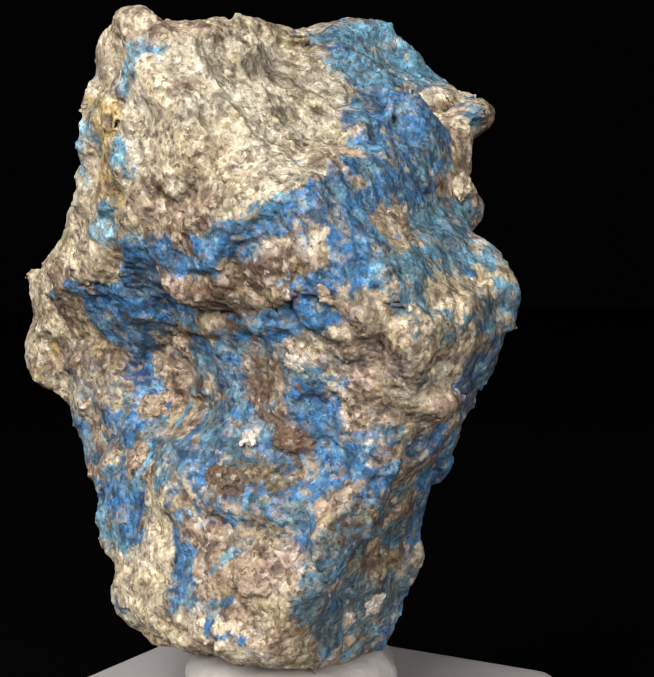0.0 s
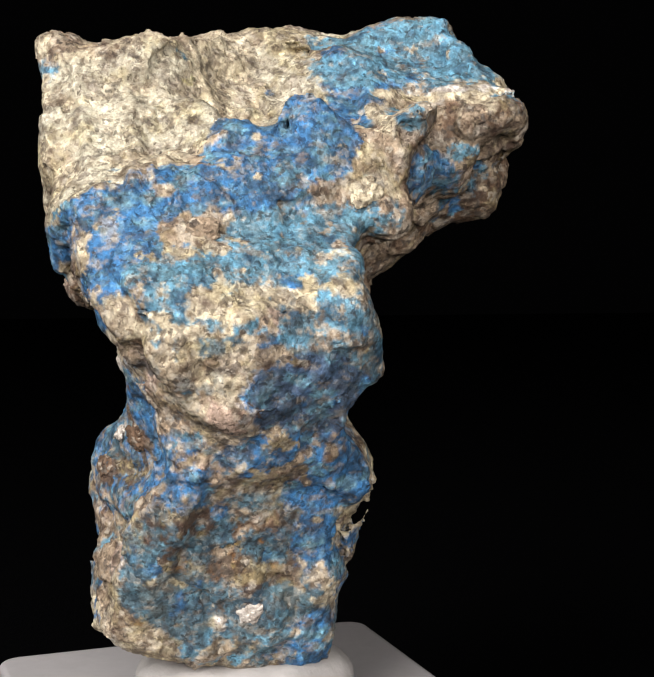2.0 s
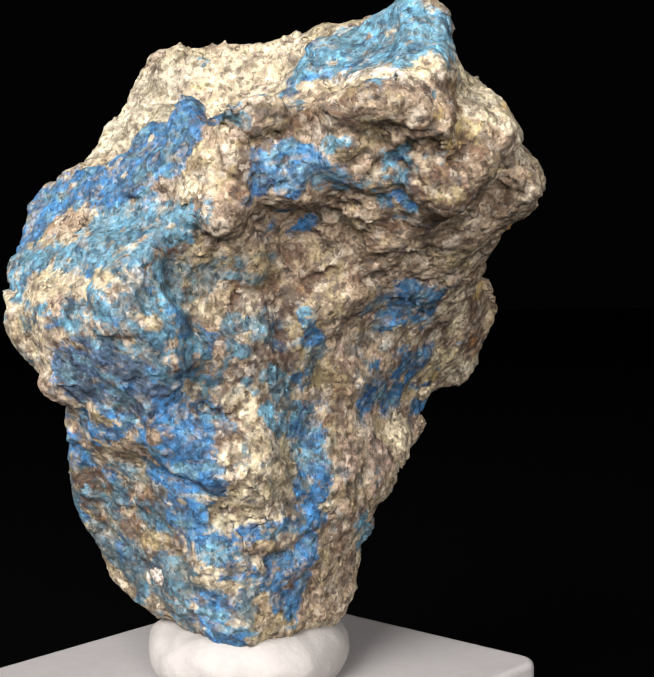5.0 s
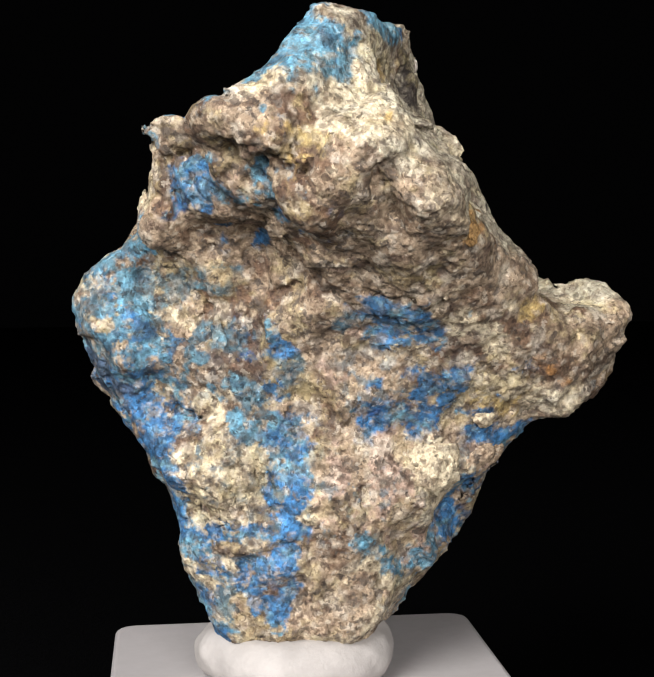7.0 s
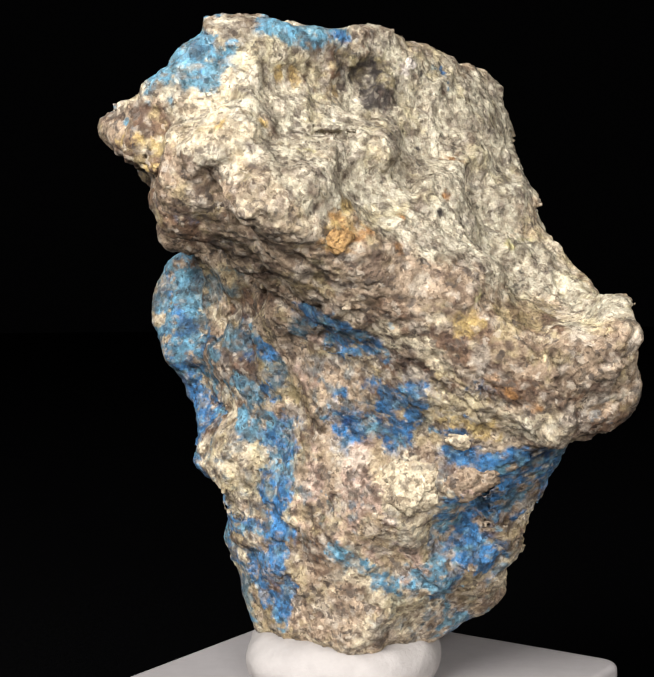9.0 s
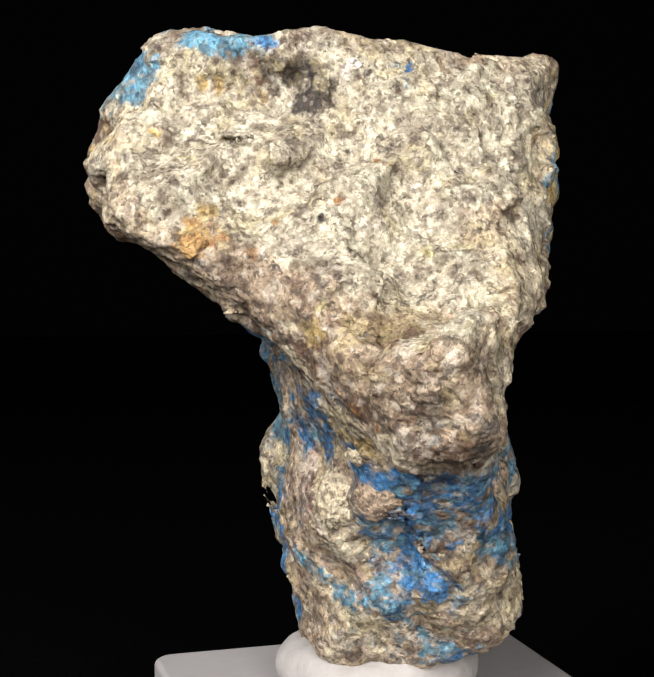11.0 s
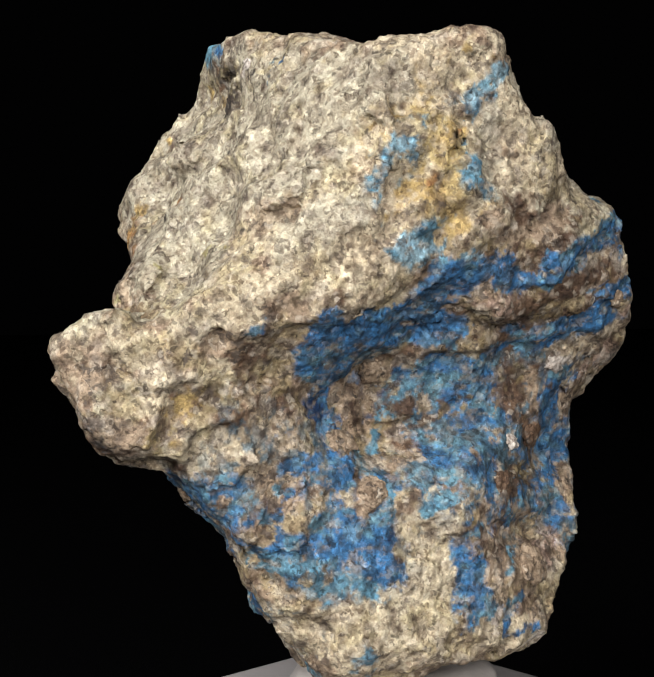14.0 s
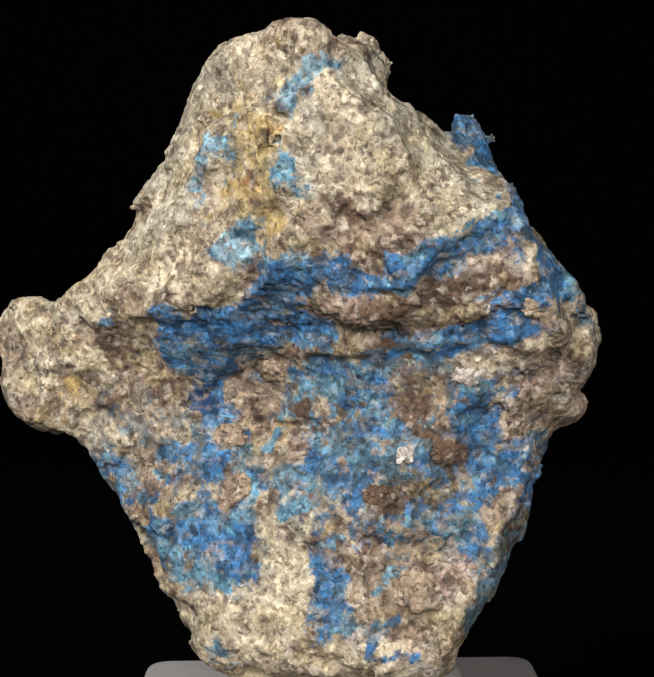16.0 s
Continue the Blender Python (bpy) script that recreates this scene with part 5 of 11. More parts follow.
patch("cream", (12.2, -19.8, 1.5, 12.2, -19.8, 1.5, 1.4, 100))
patch("brown", (12.1, -19.7, 2.2, 12.1, -19.7, 2.2, 0.7, 78))
patch("cream", (16.4, -13.3, 1.0, 18.1, -10.6, 1.4, 1.7, 100))
patch("azure", (1.0, -36.5, -1.5, 4.4, -31.1, 1.7, 1.8, 93), (6.1, -31.0, -1.1, 6.1, -31.0, -1.1, 3.0, 93), (7.5, -26.0, 3.4, 10.4, -23.0, 2.0, 2.4, 93))
patch("tan", (9.9, -26.9, -2.5, 9.9, -26.9, -2.5, 2.1, 100))
patch("cream", (10.4, -30.3, -5.1, 12.7, -28.0, -5.5, 1.1, 100))
patch("turquoise", (13.8, -26.1, -5.6, 19.2, -13.6, -4.0, 2.3, 70), (12.6, -21.2, -1.7, 17.5, -12.4, -0.8, 1.5, 60))
patch("cream", (17.3, -19.9, -5.2, 17.3, -19.9, -5.2, 1.8, 80), (19.7, -17.2, -6.1, 19.7, -17.2, -6.1, 1.3, 80))
patch("turquoise", (12.5, -30.4, -7.2, 20.6, -17.3, -8.3, 0.9, 93))
patch("azure", (7.0, -36.0, -6.8, 10.2, -35.7, -9.3, 2.0, 93))
patch("cream", (11.1, -34.6, -9.8, 18.7, -23.9, -9.9, 2.6, 100))
patch("tan", (18.3, -26.7, -11.5, 18.3, -26.7, -11.5, 1.7, 100))
patch("cream", (16.1, -30.0, -15.4, 16.1, -30.0, -15.4, 2.6, 100))
patch("turquoise", (21.1, -22.3, -12.5, 22.6, -19.2, -11.7, 2.6, 70), (21.1, -22.4, -14.2, 21.1, -22.4, -14.2, 2.3, 50), (12.2, -34.3, -13.2, 12.2, -34.3, -13.2, 1.7, 60))
patch("slate", (20.1, -23.4, -16.4, 21.9, -15.6, -17.3, 2.9, 93))
patch("azure", (17.4, -25.8, -18.7, 19.2, -13.9, -21.3, 2.9, 93), (17.7, -20.4, -21.8, 17.7, -20.4, -21.8, 2.9, 93))
patch("quartz", (14.2, -28.2, -21.9, 14.2, -28.2, -21.9, 1.8, 100), (10.7, -27.7, -26.7, 10.7, -27.7, -26.7, 0.9, 100))
patch("brown", (15.1, -23.1, -24.1, 15.6, -19.2, -26.7, 1.3, 78))
patch("tan", (16.2, -17.9, -26.8, 16.2, -17.9, -26.8, 1.4, 100))
patch("azure", (13.6, -23.3, -26.6, 13.6, -23.3, -26.6, 3.0, 80), (18.1, -13.1, -25.7, 15.8, -9.4, -32.1, 3.1, 93), (13.9, -16.0, -31.1, 13.9, -16.0, -31.1, 2.4, 93))
patch("brown", (11.6, -23.8, -29.1, 12.4, -20.5, -30.3, 1.1, 78))
patch("azure", (8.6, -27.8, -29.6, 8.6, -27.8, -29.6, 2.8, 93))
patch("mica", (5.4, -29.4, -33.2, 11.9, -18.1, -33.0, 1.6, 70))
patch("brown", (4.7, -29.6, -34.2, 4.7, -29.6, -34.2, 2.2, 78))
patch("rust", (5.3, -27.3, -35.8, 5.3, -27.3, -35.8, 1.4, 100), (8.2, -19.8, -37.8, 8.2, -19.8, -37.8, 1.9, 100))
patch("ochre", (7.7, -20.1, -38.8, 7.7, -20.1, -38.8, 0.9, 100))
patch("brown", (10.0, -18.1, -36.7, 10.0, -18.1, -36.7, 2.8, 70))
patch("cream", (12.9, -7.9, -36.1, 12.9, -7.9, -36.1, 1.7, 100))
patch("azure", (11.5, -14.5, -37.9, 13.5, -11.3, -36.1, 2.1, 93))
patch("turquoise", (13.2, -10.0, -40.2, 13.2, -10.0, -40.2, 1.5, 93))
patch("rust", (1.7, -27.7, -40.8, 1.7, -27.7, -40.8, 1.2, 100))
patch("brown", (8.8, -18.0, -42.3, 8.8, -18.0, -42.3, 2.2, 78))
patch("slate", (2.3, -24.3, -44.1, 2.3, -24.3, -44.1, 3.9, 60))
patch("cream", (9.9, -15.8, -40.5, 12.3, -11.8, -44.0, 1.1, 80), (5.2, -19.9, -46.0, 5.2, -19.9, -46.0, 1.5, 100))
patch("rust", (-1.5, -27.8, -45.4, -1.5, -27.8, -45.4, 0.7, 100))
patch("cream", (9.5, -14.9, -46.1, 9.5, -14.9, -46.1, 0.7, 100))
patch("azure", (10.2, -11.0, -49.1, 8.9, -10.8, -52.5, 2.9, 93))
patch("slate", (6.7, -15.7, -50.1, 6.7, -15.7, -50.1, 3.9, 60))
patch("turquoise", (3.9, -20.3, -48.9, 3.9, -20.3, -48.9, 2.6, 50))
patch("cream", (-11.6, -26.4, 14.9, -11.6, -26.4, 14.9, 2.2, 100))
patch("brown", (-9.9, -24.5, 16.8, -9.9, -24.5, 16.8, 1.8, 70), (-5.4, -20.0, 16.8, -5.4, -20.0, 16.8, 0.8, 78), (1.6, -19.8, 9.5, 1.6, -19.8, 9.5, 1.6, 78), (-9.2, -30.3, 5.6, -9.2, -30.3, 5.6, 1.2, 70))
patch("tan", (-12.0, -29.4, 1.8, -12.0, -29.4, 1.8, 2.6, 100))
patch("brown", (-11.1, -30.1, 1.3, -11.1, -30.1, 1.3, 2.5, 60), (-11.2, -29.7, -2.6, -11.2, -29.7, -2.6, 3.0, 50), (-5.8, -30.7, 4.7, -5.8, -30.7, 4.7, 1.5, 40))
patch("quartz", (-5.8, -32.2, 1.7, -0.6, -32.1, 2.5, 1.3, 60))
patch("turquoise", (-1.1, -30.7, 3.6, -1.1, -30.7, 3.6, 1.5, 93))
patch("cream", (-0.6, -34.2, 1.2, -0.6, -34.2, 1.2, 1.7, 100))
patch("azure", (-6.7, -31.8, -4.3, -0.7, -35.7, -2.2, 1.9, 93))
patch("turquoise", (-7.5, -32.4, -3.0, 0.2, -36.2, -0.5, 0.5, 93))
patch("azure", (2.7, -33.3, 1.6, 2.7, -33.3, 1.6, 2.2, 93), (4.4, -34.9, -3.0, 5.1, -36.2, -6.8, 2.2, 93))
patch("cream", (1.8, -36.6, -3.4, 1.8, -36.6, -3.4, 1.2, 100))
patch("brown", (-4.2, -31.6, -7.8, 1.0, -35.6, -6.3, 2.4, 78), (-6.1, -28.0, -10.6, -6.1, -28.0, -10.6, 3.0, 78))
patch("azure", (-0.4, -32.3, -12.0, 0.9, -34.5, -9.3, 2.2, 93))
patch("tan", (3.5, -35.6, -9.7, 3.5, -35.6, -9.7, 1.0, 100))
patch("azure", (8.6, -17.3, 8.2, 12.4, -16.3, 5.9, 4.3, 93), (6.6, 8.1, 19.1, 8.3, -0.5, 14.2, 4.2, 90))
patch("turquoise", (12.1, 11.7, 17.8, 12.1, 11.7, 17.8, 4.4, 60))
patch("cream", (21.6, 7.9, 11.0, 21.6, 7.9, 11.0, 2.2, 100))
patch("brown", (17.2, -9.9, 6.1, 17.2, -9.9, 6.1, 1.4, 78))
patch("tan", (16.4, -13.6, 0.7, 16.4, -13.6, 0.7, 2.4, 100))
patch("turquoise", (14.0, -18.6, -1.2, 14.0, -18.6, -1.2, 1.8, 93), (11.5, -28.2, -4.6, 18.2, -14.6, -3.1, 2.4, 70))
patch("cream", (7.8, -33.3, -4.8, 7.8, -33.3, -4.8, 1.0, 100))
patch("azure", (4.3, -36.3, -7.2, 4.3, -36.3, -7.2, 1.6, 93))
patch("cream", (15.4, -28.4, -9.0, 15.4, -28.4, -9.0, 3.1, 100), (10.2, -35.3, -11.9, 10.2, -35.3, -11.9, 2.1, 100))
patch("brown", (7.3, -32.8, -16.8, 7.3, -32.8, -16.8, 3.5, 78), (6.9, -30.5, -20.1, 6.9, -30.5, -20.1, 2.5, 78))
patch("tan", (11.2, -31.4, -19.2, 11.2, -31.4, -19.2, 2.2, 100), (-28.8, -6.5, -9.8, -28.8, -6.5, -9.8, 2.0, 100))
patch("brown", (-29.4, 1.9, -19.3, -29.4, 1.9, -19.3, 3.1, 70))
patch("tan", (-24.3, -3.7, -17.2, -24.3, -3.7, -17.2, 3.1, 100), (-21.9, -15.8, -7.5, -21.9, -15.8, -7.5, 1.9, 100))
patch("azure", (-18.4, -13.6, -11.0, -22.7, -7.4, -14.4, 3.9, 93))
patch("deep_blue", (-19.0, -6.1, -20.6, -19.0, -6.1, -20.6, 1.3, 100))
patch("tan", (-14.0, -10.1, -17.2, -14.0, -10.1, -17.2, 1.5, 100))
patch("brown", (-11.5, -27.0, -8.8, -11.5, -27.0, -8.8, 2.6, 78), (-2.7, -26.1, -17.9, -2.7, -26.1, -17.9, 2.6, 78))
patch("quartz", (-2.8, -26.2, -21.5, -2.8, -26.2, -21.5, 1.3, 80))
patch("turquoise", (-5.1, -24.8, -24.9, -5.1, -24.8, -24.9, 1.5, 93))
patch("quartz", (-5.1, -24.8, -24.7, -5.1, -24.8, -24.7, 0.8, 100))
patch("brown", (-0.6, -26.3, -24.7, -0.6, -26.3, -24.7, 1.9, 78))
patch("quartz", (1.3, -29.8, -17.1, -0.0, -29.3, -16.3, 0.6, 100))
patch("brown", (-7.7, -24.3, -28.6, -7.7, -24.3, -28.6, 1.9, 78), (-10.4, -23.6, -35.3, -10.4, -23.6, -35.3, 1.6, 78))
patch("tan", (-4.7, -28.0, -38.4, -4.7, -28.0, -38.4, 3.2, 100))
patch("azure", (-12.4, -22.6, -40.2, -12.4, -22.6, -40.2, 2.2, 93))
patch("quartz", (-12.6, -23.5, -44.6, -12.6, -23.5, -44.6, 1.7, 100))
patch("cream", (-18.3, -16.1, -44.2, -18.3, -16.1, -44.2, 3.0, 100))
patch("mica", (8.3, -27.8, -30.0, 4.2, -30.4, -31.6, 0.7, 60))
patch("azure", (6.9, -29.9, -29.5, 6.9, -29.9, -29.5, 2.3, 70))
patch("brown", (9.0, -22.3, -33.4, 9.0, -22.3, -33.4, 1.6, 78))
patch("rust", (5.6, -26.1, -36.7, 5.6, -26.1, -36.7, 1.1, 100), (6.7, -21.9, -39.6, 6.7, -21.9, -39.6, 1.6, 70))
patch("slate", (2.0, -30.8, -36.9, 1.5, -25.7, -43.7, 3.0, 93))
patch("cream", (2.4, -24.0, -44.6, 2.4, -24.0, -44.6, 0.8, 100))
patch("quartz", (-0.7, -29.9, -37.5, -0.7, -29.9, -37.5, 0.6, 100))

# ---- sharply bounded minerals, face by face ----
# sloping slab and arm root
vein("grey_cream", 100, (4.6, 15.7, 16.7, 5.8, 18.4, 14.1, 2.95), (5.8, 18.4, 14.1, 6.9, 21.2, 11.7, 2.90), (0.9, 16.5, 10.5, -2.7, 17.5, 9.2, 2.93), (-2.7, 17.5, 9.2, -6.1, 14.9, 8.2, 2.94), (-6.1, 14.9, 8.2, -9.6, 9.7, 9.1, 3.01), (-9.6, 9.7, 9.1, -13.3, 5.2, 10.0, 3.09), (4.9, 23.2, 7.9, 2.6, 23.6, 5.8, 2.82), (2.6, 23.6, 5.8, 0.3, 25.1, 3.8, 2.80))
vein("grey_cream", 100, (-8.4, 13.8, 3.5, -12.0, 12.2, 3.7, 2.99), (-12.0, 12.2, 3.7, -15.6, 10.2, 3.9, 3.02), (-15.6, 10.2, 3.9, -18.1, 8.3, 2.0, 3.06), (-18.1, 8.3, 2.0, -20.8, 3.4, 0.0, 3.12), (-18.6, -1.7, 12.9, -16.0, -1.0, 16.5, 3.26), (-20.9, 1.8, 5.1, -20.9, 1.8, 5.1, 3.20), (-13.1, 16.9, -2.7, -16.7, 15.3, -3.3, 2.94), (-16.7, 15.3, -3.3, -20.6, 7.1, -4.0, 3.03))
vein("grey_cream", 100, (-20.6, 7.1, -4.0, -23.2, 5.9, -5.5, 3.11), (-23.2, 5.9, -5.5, -25.7, 5.9, -7.0, 3.13))
vein("grey_cream", 100, (12.6, 23.5, 8.0, 10.3, 25.4, 6.3, 1.54), (10.3, 25.4, 6.3, 8.4, 25.0, 4.8, 1.53), (-29.6, 15.3, -9.5, -26.7, 15.8, -8.5, 1.63))
vein("tan", 100, (0.7, 20.7, -4.4, -1.7, 21.7, -5.0, 2.12), (-1.7, 21.7, -5.0, -3.9, 21.7, -5.6, 2.11), (-3.9, 21.7, -5.6, -6.2, 21.1, -6.3, 2.11), (-6.2, 21.1, -6.3, -9.2, 20.2, -6.3, 2.12), (-9.2, 20.2, -6.3, -12.2, 19.1, -6.4, 2.13), (7.7, 16.1, -2.5, 5.7, 17.1, -2.8, 2.18), (5.7, 17.1, -2.8, 3.7, 18.1, -3.0, 2.17), (3.7, 18.1, -3.0, 2.3, 18.3, -4.7, 2.16))
vein("tan", 100, (2.3, 18.3, -4.7, 1.1, 15.3, -6.4, 2.18), (-13.1, 19.1, -10.1, -13.1, 19.1, -10.1, 2.14), (-29.2, 18.9, -16.7, -26.9, 19.6, -16.6, 2.16), (-26.9, 19.6, -16.6, -24.7, 18.4, -16.8, 2.16), (-30.9, 16.3, -20.3, -30.9, 16.3, -20.3, 2.21))
vein("brown", 80, (14.1, 22.8, 5.8, 12.7, 23.5, 4.4, 1.19), (12.7, 23.5, 4.4, 11.6, 21.8, 3.1, 1.19), (8.9, 21.1, 2.1, 8.9, 21.1, 2.1, 1.20), (16.6, 18.5, 11.1, 16.6, 18.5, 11.1, 1.23), (3.8, 17.1, -3.5, 3.8, 17.1, -3.5, 1.23))
vein("brown", 88, (-10.2, 14.7, -15.2, -12.1, 15.6, -15.6, 2.10), (-12.1, 15.6, -15.6, -14.0, 15.7, -16.0, 2.10), (-22.5, 15.4, -11.3, -25.5, 13.6, -11.5, 2.11), (-21.5, 17.1, -19.7, -23.3, 17.7, -19.2, 2.09))
vein("umber", 75, (-12.1, 16.6, -14.0, -12.1, 16.6, -14.0, 0.99), (-10.2, 13.3, -16.3, -10.2, 13.3, -16.3, 1.02))
vein("mica", 85, (-4.1, 10.6, 17.1, -5.2, 8.8, 15.8, 1.68), (-5.2, 8.8, 15.8, -6.4, 8.7, 14.3, 1.69))
vein("mica", 90, (-1.0, 12.1, 15.1, -1.0, 12.1, 15.1, 0.54), (0.6, 12.7, 16.5, 0.6, 12.7, 16.5, 0.54), (9.8, 21.0, 1.7, 9.8, 21.0, 1.7, 0.51), (12.4, 24.8, 6.6, 12.4, 24.8, 6.6, 0.50), (5.7, 24.3, 7.9, 5.7, 24.3, 7.9, 0.50), (-14.1, 14.0, 0.5, -14.1, 14.0, 0.5, 0.53), (-9.8, 19.3, -8.7, -9.8, 19.3, -8.7, 0.51), (-18.6, -2.8, 13.5, -18.6, -2.8, 13.5, 0.58))
vein("ochre", 90, (2.0, 13.4, 15.9, 2.0, 13.4, 15.9, 0.68), (9.9, 23.0, 9.8, 9.9, 23.0, 9.8, 0.64), (-18.2, 18.8, -11.6, -18.2, 18.8, -11.6, 0.65))
vein("ochre", 80, (-19.3, 13.2, -23.1, -19.3, 13.2, -23.1, 0.97))
vein("rust", 95, (-10.3, 16.3, 0.3, -10.3, 16.3, 0.3, 0.43), (-22.0, 17.2, -19.7, -22.0, 17.2, -19.7, 0.43), (-25.2, 17.3, -21.1, -25.2, 17.3, -21.1, 0.43), (-5.3, 21.9, -4.6, -5.3, 21.9, -4.6, 0.41), (0.5, 21.1, 9.3, 0.5, 21.1, 9.3, 0.41))
vein("lime", 50, (-0.4, 21.0, 7.9, -0.4, 21.0, 7.9, 1.06), (-22.2, 6.3, -4.0, -25.0, 2.2, -3.1, 1.17), (-17.7, 18.7, -8.3, -17.7, 18.7, -8.3, 1.07))
vein("azure", 100, (15.3, 19.0, 2.2, 13.5, 18.3, 0.3, 0.76), (13.5, 18.3, 0.3, 11.7, 16.3, -0.9, 0.76), (11.7, 16.3, -0.9, 9.7, 15.4, -2.1, 0.77))
vein("turquoise", 95, (15.7, 18.0, 15.3, 14.1, 17.6, 16.7, 0.57), (14.1, 17.6, 16.7, 12.4, 17.6, 18.0, 0.57), (12.4, 17.6, 18.0, 10.0, 17.4, 19.8, 0.57), (3.7, 15.2, 20.9, 1.4, 13.8, 20.6, 0.58), (1.4, 13.8, 20.6, -0.9, 13.2, 20.1, 0.58))
vein("azure", 100, (11.9, 18.1, 16.6, 13.3, 18.3, 15.7, 0.76))
vein("pink_tan", 100, (6.2, 13.2, -6.0, 4.4, 11.2, -7.5, 1.27), (3.2, 3.6, -16.1, 2.1, 4.1, -17.6, 1.33), (2.1, 4.1, -17.6, 1.1, 4.9, -19.1, 1.33), (-0.1, 6.9, -13.8, -0.1, 6.9, -13.8, 1.31))
vein("azure", 98, (0.3, 13.7, -9.4, -1.4, 14.4, -10.6, 0.87), (-1.4, 14.4, -10.6, -3.1, 15.1, -11.7, 0.86), (-3.1, 15.1, -11.7, -4.4, 13.5, -13.1, 0.86), (-4.4, 13.5, -13.1, -5.8, 11.6, -14.4, 0.87), (-2.6, 15.2, -11.2, -2.6, 15.2, -11.2, 0.86))
vein("azure", 98, (-8.2, 10.1, -20.5, -10.7, 11.9, -20.3, 1.48), (-10.7, 11.9, -20.3, -13.1, 12.9, -20.2, 1.46), (-15.0, 12.4, -22.2, -16.0, 12.0, -24.3, 1.47), (-6.1, 7.2, -23.9, -4.0, 5.8, -25.1, 1.52))
vein("tan", 100, (-8.2, 8.8, -22.7, -11.1, 11.5, -21.4, 0.25))
vein("azure", 98, (-24.1, 7.9, -29.4, -26.6, 6.6, -28.6, 1.32), (-21.0, 9.5, -29.6, -19.5, 10.6, -27.9, 1.30))
vein("turquoise", 100, (-8.4, 17.2, -11.6, -8.4, 17.2, -11.6, 0.42))
vein("cream", 100, (-9.6, 8.0, -29.9, -8.1, 8.6, -33.8, 3.13), (-11.1, 7.7, -36.5, -11.1, 7.7, -36.5, 3.15), (-2.9, 6.3, -35.3, -2.9, 6.3, -35.3, 3.18))
vein("pink_tan", 100, (-17.0, 9.7, -30.6, -17.0, 9.7, -30.6, 2.50))
vein("cream", 100, (-16.0, 11.1, -25.4, -16.0, 11.1, -25.4, 0.89))
vein("azure", 88, (-16.2, 4.1, -35.7, -17.2, 2.4, -38.2, 1.15), (-17.2, 2.4, -38.2, -18.3, 2.7, -40.2, 1.16), (-15.7, 3.0, -41.7, -15.7, 3.0, -41.7, 1.16), (-20.7, 5.0, -34.5, -20.7, 5.0, -34.5, 1.13))
vein("tan", 100, (-18.4, -1.4, -46.5, -21.3, -5.6, -47.6, 1.97), (-2.7, 3.3, -46.5, -4.3, 3.8, -47.4, 1.90), (-4.3, 3.8, -47.4, -5.8, 3.8, -48.4, 1.90), (2.6, 1.6, -41.6, 2.6, 1.6, -41.6, 1.91))
vein("turquoise", 85, (-6.9, 4.0, -43.6, -8.9, 3.8, -44.2, 1.26), (-8.9, 3.8, -44.2, -11.0, 3.7, -44.7, 1.26), (-7.9, 4.0, -42.0, -7.9, 4.0, -42.0, 1.25))
vein("azure", 95, (5.0, -1.0, -46.0, 4.6, -1.7, -49.5, 1.20))
# broken slab and the foot below it
vein("grey_cream", 100, (1.6, 16.6, 10.9, -3.8, 16.7, 7.7, 2.80), (-3.8, 16.7, 7.7, -5.5, 15.3, 4.7, 2.75), (-5.5, 15.3, 4.7, -8.7, 12.7, 5.6, 2.72), (-8.7, 12.7, 5.6, -10.7, 9.7, 6.5, 2.70), (-15.0, 3.7, 10.1, -17.4, 1.0, 11.0, 2.67), (-17.4, 1.0, 11.0, -19.6, -1.8, 11.8, 2.66), (-24.6, -1.6, 4.2, -22.9, 1.4, 3.6, 2.58), (-22.9, 1.4, 3.6, -19.6, 3.5, 3.0, 2.59))
vein("grey_cream", 100, (-19.6, 3.5, 3.0, -19.2, 6.0, 1.3, 2.60), (-19.2, 6.0, 1.3, -18.8, 8.4, -0.4, 2.59), (-18.8, 8.4, -0.4, -18.0, 10.6, -2.0, 2.58), (-22.2, -11.2, 12.3, -22.6, -12.3, 14.0, 2.70), (-22.6, -12.3, 14.0, -22.3, -13.9, 15.7, 2.71), (-21.0, 9.5, -7.5, -22.5, 6.5, -6.1, 2.55), (-22.5, 6.5, -6.1, -25.5, 4.2, -4.8, 2.53))
vein("brown", 90, (-9.3, 13.8, 2.7, -9.3, 13.8, 2.7, 0.53), (-10.7, 15.4, 0.8, -10.7, 15.4, 0.8, 0.52))
vein("rust", 95, (-9.5, 13.6, 3.0, -9.5, 13.6, 3.0, 0.43), (-19.2, 6.0, 1.6, -19.2, 6.0, 1.6, 0.42), (-10.1, 16.0, 0.6, -10.1, 16.0, 0.6, 0.43), (-14.7, 12.0, 2.2, -14.7, 12.0, 2.2, 0.42))
vein("ochre", 90, (-2.4, 11.0, 14.0, -2.4, 11.0, 14.0, 0.70), (-4.1, 21.5, 1.4, -4.1, 21.5, 1.4, 0.68), (4.2, 21.0, 10.0, 4.2, 21.0, 10.0, 0.71), (3.6, 14.7, 15.6, 3.6, 14.7, 15.6, 0.72))
vein("ochre", 90, (-2.7, 23.1, -1.7, -3.3, 22.8, -2.2, 1.27))
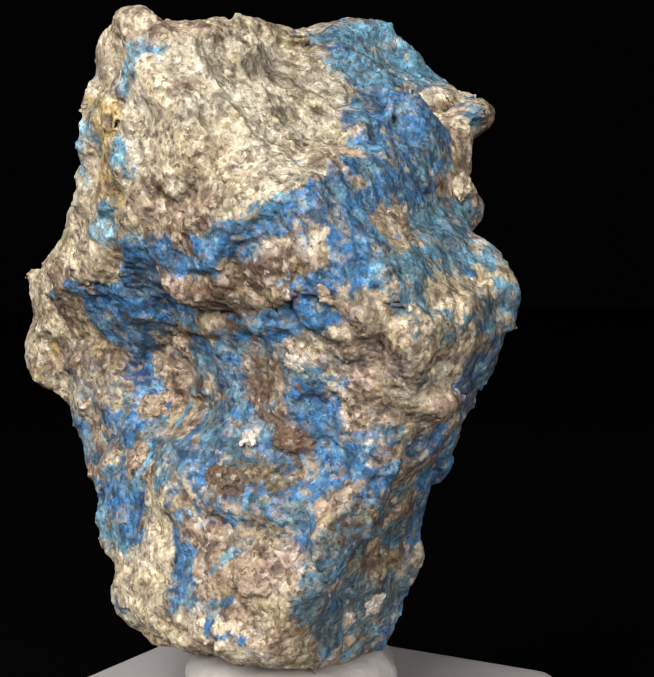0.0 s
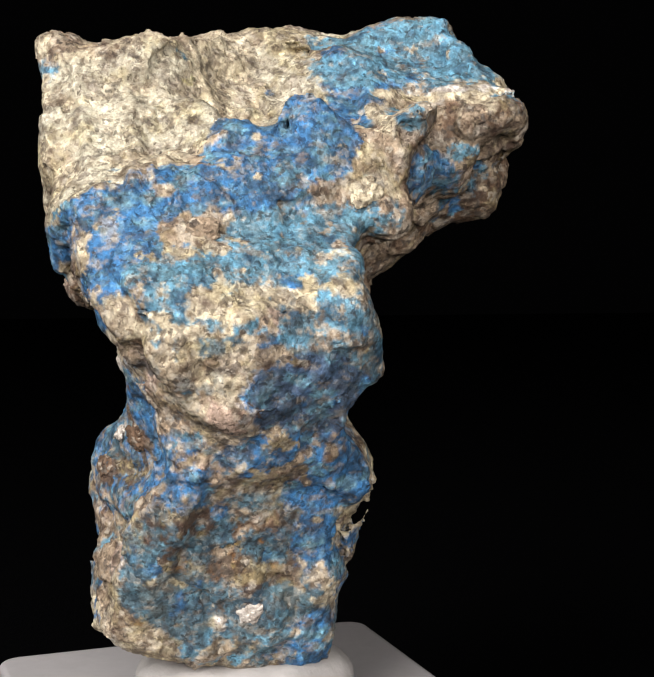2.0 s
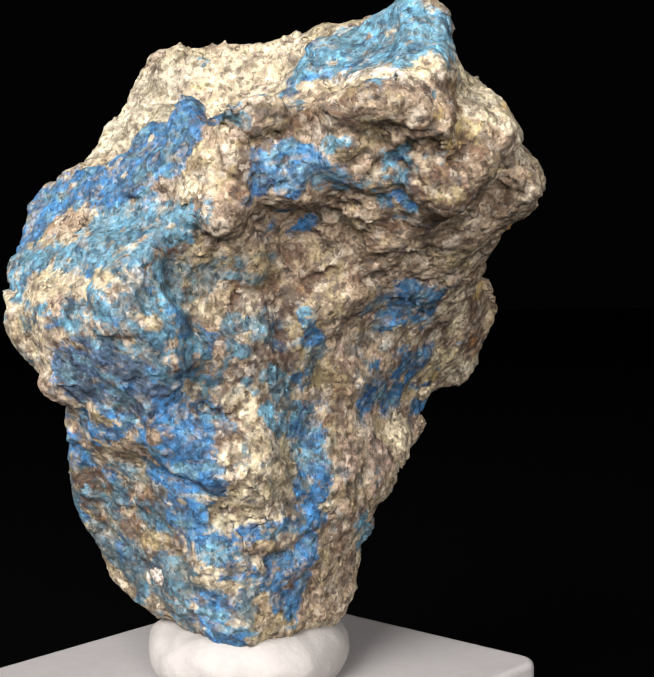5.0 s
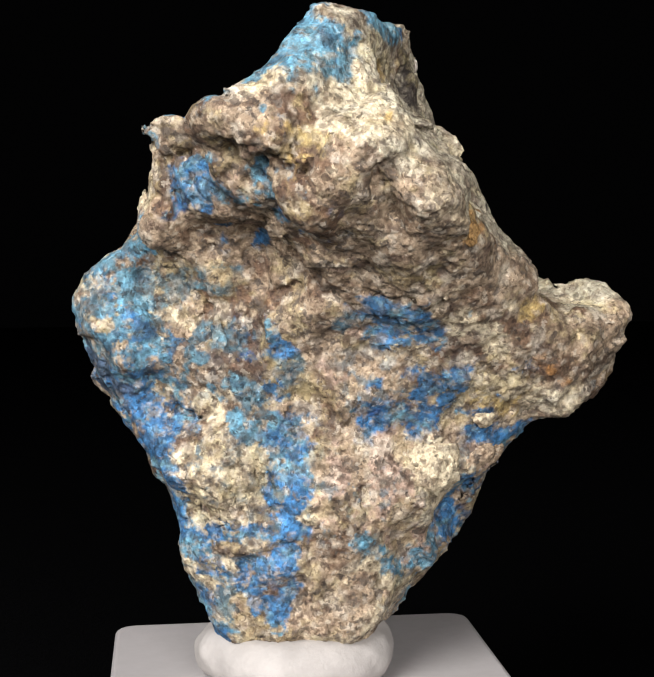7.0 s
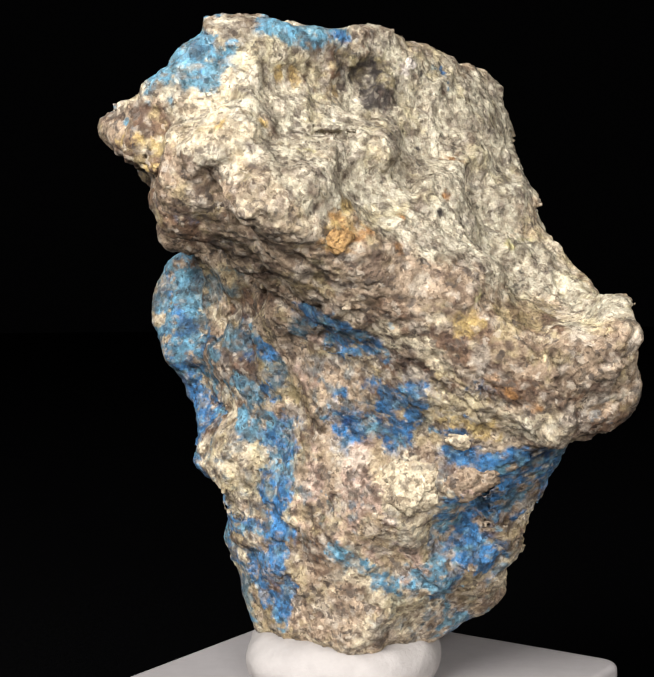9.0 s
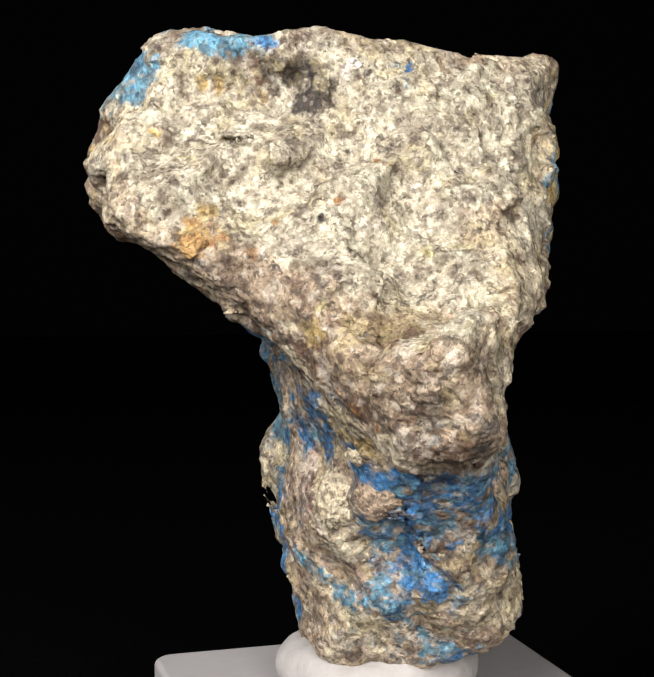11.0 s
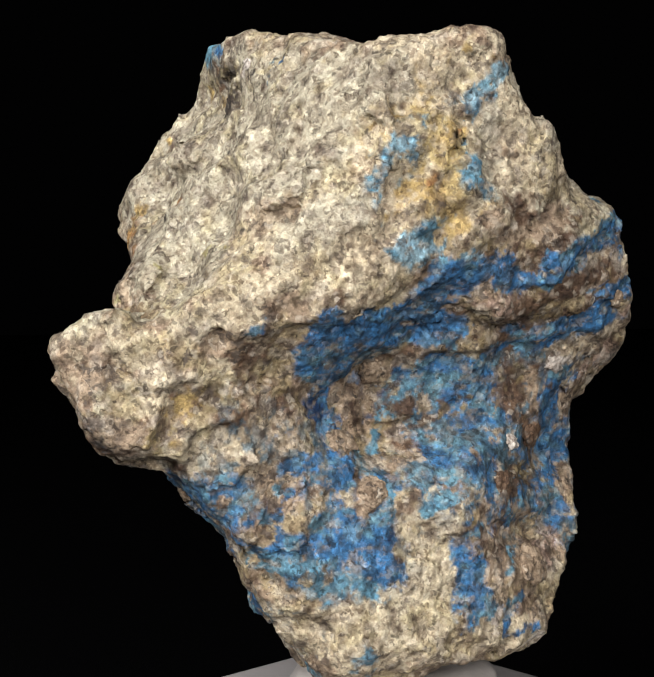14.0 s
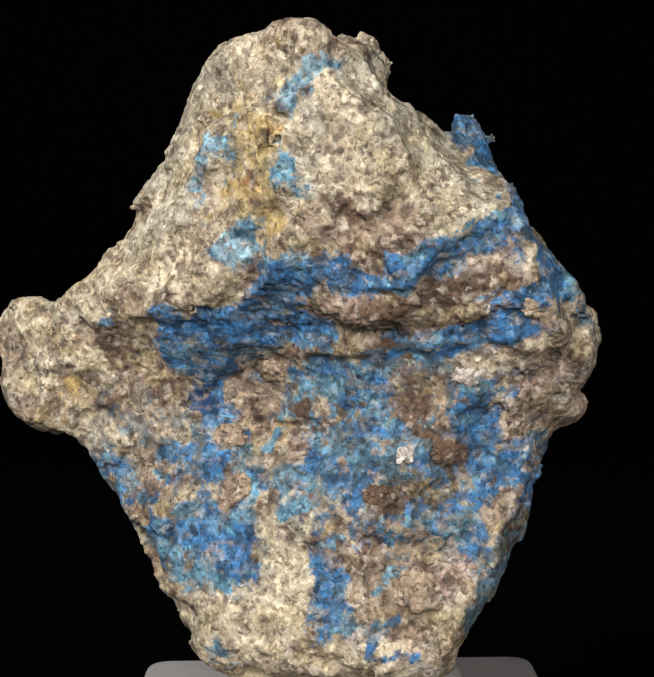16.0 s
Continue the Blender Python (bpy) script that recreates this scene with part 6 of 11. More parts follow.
vein("tan", 100, (-8.8, 20.4, -6.2, -11.7, 19.2, -7.3, 1.23), (-11.7, 19.2, -7.3, -17.2, 19.3, -8.2, 1.20))
vein("mica", 78, (-5.6, 8.8, 16.4, -8.4, 8.0, 14.8, 1.58))
vein("mica", 90, (-16.3, 0.4, 14.8, -16.3, 0.4, 14.8, 0.43), (-25.7, -3.5, 0.6, -25.7, -3.5, 0.6, 0.41), (-20.8, -1.1, 8.5, -20.8, -1.1, 8.5, 0.42), (-20.5, 0.3, 7.6, -20.5, 0.3, 7.6, 0.42), (-17.7, 13.5, -2.9, -17.7, 13.5, -2.9, 0.41), (-19.6, 8.3, -5.7, -19.6, 8.3, -5.7, 0.41), (1.3, 13.5, 16.4, 1.3, 13.5, 16.4, 0.46), (-19.0, -5.4, 16.6, -19.0, -5.4, 16.6, 0.43))
vein("mica", 90, (-11.5, 7.4, 7.4, -11.5, 7.4, 7.4, 0.43), (-24.2, -7.7, 7.0, -24.2, -7.7, 7.0, 0.42))
vein("lime", 65, (-18.9, 10.0, -3.9, -18.9, 10.0, -3.9, 0.69), (-24.5, -7.0, 3.8, -24.5, -7.0, 3.8, 0.70), (-20.1, 12.1, -4.7, -20.1, 12.1, -4.7, 0.68))
vein("azure", 100, (-14.8, -0.7, 17.8, -15.2, 1.1, 14.9, 0.34))
vein("tan", 92, (-35.2, 16.1, -14.1, -35.0, 13.9, -14.3, 1.90), (-35.0, 13.9, -14.3, -33.8, 11.2, -14.5, 1.92), (-33.3, 18.8, -15.8, -33.1, 17.8, -17.5, 1.91), (-33.1, 17.8, -17.5, -32.5, 16.6, -19.4, 1.92), (-30.7, 1.1, -10.9, -30.7, 1.1, -10.9, 2.03))
vein("brown", 80, (-34.0, 16.8, -14.2, -34.0, 16.8, -14.2, 0.91), (-31.3, 4.5, -16.8, -31.3, 4.5, -16.8, 0.96), (-30.4, -2.7, -8.4, -30.4, -2.7, -8.4, 0.99))
vein("mica", 85, (-34.8, 13.1, -21.0, -34.8, 13.1, -21.0, 1.05))
vein("grey_cream", 100, (-34.1, 10.9, -17.9, -34.7, 12.8, -18.3, 1.34), (-34.7, 12.8, -18.3, -34.2, 14.2, -18.9, 1.34))
vein("tan", 100, (-32.6, 6.7, -20.9, -34.1, 9.0, -22.7, 1.12), (-28.0, -2.1, -4.8, -28.0, -2.1, -4.8, 1.18))
vein("brown", 95, (-32.5, 12.9, -24.3, -27.5, 8.0, -25.7, 0.78), (-27.5, 8.0, -25.7, -29.5, 6.5, -25.7, 0.80))
vein("azure", 100, (-26.1, -6.5, -11.0, -21.0, -11.6, -11.1, 1.43), (-21.0, -11.6, -11.1, -12.0, -19.5, -11.5, 1.51), (-10.3, -17.5, -16.5, -9.6, -18.6, -18.4, 1.57), (-9.6, -18.6, -18.4, -7.3, -20.7, -20.6, 1.59), (-9.0, -20.2, -24.1, -11.4, -18.9, -25.8, 1.58), (-11.4, -18.9, -25.8, -13.9, -17.7, -27.5, 1.56), (-24.1, -6.1, -14.8, -24.1, -6.1, -14.8, 1.41))
vein("tan", 88, (-11.7, -12.4, -19.7, -12.4, -11.4, -21.6, 0.92), (-12.4, -11.4, -21.6, -23.5, -4.2, -21.8, 0.88), (-9.9, -15.9, -22.7, -9.9, -15.9, -22.7, 0.94))
vein("azure", 100, (-20.3, -7.2, -25.3, -24.2, -2.7, -26.4, 0.86), (-23.2, -3.3, -28.9, -23.2, -3.3, -28.9, 0.85))
vein("deep_blue", 100, (-8.3, -19.4, -20.4, -8.1, -20.4, -22.6, 0.59), (-8.1, -20.4, -22.6, -8.7, -21.0, -24.7, 0.59))
vein("cream", 100, (-20.6, -9.3, -29.9, -21.2, -9.5, -31.7, 0.88))
vein("azure", 100, (-25.3, -3.1, -32.3, -24.0, -5.5, -33.8, 1.80), (-24.0, -5.5, -33.8, -22.4, -8.2, -35.3, 1.83))
vein("turquoise", 95, (-22.6, -8.6, -38.2, -24.3, -5.8, -39.5, 1.07))
vein("azure", 100, (-23.4, 10.4, -27.7, -24.4, 8.6, -28.4, 1.00), (-24.4, 8.6, -28.4, -25.9, 7.2, -28.9, 1.00), (-25.9, 7.2, -28.9, -26.6, 4.5, -30.4, 1.00))
vein("turquoise", 85, (-28.3, 4.3, -27.9, -28.3, 4.3, -27.9, 0.76))
vein("tan", 100, (-27.4, 2.8, -30.0, -27.5, 1.8, -27.8, 0.73), (-23.8, 5.5, -31.8, -23.8, 5.5, -31.8, 0.74))
vein("azure", 85, (-14.8, 7.3, -34.6, -14.8, 7.3, -34.6, 1.45), (-17.7, 2.9, -37.4, -17.3, 2.5, -39.3, 1.45), (-17.3, 2.5, -39.3, -18.2, 2.7, -40.8, 1.46), (-15.1, 4.3, -36.4, -15.1, 4.3, -36.4, 1.46), (-14.6, 2.5, -45.1, -14.6, 2.5, -45.1, 1.49))
vein("turquoise", 75, (-23.9, 0.9, -36.0, -24.3, -0.7, -36.3, 1.18), (-24.3, -0.7, -36.3, -24.5, -2.5, -36.7, 1.18), (-13.1, 5.0, -42.1, -13.9, 4.3, -44.0, 1.24))
vein("pale_blue", 90, (-21.0, 3.6, -37.2, -21.0, 3.6, -37.2, 0.62))
vein("tan", 92, (-24.6, 2.9, -34.2, -24.6, 2.9, -34.2, 1.21), (-23.0, -0.1, -39.1, -24.0, -1.7, -40.5, 1.24))
vein("cream", 100, (-15.1, 10.1, -30.9, -10.5, 8.5, -29.9, 1.74), (-21.5, -3.1, -44.6, -22.3, -6.0, -45.3, 1.76), (-6.1, 3.3, -50.1, -6.1, 3.3, -50.1, 1.88), (-22.4, -9.8, -44.3, -22.4, -9.8, -44.3, 1.78), (-18.7, -14.5, -39.2, -19.6, -13.6, -40.9, 1.82), (-19.6, -13.6, -40.9, -20.9, -12.5, -42.5, 1.81))
vein("turquoise", 90, (-14.5, -1.4, -47.6, -15.2, -2.8, -49.1, 0.66), (-15.2, -2.8, -49.1, -16.2, -3.8, -50.5, 0.66), (-22.4, -8.1, -45.6, -22.4, -8.1, -45.6, 0.64))
vein("tan", 100, (-17.8, 3.0, -42.3, -17.4, 0.1, -44.7, 0.54), (-17.4, 0.1, -44.7, -19.0, -1.7, -46.5, 0.54))
# back face with the large pebble
vein("turquoise", 78, (12.8, 16.9, 18.9, 12.5, 18.3, 16.1, 1.48), (14.6, 17.0, 16.9, 14.6, 17.0, 16.9, 1.47))
vein("cream", 100, (10.1, 17.2, 20.5, 10.1, 17.2, 20.5, 0.85), (8.9, 18.0, 15.5, 8.3, 18.7, 14.1, 0.85), (8.3, 18.7, 14.1, 8.1, 19.6, 12.7, 0.85))
vein("cream", 100, (20.8, 14.4, 12.7, 18.5, 16.0, 14.1, 1.26), (13.2, 18.8, 12.5, 10.3, 19.5, 12.1, 1.29), (10.3, 19.5, 12.1, 9.3, 21.5, 11.6, 1.30), (14.5, 20.8, 9.2, 12.9, 22.0, 9.2, 1.27), (12.9, 22.0, 9.2, 11.1, 23.3, 9.2, 1.27))
vein("turquoise", 90, (23.3, 10.7, 11.9, 20.7, 11.4, 12.4, 0.77), (9.9, 2.0, 15.0, 9.4, 5.4, 15.8, 0.84))
vein("brown", 78, (18.7, 17.8, 11.3, 16.3, 18.7, 10.1, 1.44), (19.1, 18.6, 7.3, 17.2, 18.2, 5.2, 1.43), (16.7, 16.2, 3.5, 16.7, 16.2, 3.5, 1.45))
vein("slate", 95, (20.3, 16.2, 10.5, 20.3, 16.2, 10.5, 0.76))
vein("turquoise", 100, (11.8, -11.7, 11.2, 21.0, -3.7, 8.6, 1.10))
vein("tan", 100, (17.5, 2.1, 9.4, 20.9, 7.4, 7.2, 1.69), (19.4, -1.3, 8.1, 19.4, -1.3, 8.1, 1.73))
vein("cream", 100, (20.7, 9.6, 8.1, 19.1, 9.5, 6.3, 0.69), (-5.8, -22.7, 13.0, -0.8, -16.0, 11.4, 0.85))
vein("ochre", 100, (19.7, 11.1, 7.6, 19.7, 11.1, 7.6, 0.41))
vein("azure", 100, (18.2, 2.0, 4.2, 18.4, -0.5, 1.9, 1.34))
vein("deep_blue", 100, (17.7, -1.8, 1.0, 17.7, -1.8, 1.0, 0.53))
vein("tan", 100, (11.0, 2.6, -1.0, 11.5, 5.6, -1.0, 2.05), (11.5, 5.6, -1.0, 13.3, 9.4, -1.0, 2.01), (10.1, -2.0, -4.0, 8.1, -0.4, -4.1, 2.11), (8.1, -0.4, -4.1, 8.5, 3.1, -4.0, 2.10), (8.5, 3.1, -4.0, 7.3, 5.9, -4.5, 2.08), (7.3, 5.9, -4.5, 9.4, 11.2, -4.9, 2.05), (6.6, 2.8, -8.1, 7.8, 1.2, -7.6, 2.11), (7.8, 1.2, -7.6, 7.9, -1.3, -7.1, 2.12))
vein("pink_tan", 85, (12.0, 2.3, -1.0, 12.0, 2.3, -1.0, 1.76), (7.2, 12.5, -5.9, 7.2, 12.5, -5.9, 1.74), (1.2, 14.8, -7.1, 0.2, 15.4, -8.1, 1.78))
vein("turquoise", 85, (17.5, 11.6, 4.9, 16.6, 14.4, 3.5, 1.06), (17.6, 5.8, 3.7, 16.5, 3.5, 1.9, 1.09), (15.9, 9.8, 2.2, 15.9, 9.8, 2.2, 1.07))
vein("pink_tan", 100, (17.3, 7.6, 3.4, 17.3, 7.6, 3.4, 1.03))
vein("azure", 95, (13.0, 13.4, -0.6, 11.6, 14.6, -1.5, 1.17), (13.5, 12.0, 0.4, 13.6, 10.9, -0.1, 1.17))
vein("brown", 75, (19.5, -4.0, 3.9, 19.1, -4.7, 2.2, 1.27), (19.1, -4.7, 2.2, 19.6, -4.6, 0.5, 1.27), (17.0, -9.9, -3.9, 17.0, -12.0, -5.4, 1.31), (14.0, -3.9, -2.9, 14.0, -3.9, -2.9, 1.29))
vein("tan", 100, (15.4, 21.4, 6.0, 14.3, 22.8, 5.6, 2.42), (14.3, 22.8, 5.6, 12.8, 23.9, 5.1, 2.43), (9.2, 18.1, -0.2, 5.6, 19.6, -0.7, 2.55), (5.6, 19.6, -0.7, 3.0, 21.9, -1.2, 2.57), (7.0, 23.3, 2.5, 7.0, 23.3, 2.5, 2.51), (0.3, 22.3, -4.1, 0.3, 22.3, -4.1, 2.61))
vein("cream", 85, (11.6, 24.1, 7.8, 9.4, 24.6, 8.3, 1.00), (9.4, 24.6, 8.3, 2.0, 21.8, 9.2, 1.03), (11.4, 21.3, 2.5, 14.0, 21.2, 3.4, 1.00), (14.0, 21.2, 3.4, 14.7, 19.7, 4.3, 1.00), (6.4, 26.2, 1.6, 6.4, 26.2, 1.6, 1.02))
vein("brown", 85, (14.4, 19.0, 1.6, 14.0, 20.3, 2.5, 1.00), (12.4, 24.7, 6.4, 12.4, 24.7, 6.4, 0.99), (4.6, 17.2, -3.1, 2.9, 18.4, -3.6, 1.06), (2.9, 18.4, -3.6, 2.1, 20.1, -4.1, 1.06), (-1.4, 19.6, -6.1, -1.4, 19.6, -6.1, 1.08), (2.1, 14.3, -6.1, 2.1, 14.3, -6.1, 1.08), (16.0, 19.0, 6.5, 16.0, 19.0, 6.5, 0.99))
vein("mica", 90, (13.0, 24.5, 6.6, 13.0, 24.5, 6.6, 0.63), (6.1, 22.7, 1.6, 6.1, 22.7, 1.6, 0.66))
vein("azure", 88, (1.2, 11.2, -10.6, -1.1, 12.1, -12.0, 1.81), (-1.1, 12.1, -12.0, -3.6, 12.8, -13.4, 1.82), (-1.9, 7.7, -14.5, -3.0, 9.5, -14.5, 1.85))
vein("azure", 90, (1.9, 12.4, -8.6, 1.9, 12.4, -8.6, 0.84))
vein("brown", 95, (-0.3, 12.0, -11.4, -0.3, 12.0, -11.4, 0.65))
vein("azure", 90, (-7.3, 9.0, -21.7, -11.1, 10.3, -22.5, 1.06), (-5.3, 6.6, -24.8, -5.3, 6.6, -24.8, 1.05), (-15.9, 10.4, -26.8, -18.2, 10.2, -28.2, 1.10), (-2.3, 6.8, -20.3, -2.3, 6.8, -20.3, 1.04))
vein("deep_blue", 100, (-5.6, 6.3, -25.4, -5.6, 6.3, -25.4, 0.79))
vein("cream", 92, (-8.0, 16.0, -12.5, -11.1, 16.2, -14.3, 1.87), (-11.1, 16.2, -14.3, -14.4, 16.3, -16.1, 1.90), (-14.2, 13.3, -20.5, -17.3, 14.0, -21.0, 1.94), (-17.3, 14.0, -21.0, -19.7, 15.0, -21.5, 1.96))
vein("ochre", 82, (-17.1, 18.4, -12.0, -17.1, 18.4, -12.0, 1.07), (-14.6, 11.9, -22.8, -20.2, 12.2, -24.4, 1.09))
vein("rust", 95, (-21.4, 17.1, -19.3, -21.4, 17.1, -19.3, 0.66))
vein("brown", 90, (-26.6, 17.3, -12.0, -26.6, 17.3, -12.0, 1.01), (-19.3, 15.9, -19.7, -19.3, 15.9, -19.7, 0.98), (-14.7, 14.3, -18.9, -14.7, 14.3, -18.9, 0.96))
vein("turquoise", 72, (20.1, -15.4, -10.9, 19.0, -13.7, -11.4, 1.62), (19.0, -13.7, -11.4, 17.1, -12.8, -12.0, 1.63), (20.6, -11.6, -17.2, 18.3, -11.4, -16.6, 1.61), (18.3, -11.4, -16.6, 16.5, -10.7, -16.0, 1.62), (16.0, -10.6, -19.6, 16.0, -10.6, -19.6, 1.63))
vein("cream", 100, (19.6, -14.4, -9.9, 19.6, -14.4, -9.9, 0.86), (15.3, -11.0, -12.0, 13.9, -9.6, -12.1, 0.87), (13.9, -9.6, -12.1, 12.7, -8.0, -12.1, 0.87), (12.9, -9.2, -13.1, 12.9, -9.2, -13.1, 0.87))
vein("cream", 100, (16.4, -25.9, -9.3, 20.9, -18.9, -9.9, 1.37))
vein("tan", 92, (13.5, -5.3, -18.0, 13.5, -5.3, -18.0, 1.31), (12.5, -8.1, -10.6, 12.5, -8.1, -10.6, 1.32))
vein("slate", 85, (10.5, -3.2, -15.1, 12.1, -4.4, -14.5, 1.31), (12.1, -4.4, -14.5, 12.1, -7.1, -14.1, 1.32), (8.5, -1.0, -18.2, 8.5, -1.0, -18.2, 1.32), (14.5, -7.8, -19.1, 14.5, -7.8, -19.1, 1.32), (5.4, 1.0, -19.4, 5.3, 1.6, -17.8, 1.32))
vein("azure", 95, (8.8, 0.6, -13.0, 6.4, 1.3, -15.7, 1.26), (9.2, -1.6, -13.1, 9.2, -1.6, -13.1, 1.26), (7.3, -0.7, -20.3, 9.8, -2.6, -21.2, 1.27))
vein("cream", 100, (12.9, -7.3, -22.7, 12.0, -5.7, -22.2, 1.02), (12.0, -5.7, -22.2, 11.2, -4.1, -21.7, 1.02))
vein("turquoise", 85, (8.8, -2.1, -20.8, 8.8, -2.1, -20.8, 0.92), (10.0, -3.8, -24.3, 10.0, -3.8, -24.3, 0.92))
vein("tan", 100, (3.7, 4.3, -14.2, 2.3, 4.5, -15.9, 1.63), (2.3, 4.5, -15.9, 1.0, 4.8, -17.5, 1.64), (6.7, 4.1, -11.0, 6.1, 6.2, -10.0, 1.59), (1.8, 4.1, -21.6, 1.8, 4.1, -21.6, 1.64), (0.1, 4.0, -26.0, 1.2, 3.5, -28.0, 1.66), (1.2, 3.5, -28.0, 2.1, 2.8, -30.0, 1.66))
vein("brown", 75, (4.9, -0.1, -23.1, 4.9, -0.1, -23.1, 0.93), (2.6, 2.0, -26.9, 2.6, 2.0, -26.9, 0.93))
vein("azure", 100, (19.7, -15.4, -21.0, 18.9, -13.8, -22.0, 1.84), (18.9, -13.8, -22.0, 19.2, -11.1, -22.8, 1.83), (18.9, -8.0, -24.6, 16.5, -7.5, -25.9, 1.81), (16.5, -12.5, -29.4, 17.1, -8.5, -31.0, 1.84))
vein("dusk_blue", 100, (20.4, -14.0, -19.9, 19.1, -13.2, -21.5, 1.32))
vein("tan", 100, (17.4, -15.8, -26.0, 17.3, -14.5, -26.9, 0.57))
vein("azure", 95, (4.9, 0.5, -28.8, 6.0, 0.7, -31.7, 1.65), (5.3, 1.4, -34.3, 5.4, 1.1, -36.2, 1.65), (5.4, 1.1, -36.2, 5.4, 0.8, -38.0, 1.66), (6.7, -1.3, -26.6, 6.7, -1.3, -26.6, 1.64))
vein("cream", 100, (13.3, -3.7, -29.5, 11.0, -3.1, -30.8, 3.35), (11.0, -3.1, -30.8, 12.2, -4.8, -33.9, 3.37))
vein("cream", 100, (11.7, -8.7, -36.0, 11.7, -8.7, -36.0, 1.88), (9.5, -1.8, -35.6, 9.5, -1.8, -35.6, 1.85))
vein("brown", 90, (14.2, -6.2, -26.6, 15.4, -7.9, -27.1, 0.76))
vein("turquoise", 70, (4.2, 1.9, -31.3, 4.2, 1.9, -31.3, 0.88))
vein("azure", 95, (12.6, -8.6, -39.0, 12.3, -5.5, -38.4, 1.04), (12.3, -5.5, -38.4, 11.3, -3.0, -38.0, 1.03), (11.3, -3.0, -38.0, 9.6, -1.7, -38.4, 1.03), (9.6, -1.7, -38.4, 7.8, -0.6, -38.8, 1.03))
vein("cream", 100, (11.7, -6.8, -40.5, 11.7, -6.8, -40.5, 1.04), (9.6, -1.8, -39.7, 9.6, -1.8, -39.7, 1.03), (10.7, -4.9, -42.0, 10.7, -4.9, -42.0, 1.04))
vein("azure", 88, (11.3, -7.2, -44.3, 11.3, -7.2, -44.3, 1.37), (7.9, -1.9, -42.6, 6.9, -0.7, -41.6, 1.35), (6.9, -0.7, -41.6, 5.8, 0.4, -40.6, 1.35), (6.0, -2.3, -47.3, 5.4, -2.1, -50.1, 1.38), (10.3, -9.6, -49.7, 8.7, -9.7, -52.7, 1.40))
vein("tan", 100, (9.1, -5.0, -47.6, 8.5, -5.0, -50.4, 1.38))
vein("tan", 100, (2.6, 3.2, -37.2, 2.0, 4.1, -34.0, 1.87), (2.5, 1.7, -43.7, 2.5, 1.7, -43.7, 1.90), (2.1, -0.0, -49.4, -0.9, 1.7, -50.9, 1.94), (-3.5, 3.8, -45.2, -3.5, 3.8, -45.2, 1.94))
vein("cream", 100, (-1.3, 0.7, -52.8, -1.3, 0.7, -52.8, 1.36), (3.7, 2.7, -36.5, 3.7, 2.7, -36.5, 1.30))
vein("pink_tan", 100, (-4.4, 7.2, -31.5, -5.3, 7.4, -33.8, 2.85), (-5.3, 7.4, -33.8, -6.8, 7.3, -36.2, 2.87), (-3.6, 6.3, -36.8, -9.6, 4.8, -40.2, 2.91), (-5.5, 6.3, -28.6, -5.5, 6.3, -28.6, 2.86))
vein("pink_tan", 100, (-15.3, 9.5, -29.6, -15.3, 9.5, -29.6, 1.21))
vein("cream", 100, (-8.2, 7.7, -29.9, -8.2, 7.7, -29.9, 1.07))
vein("turquoise", 85, (-6.9, 3.9, -42.6, -1.4, 5.3, -39.2, 1.07), (-11.1, 4.3, -42.2, -11.1, 4.3, -42.2, 1.11))
vein("umber", 100, (0.2, 5.2, -36.8, -0.8, 5.2, -34.4, 0.37), (-0.8, 5.2, -34.4, -1.2, 5.6, -32.3, 0.37))
vein("slate", 85, (8.1, -20.1, -37.9, 9.1, -17.0, -40.7, 1.21), (9.1, -17.0, -40.7, 12.0, -12.1, -42.7, 1.19), (7.2, -23.2, -35.1, 7.2, -23.2, -35.1, 1.23))
vein("ochre", 70, (9.2, -18.3, -38.6, 13.2, -11.5, -37.1, 0.64))
vein("cream", 100, (13.2, -11.5, -37.1, 13.2, -11.5, -37.1, 0.58), (12.6, -10.9, -44.0, 12.6, -10.9, -44.0, 0.58))
vein("slate", 40, (13.4, -8.1, -15.1, 12.8, -4.8, -15.7, 2.02), (12.8, -4.8, -15.7, 10.3, -3.2, -16.5, 2.02), (10.3, -3.2, -16.5, 8.7, -0.9, -17.2, 2.02), (15.3, -11.0, -12.0, 15.3, -11.0, -12.0, 2.04), (10.7, -3.2, -21.2, 10.7, -3.2, -21.2, 2.03), (4.4, 0.8, -21.6, 4.4, 0.8, -21.6, 2.05))
vein("umber", 32, (18.6, 18.2, 6.0, 16.6, 18.6, 4.6, 1.35), (16.6, 18.6, 4.6, 15.5, 19.5, 3.1, 1.35), (15.5, 19.5, 3.1, 13.2, 19.8, 1.6, 1.36), (2.8, 18.3, -4.1, 0.9, 19.3, -5.1, 1.46), (0.9, 19.3, -5.1, -2.0, 19.8, -6.1, 1.47), (18.7, -4.0, 2.4, 18.7, -4.0, 2.4, 1.46))
